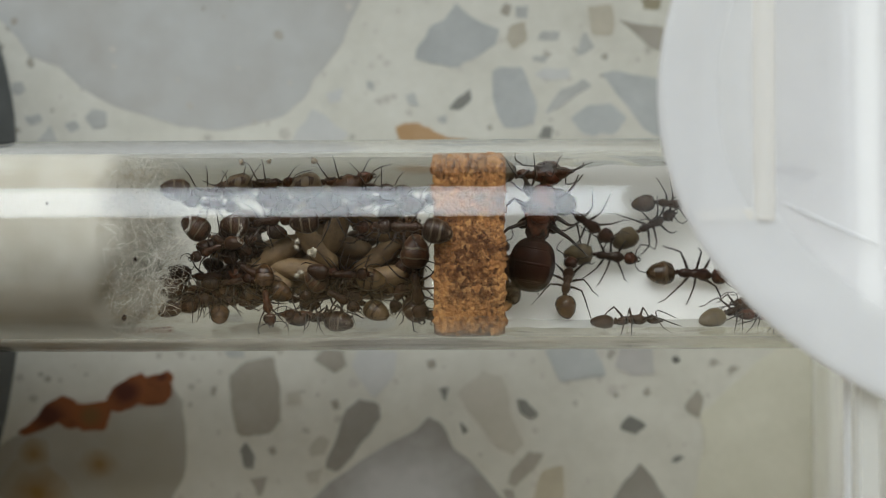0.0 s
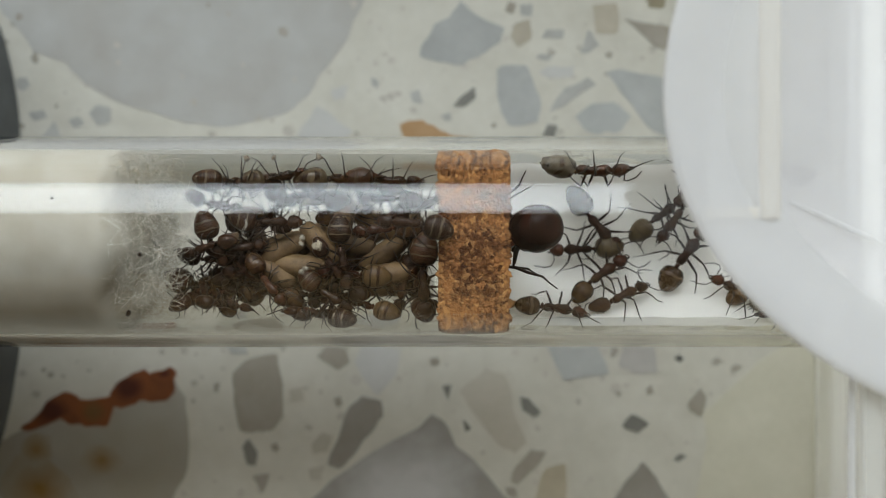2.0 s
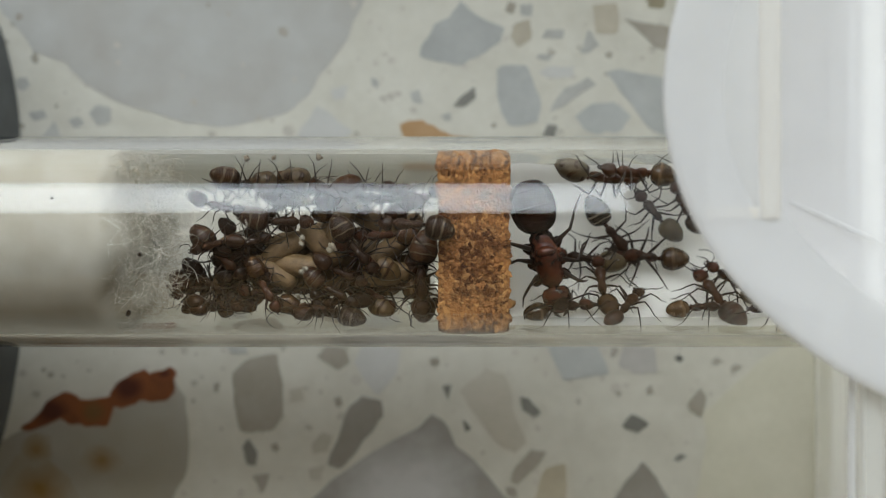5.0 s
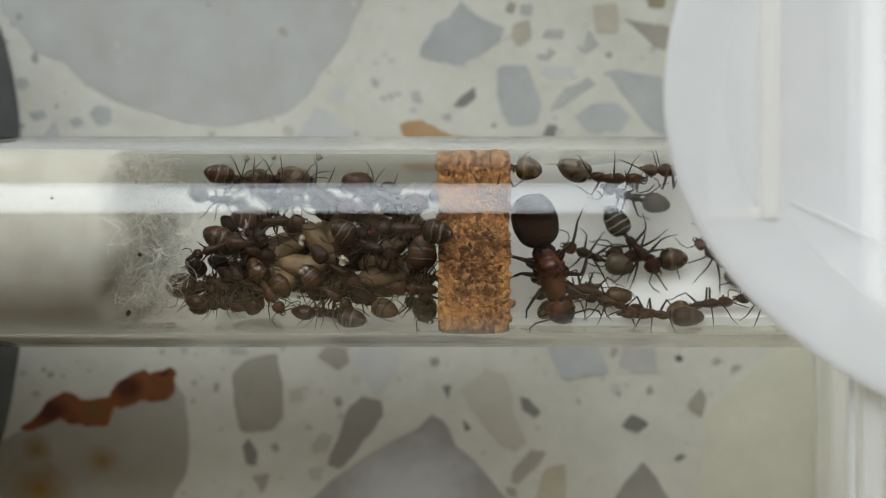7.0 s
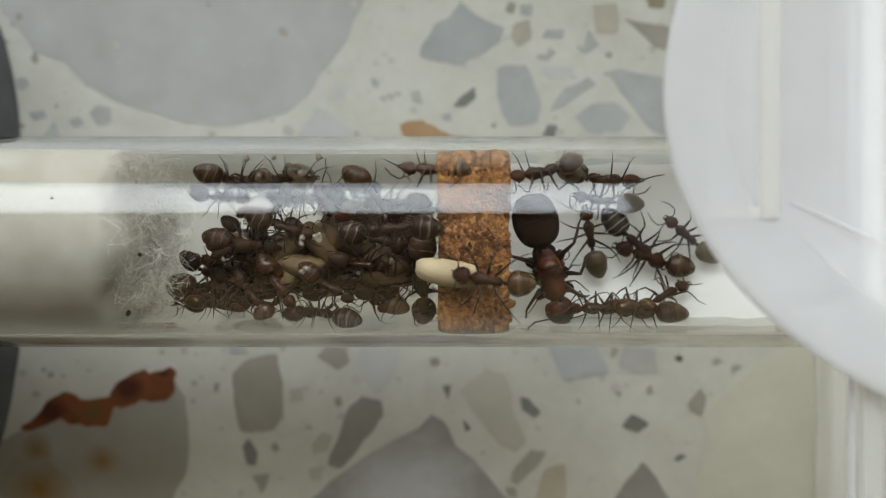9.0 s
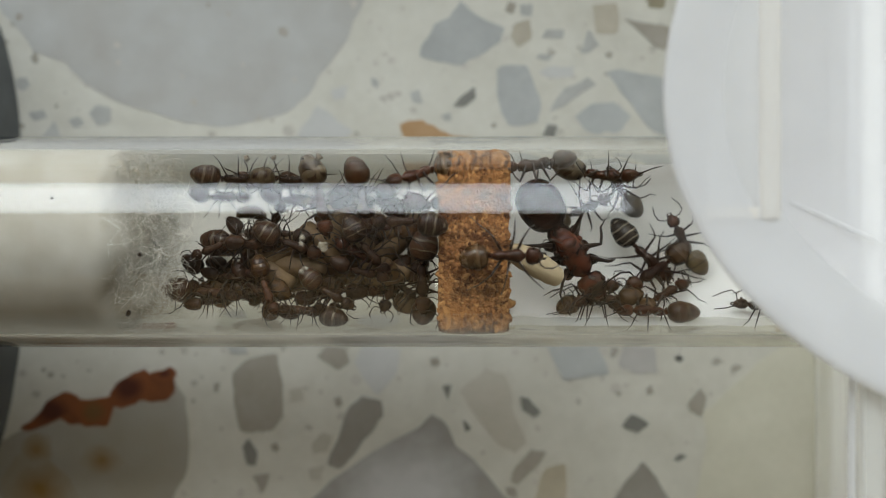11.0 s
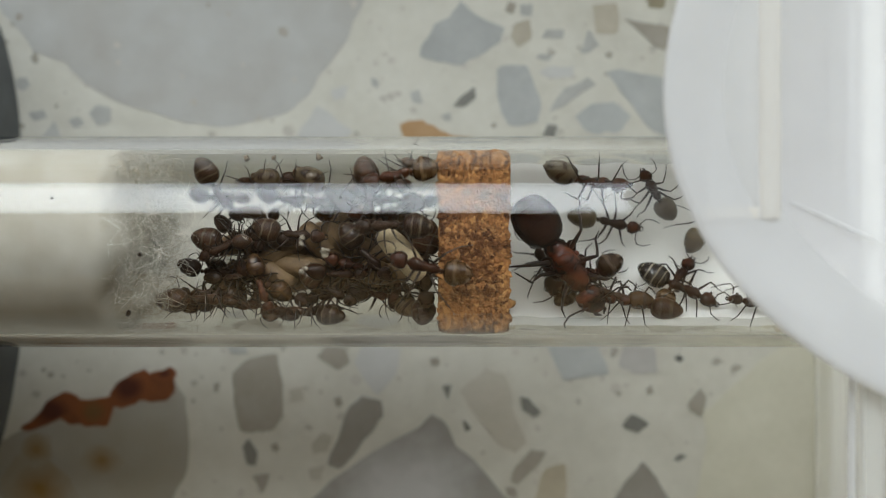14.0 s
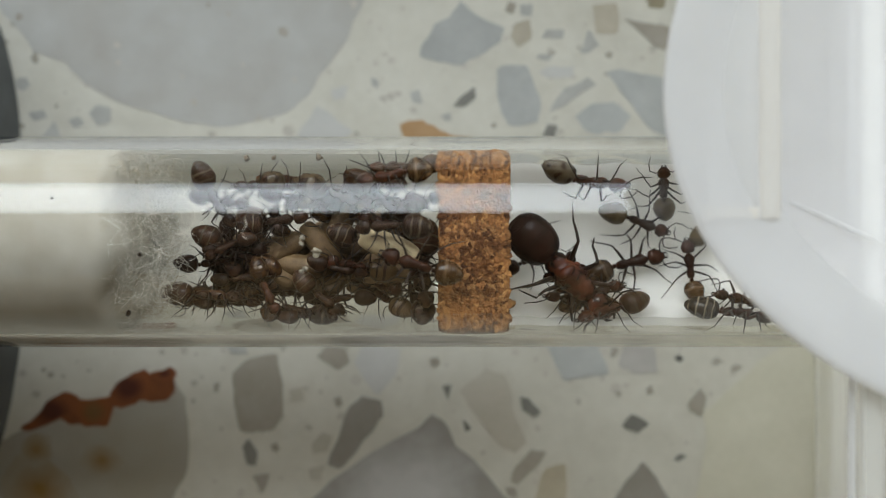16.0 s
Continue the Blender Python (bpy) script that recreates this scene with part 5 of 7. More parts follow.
PATHS.append((sized(ant("plain", 1)), [(0, crawl(10.16, -3.45, 80, 0.4)), (0.5, crawl(10.04, -3.18, 83, 0.4)), (1, crawl(10.70, -3.11, 72, 0.4)), (1.5, crawl(11.39, -3.39, 45, 0.4)), (2, crawl(12.67, -2.76, 40, 0.4)), (2.5, crawl(12.59, -3.23, 35, 0.4)), (3, crawl(12.64, -2.80, 50, 0.4)), (3.5, crawl(13.11, -3.17, 39, 0.4)), (4, crawl(13.06, -3.27, 50, 0.4)), (5.25, crawl(12.35, -3.67, 106, 0.4)), (6.5, crawl(11.65, -4.06, 162, 0.4)), (7, crawl(11.63, -4.15, 162, 0.4)), (8, crawl(12.35, -4.52, 180, 0.4)), (9, crawl(12.12, -5.34, 180, 0.4)), (11.5, crawl(12.78, -4.40, 188, 0.4)), (12, crawl(12.97, -4.15, 170, 0.4)), (13, crawl(12.76, -5.02, 171, 0.4)), (13.5, crawl(13.25, -4.51, 161, 0.4)), (14, crawl(13.30, -4.41, 160, 0.4)), (14.5, crawl(12.01, -3.82, 146, 0.4)), (15, crawl(9.94, -4.89, 204, 0.4)), (15.5, crawl(10.29, -5.04, 158, 0.4)), (16, crawl(10.55, -4.84, 160, 0.4))]))
PATHS.append((sized(ant("amber", 0.95)), [(0, crawl(5.33, -2.12, 96)), (1, crawl(5.53, -2.86, 99)), (1.25, crawl(6.69, -4.31, 30)), (1.5, crawl(7.85, -5.77, -39)), (2, crawl(8.81, -5.40, -18)), (2.5, crawl(8.71, -5.22, -18)), (3, crawl(9.09, -5.65, -8)), (3.5, crawl(9.62, -5.73, -5)), (4, crawl(9.43, -5.58, 0)), (6.5, crawl(9.79, -4.96, 34)), (7, crawl(10.08, -4.67, 41)), (8, crawl(9.29, -3.91, 84)), (9, crawl(9.09, -3.90, 90)), (11.5, crawl(12.17, -4.39, 23)), (12, crawl(12.21, -4.30, 25)), (13, crawl(10.58, -3.83, 81)), (14, crawl(11.43, -3.37, 37)), (16, crawl(12.04, -4.30, 27))]))
PATHS.append((sized(ant("olive", 0.9)), [(0, crawl(23.33, -5.42, 35)), (0.5, crawl(25.40, -4.93, 28)), (0.75, crawl(24.87, -4.50, 63)), (1, crawl(24.34, -4.07, 99)), (1.5, crawl(23.84, -3.59, 116)), (2, crawl(23.44, -4.05, 139)), (2.5, crawl(23.44, -3.98, 138)), (3, crawl(23.44, -3.89, 136)), (3.5, crawl(23.38, -3.78, 132)), (4, crawl(23.37, -3.77, 133)), (6.5, crawl(22.26, -1.80, 137)), (7, crawl(22.04, -1.45, 134)), (7.5, crawl(21.50, -0.86, 135)), (8, crawl(21.45, -0.64, 129)), (8.5, crawl(20.31, 0.54, 139)), (9, crawl(19.72, 0.54, 138)), (11.5, crawl(19.34, 0.19, 110)), (12, crawl(20.06, 0.52, 104)), (12.5, crawl(20.19, 1.23, 106)), (13, crawl(20.45, 2.23, 88)), (13.5, crawl(20.72, 2.30, 75)), (14, crawl(21.30, 2.27, 63)), (16, crawl(22.59, 2.00, 38))]))
PATHS.append((sized(ant("olive", 0.9)), [(0, crawl(17.03, 1.61, 29)), (0.5, crawl(17.58, 1.70, 21)), (1, crawl(18.14, 1.57, 19)), (1.5, crawl(18.20, 1.83, 22)), (2, crawl(17.63, 2.45, 41)), (2.5, crawl(17.71, 1.80, 32)), (3, crawl(18.43, 1.87, 27)), (3.5, crawl(18.92, 2.38, 23)), (4, crawl(19.87, 2.27, 73)), (4.2, crawl(18.71, 2.46, 104)), (6.5, crawl(15.86, 2.90, 142)), (7, crawl(14.89, 3.86, 156)), (8, crawl(12.93, 3.50, 167)), (8.5, crawl(13.06, 3.55, 162)), (9, crawl(12.77, 3.47, 168)), (10.25, crawl(13.72, 4.15, 131)), (11.5, crawl(14.66, 4.84, 95)), (12, crawl(16.26, 4.66, 76)), (12.5, crawl(16.78, 4.51, 63)), (13, crawl(16.67, 4.64, 72)), (13.5, crawl(16.89, 4.61, 90)), (14, crawl(16.72, 4.47, 111)), (14.5, crawl(16.72, 4.55, 113)), (15, crawl(17.30, 4.70, 97)), (16, crawl(17.39, 4.71, 94))]))
PATHS.append((sized(ant("plain", 0.9)), [(0, crawl(18.49, 3.37, -6)), (0.5, crawl(20.10, 2.71, -39)), (1, crawl(23.67, 3.10, -14)), (1.167, crawl(22.39, 3.02, -62)), (1.333, crawl(21.11, 2.94, -110)), (1.5, crawl(19.84, 2.87, -158)), (2, crawl(18.65, 2.10, -121)), (2.5, crawl(17.15, 1.90, -151)), (3, crawl(16.98, 3.44, -203)), (3.5, crawl(15.40, 3.91, -153)), (4, crawl(16.54, 3.07, -185)), (4.2, crawl(16.66, 3.08, -186)), (4.967, crawl(19.13, 3.27, -245)), (5.733, crawl(21.60, 3.45, -305)), (6.5, crawl(24.07, 3.64, -365)), (16, crawl(24.99, 3.59, -360))]))
PATHS.append((sized(ant("amber", 0.9)), [(0, crawl(25.52, -5.20, 162)), (1, crawl(25.33, -4.37, 96)), (2, crawl(25.15, -3.53, 31)), (2.5, crawl(23.67, -3.90, 18)), (3, crawl(22.06, -4.78, 24)), (3.5, crawl(19.68, -5.31, 8)), (4, crawl(19.15, -5.29, 5)), (6.5, crawl(22.93, -5.18, 0)), (7, crawl(20.51, -5.09, 14)), (7.5, crawl(19.30, -5.23, 27)), (8, crawl(17.71, -4.44, 45)), (9, crawl(17.58, -4.49, 42)), (11.5, crawl(17.62, -4.27, 42)), (12, crawl(17.99, -4.07, 44)), (12.5, crawl(18.25, -4.33, 32)), (13, crawl(18.22, -4.07, 67)), (13.5, crawl(18.58, -3.91, 63)), (14, crawl(18.69, -3.29, 58)), (14.5, crawl(19.12, -2.62, 52)), (15, crawl(19.30, -2.32, 71)), (15.5, crawl(19.68, -2.42, 67)), (16, crawl(19.81, -2.31, 93))]))
PATHS.append((sized(ant("striped", 1)), [(0, crawl(25.82, -5.85, 171)), (1.5, crawl(26.60, -5.46, 104)), (3, crawl(27.38, -5.06, 37)), (3.5, crawl(24.45, -4.59, 27)), (4, crawl(24.09, -3.69, 58)), (5.25, crawl(20.36, -4.79, 118)), (6.5, crawl(16.63, -5.89, 178)), (7, crawl(16.39, -5.86, 171)), (7.5, crawl(14.43, -5.62, 164)), (8, crawl(15.37, -5.61, 158)), (8.5, crawl(16.27, -5.42, 164)), (9, crawl(15.39, -5.44, 163)), (11.5, crawl(16.31, -5.64, 176)), (12, crawl(16.26, -5.53, 173)), (12.5, crawl(16.10, -5.33, 167)), (13, crawl(15.58, -5.37, 162)), (13.5, crawl(15.29, -5.21, 161)), (14, crawl(15.07, -5.03, 158)), (14.5, crawl(14.31, -4.52, 152)), (15, crawl(14.06, -4.29, 151)), (15.5, crawl(13.31, -3.51, 144)), (15.75, crawl(13.05, -4.87, 189)), (16, crawl(12.79, -5.55, 234, 0.3))]))
PATHS.append((sized(ant("dark", 1)), [(0, crawl(26.93, -5.78, 180)), (7, crawl(25.55, -5.07, 158)), (7.25, crawl(24.42, -4.69, 105)), (7.5, crawl(23.29, -4.32, 53)), (8, crawl(25.85, -3.84, 31)), (9, crawl(30.67, -4.21, 22)), (9.667, crawl(28.88, -4.58, 70)), (10.33, crawl(27.08, -4.94, 118)), (11, crawl(25.29, -5.30, 166)), (11.25, crawl(24.98, -4.69, 121)), (11.5, crawl(24.68, -4.07, 77)), (12, crawl(26.59, -5.34, 7)), (12.33, crawl(26.07, -5.32, 58)), (12.67, crawl(25.54, -5.30, 108)), (13, crawl(25.02, -5.28, 158)), (15, crawl(24.89, -5.05, 152)), (15.5, crawl(24.61, -5.16, 149)), (16, crawl(23.87, -4.91, 153))]))
PATHS.append((sized(ant("heap_ringed", 0.9)), [(0, lie(-17.84, 4.79, 6.64, 0, -6, 52)), (1, lie(-17.32, 4.79, 6.64, 0, -6, 52)), (2, lie(-15.76, 5.22, 6.64, 0, -6, 52)), (3, lie(-15.59, 5.22, 6.64, 0, -6, 52)), (4, lie(-14.26, 4.91, 6.64, -12, -6, 50.9)), (6.5, lie(-14.74, 5.32, 6.64, -6, -6, 51.7)), (7.5, lie(-14.93, 5.31, 6.64, -10, -6, 51.2)), (8.5, lie(-15.47, 5.24, 6.64, -12, -6, 50.9)), (11.5, lie(-15.94, 5.57, 6.64, 0, -6, 52)), (12.5, lie(-16.04, 5.41, 6.64, -6, -6, 51.7)), (13.5, lie(-16.14, 4.22, 6.64, -40, -6, 39.8)), (14.5, lie(-17.04, 3.71, 6.64, -58, -6, 27.6)), (16, lie(-17.04, 3.37, 6.64, -58, -6, 27.6))]))
PATHS.append((sized(ant("heap_mottled", 0.855)), [(0, lie(-13.16, 5.47, 6.87, 0, -6, 52)), (1, lie(-13.08, 5.47, 6.87, 0, -6, 52)), (2, lie(-12.67, 5.69, 6.87, 8, -6, 51.5)), (3, lie(-11.69, 5.29, 6.87, 0, -6, 52)), (4, lie(-11.71, 5.15, 6.87, -6, -6, 51.7)), (6.5, lie(-11.35, 5.38, 6.87, 0, -6, 52)), (7.5, lie(-13.09, 5.49, 6.87, -6, -6, 51.7)), (8.5, lie(-12.13, 5.55, 6.87, 0, -6, 52)), (11.5, lie(-11.71, 5.42, 6.87, -8, -6, 51.5)), (13.5, lie(-11.73, 5.25, 6.87, -10, -6, 51.2)), (14.5, lie(-10.89, 5.02, 6.87, -14, -6, 50.5)), (16, lie(-10.89, 4.84, 6.87, -14, -6, 50.5))]))
PATHS.append((sized(ant("heap_dark", 0.855)), [(0, lie(-14.86, 5.25, 6.47, 182, -4, -52)), (2, lie(-15.20, 5.32, 6.47, 180, -4, -52)), (4, lie(-15.42, 5.08, 6.47, 182, -4, -52)), (6.5, lie(-15.20, 5.39, 6.47, 178, -4, -52)), (8.5, lie(-15.29, 5.55, 6.47, 176, -4, -51.9)), (11.5, lie(-13.47, 5.65, 6.47, 178, -4, -52)), (13.5, lie(-13.38, 5.51, 6.47, 182, -4, -52)), (14.5, lie(-13.80, 5.28, 6.47, 186, -4, -51.7)), (16, lie(-13.89, 5.11, 6.47, 186, -4, -51.7))]))
PATHS.append((sized(ant("heap_mottled", 1.008)), [(0, lie(-7.79, 5.75, 6.54, 6, -6, 51.7)), (1, lie(-7.78, 5.75, 6.54, 4, -6, 51.9)), (2, lie(-7.60, 5.65, 6.54, 0, -6, 52)), (3, lie(-7.43, 5.39, 6.54, 0, -6, 52)), (4, lie(-8.15, 5.20, 6.54, -8, -6, 51.5)), (6.5, lie(-8.90, 4.34, 6.54, -30, -6, 45)), (7.5, lie(-8.83, 4.19, 6.54, -34, -6, 43.1)), (8.5, lie(-8.73, 3.97, 6.54, -40, -6, 39.8)), (11.5, lie(-9.26, 3.10, 6.54, -86, -6, 3.63)), (12.5, lie(-9.00, 3.03, 6.54, -88, -6, 1.81)), (13.5, lie(-9.00, 2.99, 6.54, -88, -6, 1.81)), (14, lie(-7.87, 3.88, 6.54, -40, -6, 39.8)), (16, lie(-7.59, 4.32, 6.54, -20, -6, 48.9))]))
PATHS.append((sized(ant("heap_striped", 0.945)), [(0, lie(-4.57, 5.05, 6.60, -6, -6, 51.7)), (1, lie(-4.57, 5.14, 6.60, -6, -6, 51.7)), (2, lie(-4.13, 5.48, 6.60, -4, -6, 51.9)), (3, lie(-3.79, 5.05, 6.60, -6, -6, 51.7)), (4, lie(-5.34, 5.05, 6.60, 0, -6, 52)), (6.5, lie(-4.10, 4.38, 6.60, -20, -6, 48.9)), (8.5, lie(-4.35, 3.86, 6.60, -40, -6, 39.8)), (11.5, lie(-6.15, 3.20, 6.60, -88, -6, 1.81)), (12.5, lie(-5.54, 3.20, 6.60, -90, -6, 3.18e-15)), (13.5, lie(-5.37, 3.20, 6.60, -90, -6, 3.18e-15)), (14.5, lie(-5.85, 3.12, 6.60, -86, -6, 3.63)), (16, lie(-4.27, 3.81, 6.60, -40, -6, 39.8))]))
PATHS.append((sized(ant("heap_dark", 0.81)), [(0, lie(-5.55, 4.94, 6.31, 176, -4, -51.9)), (4, lie(-5.99, 4.96, 6.31, 178, -4, -52)), (6.5, lie(-5.56, 4.72, 6.31, 180, -4, -52)), (8.5, lie(-7.51, 4.92, 6.31, 182, -4, -52)), (11.5, lie(-5.99, 4.64, 6.31, 180, -4, -52)), (13.5, lie(-5.56, 4.64, 6.31, 180, -4, -52)), (14.5, lie(-4.75, 4.94, 6.31, 200, -4, -48.9)), (16, lie(-5.53, 4.91, 6.31, 190, -4, -51.2))]))
PATHS.append((sized(ant("heap_dark", 0.8)), [(0, lie(-17.62, 3.10, 5.52, -8, 0, -15)), (4, lie(-17.43, 2.56, 5.52, -14, 0, -15)), (8.5, lie(-17.16, 3.32, 5.52, -4, 0, -15)), (12.5, lie(-17.07, 3.36, 5.52, 0, 0, -15)), (16, lie(-17.17, 2.99, 5.52, -6, 0, -15))]))
PATHS.append((sized(ant("heap_dark", 0.84)), [(0, lie(-11.45, 3.26, 4.89, 0, 0, -12)), (3, lie(-11.02, 3.60, 4.89, 6, 0, -12)), (6.5, lie(-11.92, 3.82, 4.89, 10, 0, -12)), (9, lie(-11.00, 3.21, 4.89, 0, 0, -12)), (12.5, lie(-11.91, 3.11, 4.89, -8, 0, -12)), (16, lie(-11.45, 3.39, 4.89, 0, 0, -12))]))
PATHS.append((sized(ant("heap_striped", 0.8)), [(0, lie(-10.64, 3.32, 4.92, 182, 0, -12)), (3, lie(-10.20, 3.36, 4.92, 176, 0, -12)), (6.5, lie(-11.52, 3.24, 4.92, 184, 0, -12)), (9, lie(-10.64, 3.48, 4.92, 180, 0, -12)), (12.5, lie(-9.76, 3.46, 4.92, 178, 0, -12)), (16, lie(-10.20, 3.16, 4.92, 184, 0, -12))]))
PATHS.append((sized(ant("heap_plain", 0.8)), [(0, lie(-4.11, 3.61, 5.12, 176, 0, -12)), (3, lie(-4.56, 3.58, 5.12, 182, 0, -12)), (6.5, lie(-4.12, 3.45, 5.12, 178, 0, -12)), (9, lie(-3.89, 3.26, 5.12, 186, 0, -12)), (12.5, lie(-4.34, 3.47, 5.12, 180, 0, -12)), (16, lie(-4.11, 3.52, 5.12, 176, 0, -12))]))
PATHS.append((sized(ant("heap_ringed", 0.92)), [(0, lie(-16.73, 0.36, 5.42, -22, 0, 0)), (1, lie(-16.89, -0.05, 5.42, -50, 0, 0)), (2, lie(-17.40, -0.81, 5.42, -60, 0, 0)), (3, lie(-17.45, -0.75, 5.42, -66, 0, 0)), (4, lie(-17.61, -1.60, 5.42, -56, 0, 0)), (6.5, lie(-15.47, -0.66, 5.42, -20, 0, 0)), (7.5, lie(-15.23, -0.46, 5.42, -14, 0, 0)), (8.5, lie(-15.18, -0.30, 5.42, -8, 0, 0)), (11.5, lie(-15.33, -0.15, 5.42, 0, 0, 0)), (12.5, lie(-15.94, -0.06, 5.42, 0, 0, 0)), (13.5, lie(-16.30, -0.15, 5.42, 0, 0, 0)), (14.5, lie(-15.64, -0.00, 5.42, -4, 0, 0)), (16, lie(-16.07, -0.21, 5.42, -10, 0, 0))]))
PATHS.append((sized(ant("heap_dark", 0.92)), [(0, lie(-18.14, -2.27, 4.62, 0, 0, 10)), (1, lie(-17.96, -2.20, 4.62, -10, 0, 10)), (2, lie(-17.70, -1.20, 4.62, 0, 0, 10)), (3, lie(-17.71, -1.78, 4.62, -6, 0, 10)), (4, lie(-18.07, -3.39, 4.62, -34, 0, 10)), (6.5, lie(-17.55, -3.13, 4.62, -30, 0, 10)), (7.5, lie(-17.55, -3.13, 4.62, -30, 0, 10)), (8.5, lie(-17.95, -2.48, 4.62, -28, 0, 10)), (11.5, lie(-17.61, -2.56, 4.62, -20, 0, 10)), (12.5, lie(-17.83, -2.56, 4.62, -20, 0, 10)), (13.5, lie(-17.73, -2.42, 4.62, -10, 0, 10)), (14.5, lie(-17.70, -2.04, 4.62, 0, 0, 10)), (16, lie(-17.96, -1.45, 4.62, 10, 0, 10))]))
PATHS.append((sized(ant("heap_ringed", 1)), [(0, crawl(-18.63, -3.62, -10, 1.50)), (4, crawl(-18.32, -3.44, -10, 1.50)), (6.5, crawl(-18.14, -3.61, 0, 1.50)), (8.5, crawl(-18.06, -3.61, 0, 1.50)), (11.5, crawl(-18.27, -4.29, -10, 1.50)), (12.5, crawl(-18.24, -4.64, -5, 1.50)), (13.5, crawl(-18.50, -4.72, 0, 1.50)), (14.5, crawl(-18.14, -4.95, 0, 1.50)), (16, crawl(-18.15, -4.28, -5, 1.50))]))
PATHS.append((sized(ant("heap_dark", 0.92)), [(0, crawl(-19.26, -4.22, 60, 0.90)), (1, crawl(-19.03, -4.22, 60, 0.90)), (2, crawl(-19.07, -3.91, 65, 0.90)), (3, crawl(-18.70, -3.84, 70, 0.90)), (4, crawl(-18.88, -4.01, 75, 0.90)), (6.5, crawl(-16.79, -3.77, 60, 0.90)), (7.5, crawl(-15.99, -3.94, 40, 0.90)), (8.5, crawl(-15.39, -4.50, 20, 0.90)), (11.5, crawl(-16.19, -4.15, 10, 0.90)), (12.5, crawl(-16.38, -4.97, 0, 0.90)), (16, crawl(-16.61, -4.75, 0, 0.90))]))
PATHS.append((sized(ant("heap_plain", 0.76)), [(0, crawl(-17.37, -4.51, 100, 0.50)), (1, crawl(-16.92, -4.33, 100, 0.50)), (2, crawl(-17.46, -4.23, 110, 0.50)), (4, crawl(-17.95, -4.31, 104, 0.50)), (6.5, crawl(-14.48, -3.88, 80, 0.50)), (7.5, crawl(-14.06, -4.30, 88, 0.50)), (8.5, crawl(-12.77, -4.77, 70, 0.50)), (11.5, crawl(-13.42, -4.49, 96, 0.50)), (13.5, crawl(-13.73, -4.69, 100, 0.50)), (16, crawl(-13.77, -4.73, 100, 0.50))]))
PATHS.append((sized(ant("heap_plain", 0.88)), [(0, lie(-16.73, -3.85, 4.45, 175, 0, 8)), (2, lie(-17.18, -4.04, 4.45, 180, 0, 8)), (3, lie(-16.13, -3.89, 4.45, 170, 0, 8)), (4, lie(-17.47, -3.85, 4.45, 150, 0, 8)), (6.5, lie(-17.33, -3.93, 4.45, 165, 0, 8)), (8.5, lie(-18.26, -4.55, 4.45, 170, 0, 8)), (11.5, lie(-17.85, -3.60, 4.45, 180, 0, 8)), (12.5, lie(-17.85, -4.04, 4.45, 180, 0, 8)), (13.5, lie(-18.65, -4.04, 4.45, 180, 0, 8)), (14.5, lie(-18.29, -4.49, 4.45, 180, 0, 8)), (16, lie(-17.40, -4.23, 4.45, 185, 0, 8))]))
PATHS.append((sized(ant("heap_dark", 0.76)), [(0, lie(-14.89, -1.83, 5.35, -30, 0, 0)), (2, lie(-15.42, -2.08, 5.35, -40, 0, 0)), (4, lie(-15.33, -1.39, 5.35, -30, 0, 0)), (6.5, lie(-14.19, -3.40, 5.35, -40, 0, 0)), (7.5, lie(-15.03, -3.77, 5.35, -24, 0, 0)), (8.5, lie(-14.85, -4.33, 5.35, -50, 0, 0)), (11.5, lie(-14.63, -3.40, 5.35, -40, 0, 0)), (13.5, lie(-14.02, -3.15, 5.35, -30, 0, 0)), (16, lie(-14.76, -2.87, 5.35, -20, 0, 0))]))
PATHS.append((sized(ant("dark", 0.76)), [(0, lie(-16.08, -2.84, 5.35, 10, 0, 0)), (4, lie(-15.40, -2.28, 5.35, 30, 0, 0)), (6.5, lie(-15.27, -3.19, 5.35, -20, 0, 0)), (8.5, lie(-15.71, -3.28, 5.35, -20, 0, 0)), (11.5, lie(-16.49, -2.69, 5.35, 0, 0, 0)), (16, lie(-15.64, -2.84, 5.35, 10, 0, 0))]))
PATHS.append((sized(ant("heap_plain", 0.84)), [(0, lie(-14.20, -2.78, 5.29, 160, 0, 0)), (1, lie(-14.35, -2.32, 5.29, 150, 0, 0)), (2, lie(-13.39, -3.34, 5.29, 150, 0, 0)), (3, lie(-14.64, -2.21, 5.29, 160, 0, 0)), (4, lie(-13.59, -4.36, 5.29, 165, 0, 0)), (6.5, lie(-14.27, -3.20, 5.29, 150, 0, 0)), (7.5, lie(-13.81, -1.21, 5.29, 130, 0, 0)), (8.5, lie(-15.21, -1.20, 5.29, 160, 0, 0)), (11.5, lie(-14.27, -2.98, 5.29, 150, 0, 0)), (12.5, lie(-14.06, -3.13, 5.29, 140, 0, 0)), (13.5, lie(-14.27, -3.78, 5.29, 150, 0, 0)), (14.5, lie(-14.27, -1.49, 5.29, 150, 0, 0)), (16, lie(-15.30, -1.11, 5.29, 160, 0, 0))]))
PATHS.append((sized(ant("heap_dark", 0.84)), [(0, crawl(-9.03, -5.60, 10, 0.50)), (1, crawl(-8.13, -5.60, 10, 0.50)), (2, crawl(-9.00, -5.60, 0, 0.50)), (3, crawl(-7.65, -5.60, 0, 0.50)), (4, crawl(-9.00, -5.60, 0, 0.50)), (6.5, crawl(-8.80, -5.60, -8, 0.50)), (8.5, crawl(-9.45, -5.60, 0, 0.50)), (11.5, crawl(-10.02, -5.31, 20, 0.50)), (16, crawl(-10.02, -5.60, 20, 0.50))]))
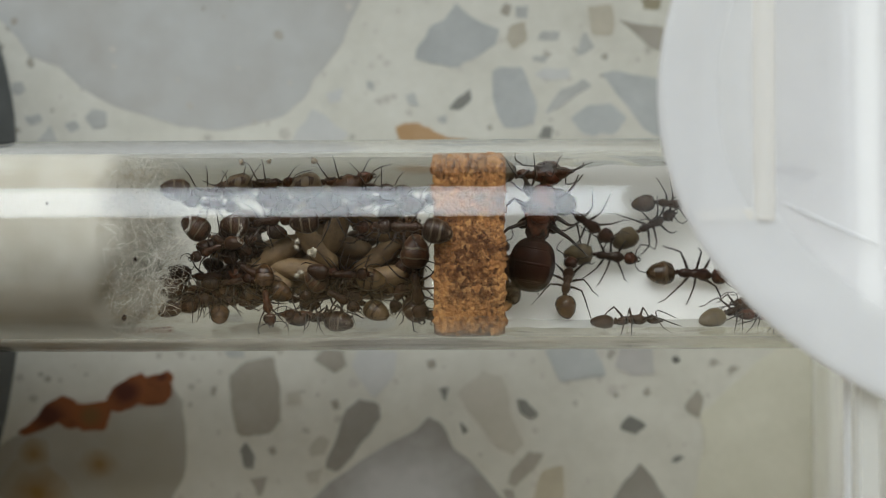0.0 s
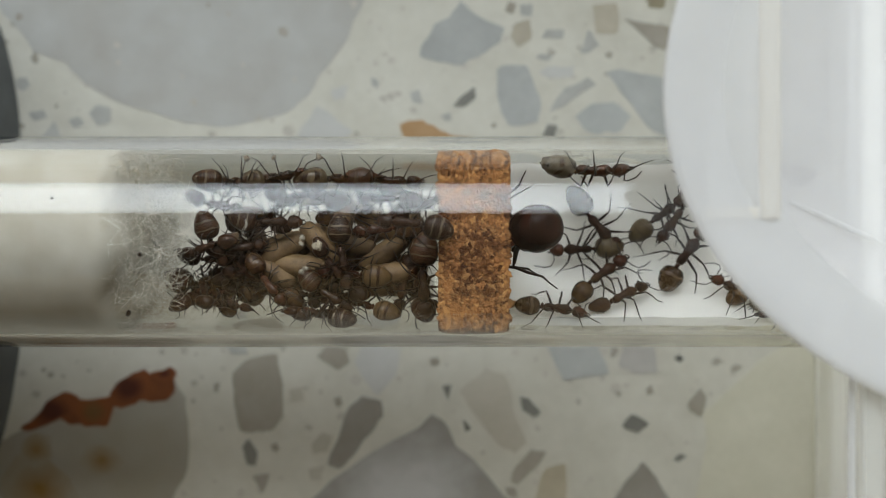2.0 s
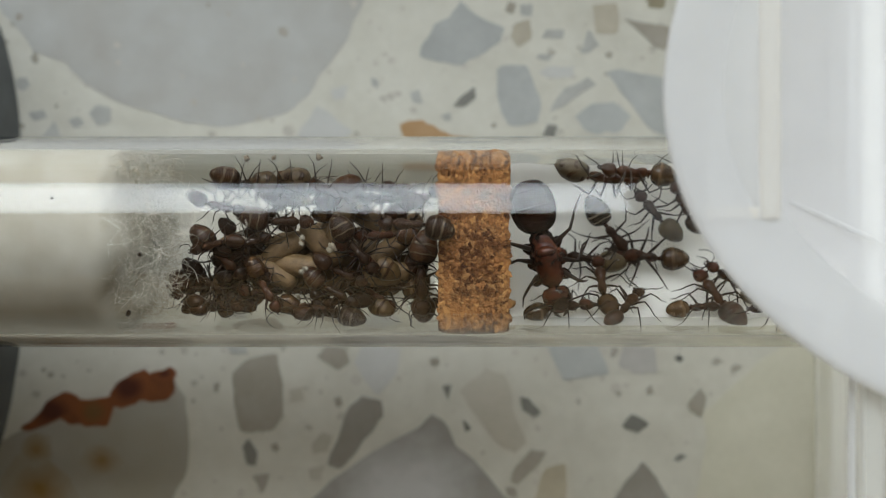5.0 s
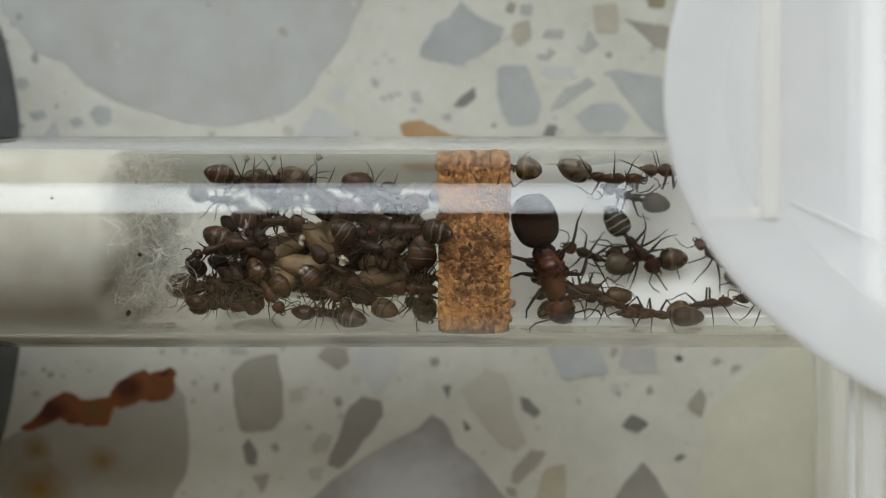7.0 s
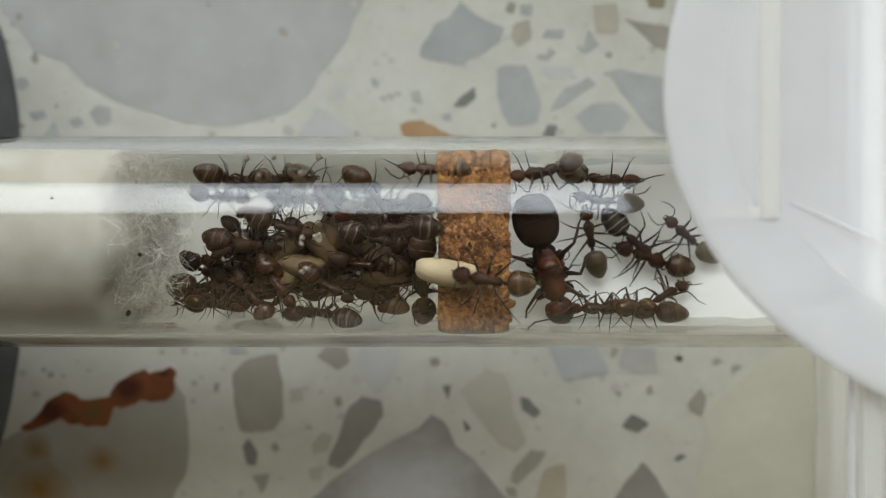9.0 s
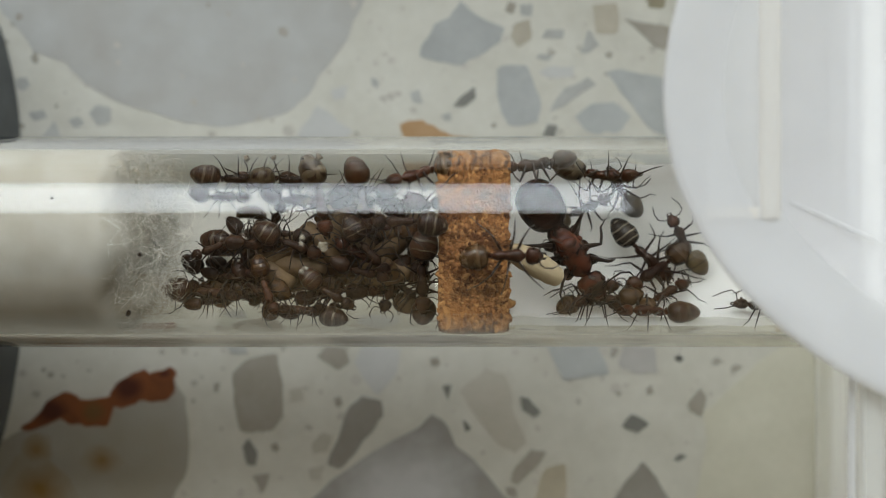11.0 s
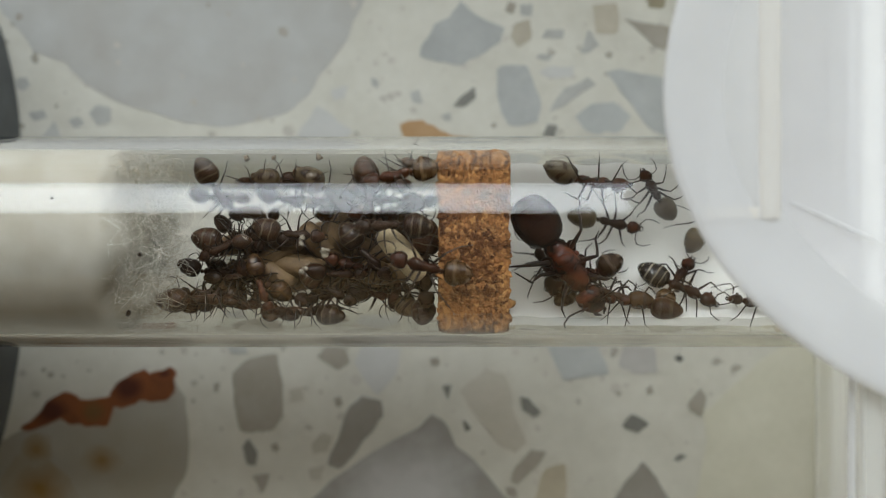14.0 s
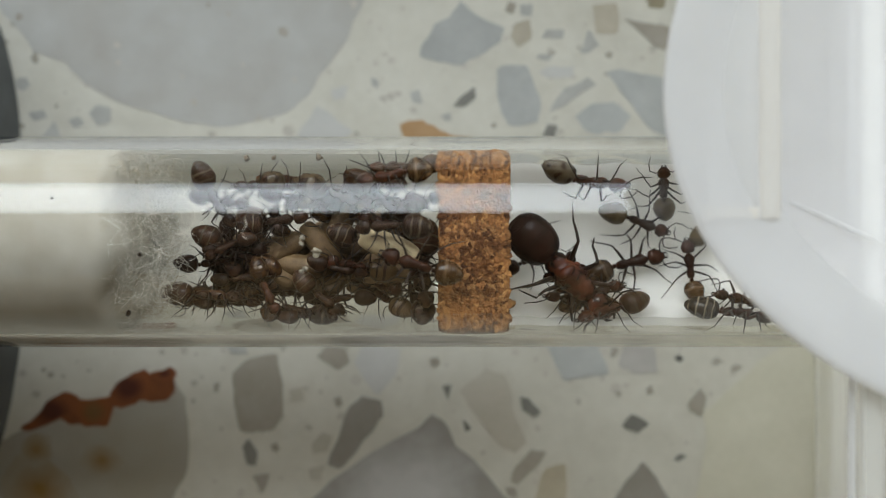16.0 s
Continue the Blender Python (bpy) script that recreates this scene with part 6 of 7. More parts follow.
PATHS.append((sized(ant("heap_ringed", 0.88)), [(0, crawl(-9.81, -5.56, 150, 0.50)), (1, crawl(-8.91, -5.47, 150, 0.50)), (2, crawl(-9.89, -5.60, 160, 0.50)), (4, crawl(-9.13, -5.42, 150, 0.50)), (6.5, crawl(-9.13, -5.51, 150, 0.50)), (8.5, crawl(-9.27, -5.60, 150, 0.50)), (11.5, crawl(-10.65, -5.47, 160, 0.50)), (12.5, crawl(-10.58, -5.60, 165, 0.50)), (13.5, crawl(-10.89, -5.41, 170, 0.50)), (14.5, crawl(-10.78, -5.60, 175, 0.50)), (16, crawl(-11.39, -5.39, 165, 0.50))]))
PATHS.append((sized(ant("heap_amber", 0.84)), [(0, crawl(-6.61, -4.43, 130, 0.70)), (1, crawl(-6.43, -4.43, 130, 0.70)), (2, crawl(-6.34, -4.93, 140, 0.70)), (3, crawl(-6.34, -5.06, 140, 0.70)), (4, crawl(-6.43, -4.21, 130, 0.70)), (6.5, crawl(-6.70, -4.70, 140, 0.70)), (7.5, crawl(-6.07, -4.57, 140, 0.70)), (8.5, crawl(-5.78, -4.45, 145, 0.70)), (11.5, crawl(-4.46, -3.98, 130, 0.70)), (13.5, crawl(-4.46, -4.21, 130, 0.70)), (14.5, crawl(-4.35, -4.32, 125, 0.70)), (16, crawl(-4.91, -4.43, 130, 0.70))]))
PATHS.append((sized(ant("heap_ringed", 0.92)), [(0, crawl(-2.70, -3.72, 110, 0.70)), (1, crawl(-2.34, -4.08, 110, 0.70)), (3, crawl(-2.28, -4.11, 105, 0.70)), (4, crawl(-1.85, -4.06, 100, 0.70)), (6.5, crawl(-1.85, -3.97, 100, 0.70)), (7.5, crawl(-1.67, -4.06, 100, 0.70)), (8.5, crawl(-1.56, -4.22, 95, 0.70)), (16, crawl(-1.64, -4.31, 95, 0.70))]))
PATHS.append((sized(ant("heap_amber", 0.88)), [(0, lie(-7.46, -2.29, 5.65, 170, 0, 0)), (1, lie(-7.59, -2.29, 5.65, 170, 0, 0)), (2, lie(-7.36, -2.49, 5.65, 175, 0, 0)), (3, lie(-6.83, -2.53, 5.65, 176, 0, 0)), (4, lie(-6.54, -1.72, 5.65, 155, 0, 0)), (6.5, lie(-6.10, -0.67, 5.65, 150, 0, 0)), (7.5, lie(-6.32, -0.43, 5.65, 165, 0, 0)), (8.5, lie(-5.96, -1.65, 5.65, 176, 0, 0)), (11.5, lie(-6.36, -0.97, 5.65, 146, 0, 0)), (12.5, lie(-6.26, -1.46, 5.65, 160, 0, 0)), (13.5, lie(-6.92, -2.05, 5.65, 152, 0, 0)), (14.5, lie(-6.83, -1.65, 5.65, 176, 0, 0)), (16, lie(-6.81, -1.85, 5.65, 170, 0, 0))]))
PATHS.append((sized(ant("heap_plain", 0.76)), [(0, lie(-6.29, -3.12, 4.95, -10, 0, 0)), (2, lie(-5.82, -2.83, 4.95, 0, 0, 0)), (4, lie(-4.93, -4.30, 4.95, -40, 0, 0)), (6.5, lie(-6.07, -4.07, 4.95, -30, 0, 0)), (7.5, lie(-5.81, -4.30, 4.95, -40, 0, 0)), (8.5, lie(-5.73, -4.38, 4.95, -40, 0, 0)), (11.5, lie(-6.93, -3.55, 4.95, -4, 0, 0)), (12.5, lie(-6.73, -3.36, 4.95, -10, 0, 0)), (13.5, lie(-6.37, -4.19, 4.95, -20, 0, 0)), (14.5, lie(-4.50, -4.06, 4.95, -4, 0, 0)), (16, lie(-5.27, -3.29, 4.95, -20, 0, 0))]))
PATHS.append((sized(ant("heap_plain", 0.84)), [(0, lie(-4.20, 1.47, 5.89, 180, 0, -6)), (2, lie(-4.76, 1.07, 5.89, 185, 0, -6)), (3, lie(-3.98, 1.25, 5.89, 180, 0, -6)), (4, lie(-4.42, 0.90, 5.89, 180, 0, -6)), (6.5, lie(-4.73, 0.54, 5.89, 190, 0, -6)), (7.5, lie(-4.63, 1.18, 5.89, 182, 0, -6)), (8.5, lie(-4.82, 0.89, 5.89, 190, 0, -6)), (11.5, lie(-4.85, 1.25, 5.89, 180, 0, -6)), (13.5, lie(-3.98, 1.25, 5.89, 180, 0, -6)), (14.5, lie(-4.40, 1.76, 5.89, 172, 0, -6)), (16, lie(-4.39, 1.61, 5.89, 170, 0, -6))]))
PATHS.append((sized(ant("heap_ringed", 0.88)), [(0, lie(-13.43, 1.74, 5.85, 10, 0, -6)), (1, lie(-13.39, 1.55, 5.85, 2, 0, -6)), (2, lie(-13.18, 1.47, 5.85, 0, 0, -6)), (3, lie(-12.32, 1.57, 5.85, 8, 0, -6)), (4, lie(-11.86, 1.34, 5.85, 0, 0, -6)), (6.5, lie(-13.09, 1.78, 5.85, 0, 0, -6)), (7.5, lie(-12.74, 1.25, 5.85, 0, 0, -6)), (8.5, lie(-12.34, 1.20, 5.85, -10, 0, -6)), (11.5, lie(-11.57, -0.41, 5.85, -20, 0, -6)), (12.5, lie(-11.57, -0.19, 5.85, -20, 0, -6)), (13.5, lie(-11.46, 0.20, 5.85, -10, 0, -6)), (14.5, lie(-11.43, 0.81, 5.85, 0, 0, -6)), (16, lie(-12.69, 1.56, 5.85, 10, 0, -6))]))
PATHS.append((sized(ant("heap_dark", 0.76)), [(0, lie(-14.22, 1.34, 5.75, 180, 0, -6)), (2, lie(-14.22, 1.47, 5.75, 180, 0, -6)), (4, lie(-14.11, 1.94, 5.75, 172, 0, -6)), (6.5, lie(-13.34, 1.47, 5.75, 180, 0, -6)), (8.5, lie(-13.34, 1.69, 5.75, 180, 0, -6)), (11.5, lie(-12.47, 0.66, 5.75, 178, 0, -6)), (12.5, lie(-12.44, 1.13, 5.75, 170, 0, -6)), (13.5, lie(-13.25, 0.44, 5.75, 178, 0, -6)), (14.5, lie(-14.13, 0.60, 5.75, 180, 0, -6)), (16, lie(-14.20, 1.50, 5.75, 172, 0, -6))]))
PATHS.append((sized(ant("heap_ringed", 0.88)), [(0, lie(-8.07, 2.36, 6.65, 20, 0, 0)), (1, lie(-7.79, 1.98, 6.65, 10, 0, 0)), (1.5, lie(-7.18, 0.01, 6.65, -35, 0, 0)), (2, lie(-7.67, -1.22, 6.65, -78, 0, 0)), (3, lie(-7.74, -1.88, 6.65, -80, 0, 0)), (4, lie(-7.19, -1.00, 6.65, -70, 0, 0)), (6.5, lie(-5.79, -0.56, 6.65, -24, 0, 0)), (7.5, lie(-5.39, 0.02, 6.65, -20, 0, 0)), (8.5, lie(-4.83, 0.22, 6.65, -6, 0, 0)), (11.5, lie(-5.82, -1.09, 6.65, -56, 0, 0)), (13.5, lie(-6.31, -1.61, 6.65, -60, 0, 0)), (14.5, lie(-5.01, -0.56, 6.65, -24, 0, 0)), (16, lie(-5.63, -0.03, 6.65, -10, 0, 0))]))
PATHS.append((sized(ant("heap_dark", 0.8)), [(0, lie(-7.37, -2.23, 6.92, 0, 0, 0)), (2, lie(-8.39, -1.94, 6.92, -50, 0, 0)), (4, lie(-7.44, -2.56, 6.92, -24, 0, 0)), (6.5, lie(-8.05, -2.13, 6.92, -30, 0, 0)), (7.5, lie(-8.07, -2.03, 6.92, -36, 0, 0)), (8.5, lie(-6.16, -1.71, 6.92, -4, 0, 0)), (11.5, lie(-6.13, -2.46, 6.92, -14, 0, 0)), (13.5, lie(-7.97, -2.66, 6.92, 0, 0, 0)), (14.5, lie(-7.80, -2.23, 6.92, 0, 0, 0)), (16, lie(-7.83, -2.12, 6.92, -10, 0, 0))]))
PATHS.append((sized(ant("heap_dark", 0.8)), [(0, lie(-1.75, -4.67, 4.52, -40, 0, 6)), (2, lie(-2.01, -4.26, 4.52, -30, 0, 6)), (4, lie(-1.98, -4.49, 4.52, -50, 0, 6)), (6.5, lie(-1.78, -3.05, 4.52, 10, 0, 6)), (8.5, lie(-2.36, -2.89, 4.52, 16, 0, 6)), (11.5, lie(-2.96, -3.84, 4.52, -50, 0, 6)), (16, lie(-2.29, -4.08, 4.52, -76, 0, 6))]))
PATHS.append((sized(ant("heap_ringed", 1.04)), [(0, lie(-1.70, -3.17, 6.72, -82, 0, 0)), (2, lie(-1.50, -3.19, 6.72, -86, 0, 0)), (4, lie(-1.59, -3.03, 6.72, -88, 0, 0)), (6.5, lie(-1.62, -3.19, 6.72, -84, 0, 0)), (7.5, lie(-1.22, -3.59, 6.72, -80, 0, 0)), (8.5, lie(-1.62, -2.84, 6.72, -84, 0, 0)), (11.5, lie(-1.59, -2.77, 6.72, -88, 0, 0)), (12.5, lie(-1.71, -2.55, 6.72, -86, 0, 0)), (14.5, lie(-1.29, -2.33, 6.72, -88, 0, 0)), (16, lie(-1.38, -2.33, 6.72, -88, 0, 0))]))
PATHS.append((sized(ant("heap_dark", 0.8)), [(0, lie(-1.65, -1.25, 5.32, 92, 0, 0)), (4, lie(-1.41, -1.47, 5.32, 90, 0, 0)), (8.5, lie(-1.52, -1.25, 5.32, 88, 0, 0)), (12.5, lie(-1.47, -1.03, 5.32, 92, 0, 0)), (16, lie(-1.49, -1.25, 5.32, 90, 0, 0))]))
PATHS.append((sized(ant("heap_plain", 0.8)), [(0, crawl(-4.73, 0.93, 30, 1.30)), (4, crawl(-4.48, 1.66, 40, 1.30)), (8.5, crawl(-4.63, 0.75, 24, 1.30)), (12.5, crawl(-3.83, 0.48, 30, 1.30)), (16, crawl(-3.95, 0.21, 36, 1.30))]))
PATHS.append((sized(ant("heap_dark", 0.8)), [(0, crawl(-11.86, -4.19, 170, 1.10)), (4, crawl(-11.44, -3.94, 176, 1.10)), (8.5, crawl(-11.85, -3.68, 168, 1.10)), (12.5, crawl(-12.78, -4.39, 176, 1.10)), (16, crawl(-11.88, -4.03, 172, 1.10))]))
PATHS.append((sized(ant("heap_dark", 0.8)), [(0, crawl(-13.10, 2.92, 60, 1.10)), (4, crawl(-14.17, 1.84, 50, 1.10)), (8.5, crawl(-13.10, 3.14, 60, 1.10)), (12.5, crawl(-13.84, 0.82, 70, 1.10)), (16, crawl(-14.11, 1.19, 64, 1.10))]))
PATHS.append((sized(ant("heap_plain", 0.784)), [(0, lie(-18.51, -3.89, 4.33, 195, -4.26, 3.48)), (2.2, lie(-19.24, -4.12, 4.33, 207, -4.26, 3.48)), (4.1, lie(-19.44, -3.77, 4.33, 202, -4.26, 3.48)), (6.4, lie(-18.91, -3.77, 4.33, 191, -4.26, 3.48)), (9, lie(-19.13, -4.15, 4.33, 202, -4.26, 3.48)), (11.4, lie(-19.23, -3.94, 4.33, 198, -4.26, 3.48)), (13.6, lie(-18.55, -4.27, 4.33, 216, -4.26, 3.48)), (16, lie(-18.55, -4.05, 4.33, 210, -4.26, 3.48))]))
PATHS.append((sized(ant("heap_plain", 0.784)), [(0, lie(-13.31, -4.29, 6.33, -80, 4.44, -7.17)), (2.2, lie(-13.47, -3.35, 6.33, -51, 4.44, -7.17)), (4.1, lie(-13.66, -3.58, 6.33, -60, 4.44, -7.17)), (6.4, lie(-13.62, -3.97, 6.33, -57, 4.44, -7.17)), (9, lie(-12.72, -3.46, 6.33, -54, 4.44, -7.17)), (11.4, lie(-13.78, -3.83, 6.33, -70, 4.44, -7.17)), (13.6, lie(-14.00, -3.73, 6.33, -70, 4.44, -7.17)), (16, lie(-13.58, -3.91, 6.33, -65, 4.44, -7.17))]))
PATHS.append((sized(ant("heap_ringed", 0.784)), [(0, lie(-7.88, -4.06, 6.33, -31, 5.48, -8.51)), (2.2, lie(-8.75, -4.28, 6.33, -32, 5.48, -8.51)), (4.1, lie(-8.12, -3.94, 6.33, -26, 5.48, -8.51)), (6.4, lie(-8.70, -4.15, 6.33, -37, 5.48, -8.51)), (9, lie(-8.65, -3.63, 6.33, -30, 5.48, -8.51)), (11.4, lie(-8.62, -4.19, 6.33, -31, 5.48, -8.51)), (13.6, lie(-8.46, -3.92, 6.33, -26, 5.48, -8.51)), (16, lie(-9.24, -4.50, 6.33, -36, 5.48, -8.51))]))
PATHS.append((sized(ant("heap_dark", 0.736)), [(0, lie(-17.26, -0.27, 6.37, -157, -4.06, 2.17)), (2.2, lie(-18.11, -0.38, 6.37, -159, -4.06, 2.17)), (4.1, lie(-17.55, -0.19, 6.37, -165, -4.06, 2.17)), (6.4, lie(-17.56, -0.39, 6.37, -162, -4.06, 2.17)), (9, lie(-16.85, -0.79, 6.37, -155, -4.06, 2.17)), (11.4, lie(-17.58, -0.44, 6.37, -158, -4.06, 2.17)), (13.6, lie(-17.08, -0.52, 6.37, -155, -4.06, 2.17)), (16, lie(-16.56, -0.38, 6.37, -152, -4.06, 2.17))]))
PATHS.append((sized(ant("heap_dark", 0.784)), [(0, lie(-16.13, 0.01, 5.73, 13, -4.86, -7.71)), (2.2, lie(-15.68, -0.60, 5.73, 11, -4.86, -7.71)), (4.1, lie(-15.18, -0.21, 5.73, 22, -4.86, -7.71)), (6.4, lie(-15.43, -0.39, 5.73, 14, -4.86, -7.71)), (9, lie(-15.71, 0.13, 5.73, 23, -4.86, -7.71)), (11.4, lie(-15.96, -0.03, 5.73, 27, -4.86, -7.71)), (13.6, lie(-16.06, -0.05, 5.73, 29, -4.86, -7.71)), (16, lie(-16.01, -0.27, 5.73, 20, -4.86, -7.71))]))
PATHS.append((sized(ant("heap_dark", 0.84)), [(0, lie(-8.59, -3.95, 5.49, 183, -4.67, 5.72)), (2.2, lie(-8.26, -4.47, 5.49, 195, -4.67, 5.72)), (4.1, lie(-7.99, -4.81, 5.49, 192, -4.67, 5.72)), (6.4, lie(-8.28, -4.41, 5.49, 185, -4.67, 5.72)), (9, lie(-7.83, -3.63, 5.49, 175, -4.67, 5.72)), (11.4, lie(-8.56, -4.11, 5.49, 190, -4.67, 5.72)), (13.6, lie(-8.49, -4.20, 5.49, 190, -4.67, 5.72)), (16, lie(-7.85, -4.51, 5.49, 189, -4.67, 5.72))]))
PATHS.append((sized(ant("heap_dark", 0.84)), [(0, lie(-2.12, -0.28, 4.49, 75, -5.84, -6.32)), (2.2, lie(-1.92, -0.64, 4.49, 77, -5.84, -6.32)), (4.1, lie(-2.48, -0.40, 4.49, 101, -5.84, -6.32)), (6.4, lie(-1.81, -0.63, 4.49, 75, -5.84, -6.32)), (9, lie(-1.88, -0.41, 4.49, 80, -5.84, -6.32)), (11.4, lie(-1.41, -0.79, 4.49, 74, -5.84, -6.32)), (13.6, lie(-1.80, -0.20, 4.49, 80, -5.84, -6.32)), (16, lie(-1.53, -0.46, 4.49, 79, -5.84, -6.32))]))
PATHS.append((sized(ant("heap_dark", 0.84)), [(0, lie(-2.99, -3.34, 4.69, -104, 2.17, 0.943)), (2.2, lie(-3.08, -3.46, 4.69, -99, 2.17, 0.943)), (4.1, lie(-2.46, -3.52, 4.69, -80, 2.17, 0.943)), (6.4, lie(-2.24, -3.33, 4.69, -86, 2.17, 0.943)), (9, lie(-3.57, -2.98, 4.69, -110, 2.17, 0.943)), (11.4, lie(-3.99, -3.60, 4.69, -108, 2.17, 0.943)), (13.6, lie(-3.56, -3.28, 4.69, -101, 2.17, 0.943)), (16, lie(-3.47, -3.29, 4.69, -100, 2.17, 0.943))]))
PATHS.append((sized(ant("heap_dark", 0.784)), [(0, lie(-15.12, -0.13, 4.53, -30, -0.19, -8.64)), (2.2, lie(-15.37, 0.11, 4.53, -43, -0.19, -8.64)), (4.1, lie(-15.59, 0.05, 4.53, -31, -0.19, -8.64)), (6.4, lie(-15.41, 0.21, 4.53, -31, -0.19, -8.64)), (9, lie(-15.14, 0.53, 4.53, -22, -0.19, -8.64)), (11.4, lie(-15.01, 0.06, 4.53, -35, -0.19, -8.64)), (13.6, lie(-15.78, 0.32, 4.53, -31, -0.19, -8.64)), (16, lie(-16.06, -0.58, 4.53, -51, -0.19, -8.64))]))
PATHS.append((sized(ant("heap_dark", 0.84)), [(0, lie(-2.01, 3.07, 4.49, 24, 4.43, 3.67)), (2.2, lie(-1.63, 2.88, 4.49, 27, 4.43, 3.67)), (4.1, lie(-1.81, 3.24, 4.49, 32, 4.43, 3.67)), (6.4, lie(-2.20, 3.25, 4.49, 26, 4.43, 3.67)), (9, lie(-1.68, 2.52, 4.49, 9, 4.43, 3.67)), (11.4, lie(-2.07, 2.85, 4.49, 13, 4.43, 3.67)), (13.6, lie(-2.46, 2.72, 4.49, 21, 4.43, 3.67)), (16, lie(-2.07, 2.92, 4.49, 26, 4.43, 3.67))]))
PATHS.append((sized(ant("heap_plain", 0.736)), [(0, lie(-7.64, 2.86, 4.37, 17, 1.9, 3.97)), (2.2, lie(-7.34, 2.33, 4.37, 15, 1.9, 3.97)), (4.1, lie(-7.66, 2.35, 4.37, 6, 1.9, 3.97)), (6.4, lie(-7.44, 2.55, 4.37, 13, 1.9, 3.97)), (9, lie(-7.15, 2.93, 4.37, 9, 1.9, 3.97)), (11.4, lie(-7.42, 2.01, 4.37, 8, 1.9, 3.97)), (13.6, lie(-7.33, 2.64, 4.37, 15, 1.9, 3.97)), (16, lie(-7.64, 2.48, 4.37, 9, 1.9, 3.97))]))
PATHS.append((sized(ant("heap_dark", 0.84)), [(0, crawl(-16.11, -2.03, -10, 1.50)), (2.2, crawl(-15.51, -1.27, 6, 1.50)), (4.1, crawl(-15.79, -2.06, -14, 1.50)), (6.4, crawl(-15.93, -2.09, -10, 1.50)), (9, crawl(-16.45, -2.32, -15, 1.50)), (11.4, crawl(-16.10, -1.89, 1, 1.50)), (13.6, crawl(-16.19, -2.55, -17, 1.50)), (16, crawl(-16.00, -2.40, -11, 1.50))]))
PATHS.append((sized(ant("heap_plain", 0.784)), [(0, crawl(-15.48, -1.47, 81, 1.30)), (2.2, crawl(-14.90, -1.46, 84, 1.30)), (4.1, crawl(-15.18, -1.11, 74, 1.30)), (6.4, crawl(-15.85, -1.06, 95, 1.30)), (9, crawl(-14.76, -1.01, 75, 1.30)), (11.4, crawl(-15.87, -1.25, 85, 1.30)), (13.6, crawl(-15.31, -0.99, 79, 1.30)), (16, crawl(-14.98, -1.16, 78, 1.30))]))
PATHS.append((sized(ant("heap_ringed", 0.86)), [(0, lie(-2.25, 1.23, 11.76, 178, 0, 0)), (1, lie(-2.08, 1.14, 11.76, 178, 0, 0)), (2, lie(-2.49, 1.32, 11.76, 176, 0, 0)), (3, lie(-2.49, 1.11, 11.76, 176, 0, 0)), (4, lie(-2.33, 1.23, 11.76, 178, 0, 0)), (6.5, lie(-2.57, 1.14, 11.76, 178, 0, 0)), (7.5, lie(-2.57, 0.72, 11.76, 182, 0, 0)), (8.1, lie(-3.30, 0.96, 11.76, 184, 0, 0)), (9, lie(-3.38, 0.95, 11.76, 186, 0, 0)), (11.5, lie(-2.90, 1.46, 11.76, 180, 0, 0)), (12.2, lie(-3.88, 1.28, 11.76, 184, 0, 0)), (16, lie(-4.04, 1.12, 11.76, 184, 0, 0))]))
PATHS.append((sized(ant("heap_dark", 0.736)), [(0, crawl(-17.88, -4.44, 29, 1.10)), (2.2, crawl(-17.90, -3.96, 41, 1.10)), (4.1, crawl(-17.21, -5.00, 12, 1.10)), (6.4, crawl(-17.16, -4.90, 15, 1.10)), (9, crawl(-17.53, -4.74, 17, 1.10)), (11.4, crawl(-17.86, -4.54, 24, 1.10)), (13.6, crawl(-17.96, -4.76, 33, 1.10)), (16, crawl(-17.90, -4.10, 30, 1.10))]))
PATHS.append((sized(ant("heap_dark", 0.784)), [(0, crawl(-16.67, -4.28, -6, 1.30)), (2.2, crawl(-16.62, -4.89, -27, 1.30)), (4.1, crawl(-17.32, -5.33, -33, 1.30)), (6.4, crawl(-17.29, -4.85, -27, 1.30)), (9, crawl(-17.33, -4.77, -24, 1.30)), (11.4, crawl(-16.75, -3.98, -8, 1.30)), (13.6, crawl(-16.88, -4.63, -24, 1.30)), (16, crawl(-17.13, -4.31, -22, 1.30))]))
PATHS.append((sized(ant("amber", 1.0)), [(0, perch(-5.89, -3.26, 176, 4.00)), (6.5, perch(-2.86, -3.64, 174, 4.50)), (7, perch(-1.40, -3.61, 176, 7.00)), (7.5, perch(-0.44, -3.49, 168, 10.00)), (8, perch(1.84, -2.43, 172, 12.60)), (8.5, perch(3.45, -2.65, 172, 12.60)), (9, perch(3.30, -2.68, 170, 12.60)), (9.2, perch(3.30, -2.68, 170, 12.60)), (10.2, perch(4.33, 0.03, 113, 12.30)), (10.75, perch(4.50, -0.58, 43, 12.10)), (11.3, perch(4.67, -1.19, -27, 12.40)), (11.5, perch(4.79, -1.15, -27, 12.30)), (12, perch(3.93, -0.09, -30, 12.40)), (12.25, perch(3.12, 0.73, -65, 12.50)), (12.5, perch(2.30, 1.55, -101, 12.60)), (12.8, perch(0.30, -1.02, -139, 12.60)), (13, perch(-0.97, -2.29, -142, 12.10)), (13.5, perch(-0.63, -1.96, -169, 12.10)), (14, perch(-1.22, -1.77, -195, 12.40)), (14.5, perch(-1.59, -1.59, -202, 12.20)), (15, perch(-1.72, -1.39, -206, 12.20)), (16, perch(-1.84, -1.66, -198, 12.20))]))
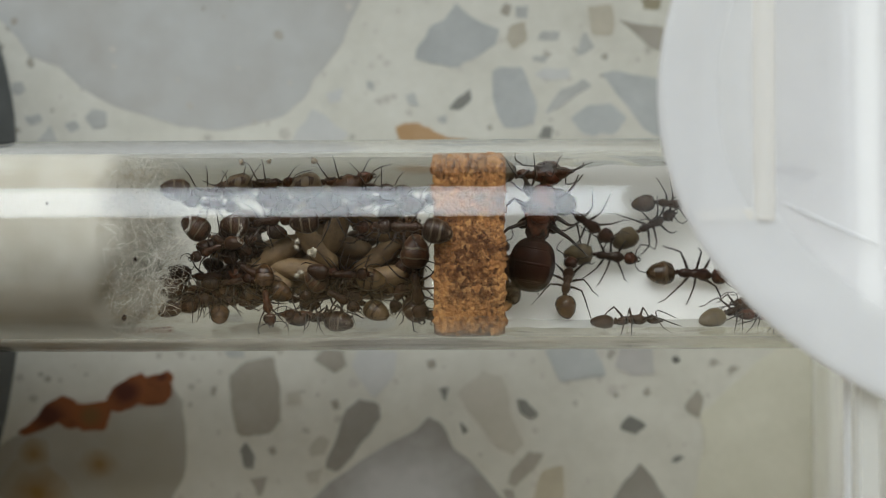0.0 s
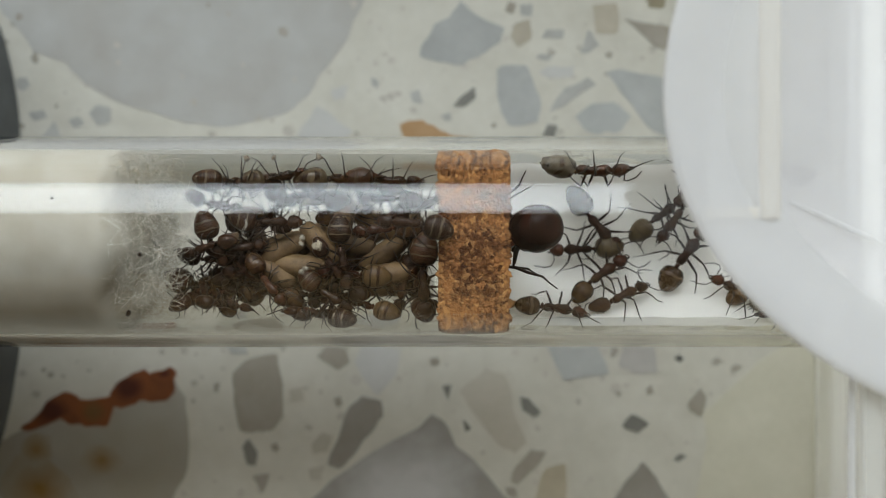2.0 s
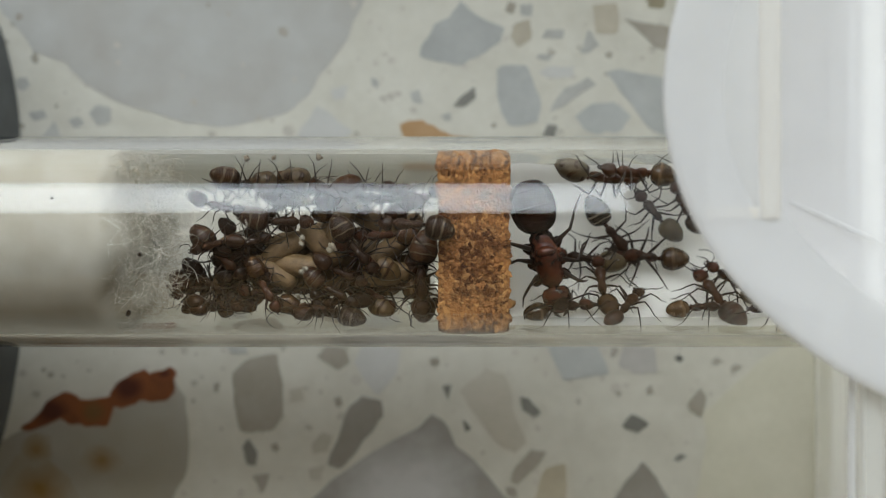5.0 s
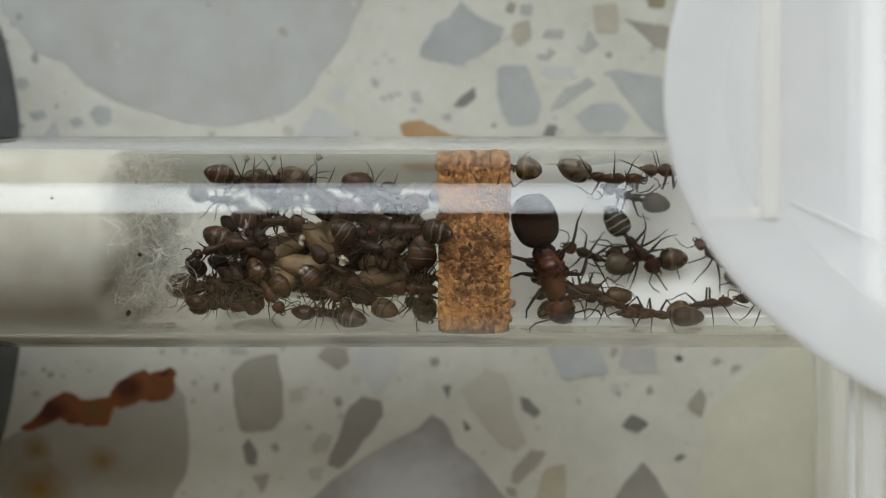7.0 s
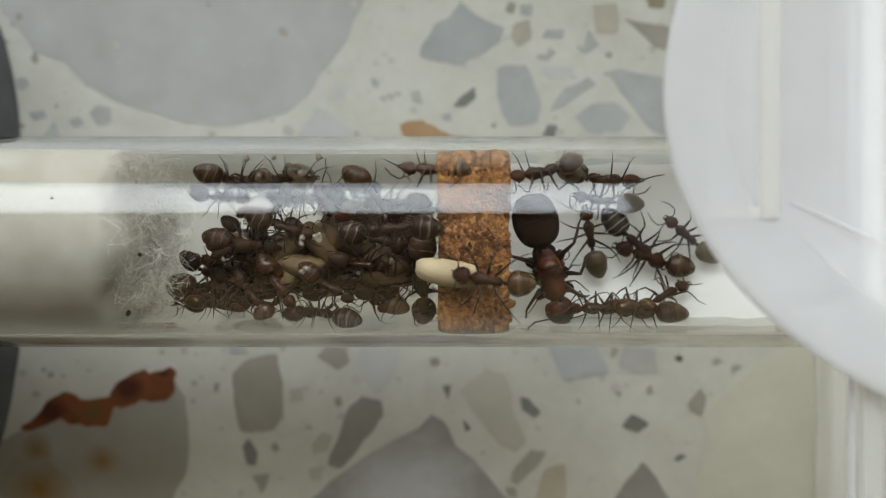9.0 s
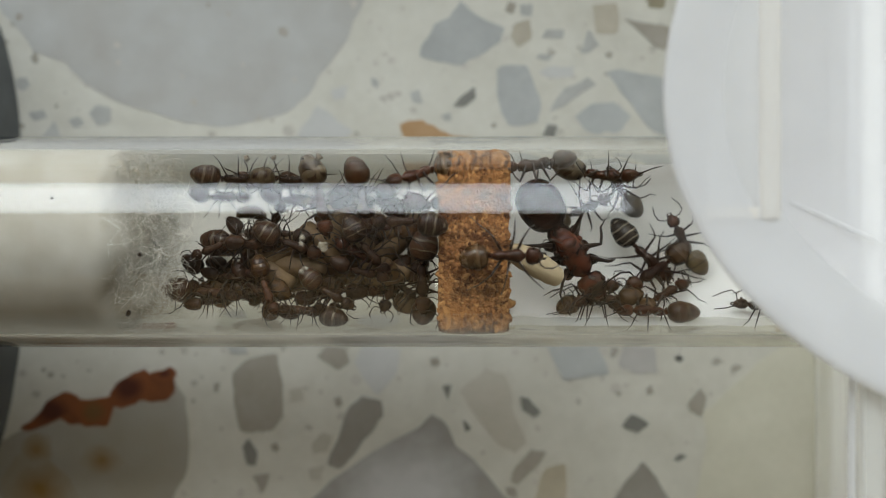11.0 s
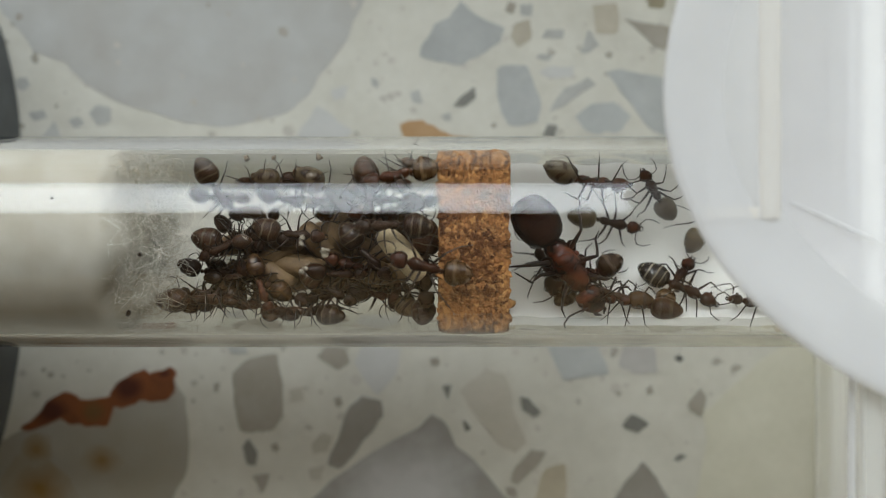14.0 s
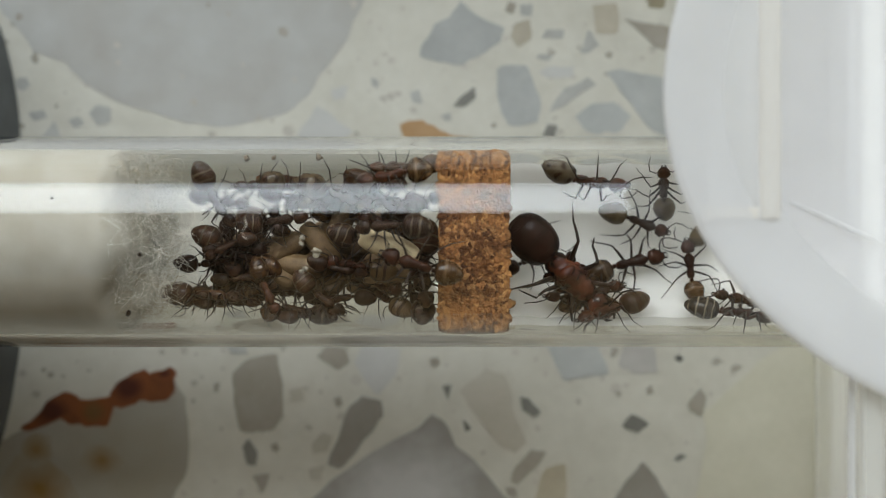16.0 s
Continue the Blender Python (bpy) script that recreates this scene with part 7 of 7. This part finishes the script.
PATHS.append((queen, [(0, lie(7.93, 2.59, 4.00, 80, 0)), (0.5, lie(8.02, 2.72, 4.00, 80, 0)), (0.8, lie(8.09, 2.36, 4.00, 79, 0)), (1.1, lie(7.86, 1.91, 4.00, 78, 0)), (1.3, lie(8.31, 1.70, 4.00, 76, 0)), (1.5, lie(8.16, 1.42, 4.00, 75, 0)), (1.7, lie(8.08, 1.59, 3.37, 80, -15)), (1.8, lie(7.89, 2.02, 3.76, 110, -35)), (1.9, lie(7.45, 0.76, 4.26, 150, -55)), (2, lie(6.81, 0.95, 4.72, 190, -60)), (2.1, lie(6.36, 0.89, 4.76, 218, -55)), (2.2, lie(6.20, 0.25, 4.44, 243, -45)), (2.3, lie(6.27, -0.25, 4.15, 252, -38)), (2.4, lie(6.44, -0.80, 3.97, 260, -30)), (2.6, lie(6.98, -0.99, 3.97, 272, -15)), (2.8, lie(7.61, -0.34, 3.84, 278, -5)), (3, perch(7.59, -0.31, -82, 4.00)), (3.5, perch(7.84, -0.70, -78, 4.00)), (4, perch(7.93, -0.96, -75, 4.00)), (6.5, perch(8.26, -2.12, -75, 4.00)), (7.5, perch(8.32, -2.56, -73, 4.00)), (8.2, perch(8.36, -2.43, -73, 4.00)), (9, perch(8.26, -2.43, -75, 4.00)), (11.5, perch(10.06, -0.49, -55, 4.00)), (12, perch(9.82, -0.68, -58, 4.00)), (12.5, perch(9.24, -1.66, -68, 4.00)), (13, perch(9.11, -1.55, -68, 4.00)), (13.5, perch(9.31, -1.73, -62, 4.00)), (14, perch(9.67, -1.87, -55, 4.00)), (14.5, perch(10.11, -2.18, -51, 4.00)), (15.5, perch(10.27, -2.49, -46, 4.00)), (16, perch(9.89, -2.82, -46, 4.00))]))
PATHS.append((cocoon, [(0, perch(-4.30, -1.87, -20, 2.20)), (6.5, perch(-3.84, -2.78, -10, 2.20)), (7, perch(-3.58, -3.22, -5, 3.00)), (7.5, perch(-2.65, -3.73, 0, 4.00)), (8, perch(-1.11, -2.97, 5, 12.10)), (8.5, perch(-0.25, -2.22, -4, 12.40)), (9, perch(0.33, -2.22, -8, 12.40)), (9.2, perch(0.33, -2.22, -8, 12.40)), (9.7, perch(1.1, -0.3, -40, 12.40)), (10.2, perch(3.1, 2.7, -76, 12.30)), (10.75, perch(6.2, 1.2, -152, 12.00)), (11.3, perch(7.0, -3.6, 114, 7.80)), (11.5, perch(6.8, -3.55, 118, 7.80)), (12, perch(5.86, -2.95, 104, 10.60)), (12.5, perch(1.97, -1.85, 82, 12.50)), (12.8, perch(-0.16, -2.96, 120, 12.50)), (13, perch(-2.58, -3.62, 160, 11.00)), (13.5, perch(-3.16, -2.08, 162, 11.00)), (14, perch(-3.00, -0.83, 132, 11.00)), (14.5, perch(-3.25, -0.08, 136, 11.00)), (15, perch(-3.50, 0.13, 138, 11.00)), (15.5, perch(-4.33, 0.17, 144, 11.00)), (16, perch(-3.91, -0.33, 160, 11.00))]))
PATHS.insert(len(PATHS) - 3, (flake, [(0, lie(-9.43, -0.50, 9.2, 0, 8)), (4, lie(-9.00, -0.16, 9.2, 20, 8)), (6.5, lie(-7.48, -1.18, 9.2, 60, 8)), (7.5, lie(-7.48, -1.43, 9.2, 70, 8)), (8.5, lie(-9.26, 0.14, 9.2, 110, 8)), (9, lie(-9.43, 0.35, 9.2, 120, 8)), (11.5, lie(-8.92, -0.50, 9.2, 100, 8)), (13.5, lie(-8.83, -0.75, 9.2, 90, 8)), (16, lie(-9.51, -0.75, 9.2, 80, 8))]))
WALKERS = 15


def gait(thing, rows, seed, step=0.2):
    """Swings the legs and feelers of a walking ant: the faster it goes, the wider."""
    rng = random.Random(seed)
    keys = [(t, m.translation.copy()) for t, m in rows]

    def speed(t):
        for (t0, a), (t1, b) in zip(keys, keys[1:]):
            if t0 <= t <= t1:
                return (b - a).length / max(t1 - t0, 0.05) / MM
        return 0.0

    count = round(16 / step) + 1
    for i, leg in enumerate(o for o in thing.children if o.name.startswith("leg")):
        sign = 1 if i % 2 == 0 else -1
        walk(leg, [(step * k, pose(0, 0, 0, 0, 0, sign * (-1 if k % 2 else 1) * min(9.0, 1.2 + 1.6 * speed(step * k)) + rng.uniform(-1.5, 1.5))) for k in range(count)])
    for o in thing.children:
        if o.name.startswith("antenna"):
            walk(o, [(0.4 * k, pose(0, 0, 0, rng.uniform(-5, 5), 0, rng.uniform(-5, 5))) for k in range(41)])


def motions():
    for thing, rows in PATHS:
        walk(thing, rows)
    for i, (thing, rows) in enumerate(p for p in PATHS[:-1] if p[0] is not flake):
        gait(thing, rows, i, 0.2 if i < WALKERS or thing is queen else 0.4)


motions()
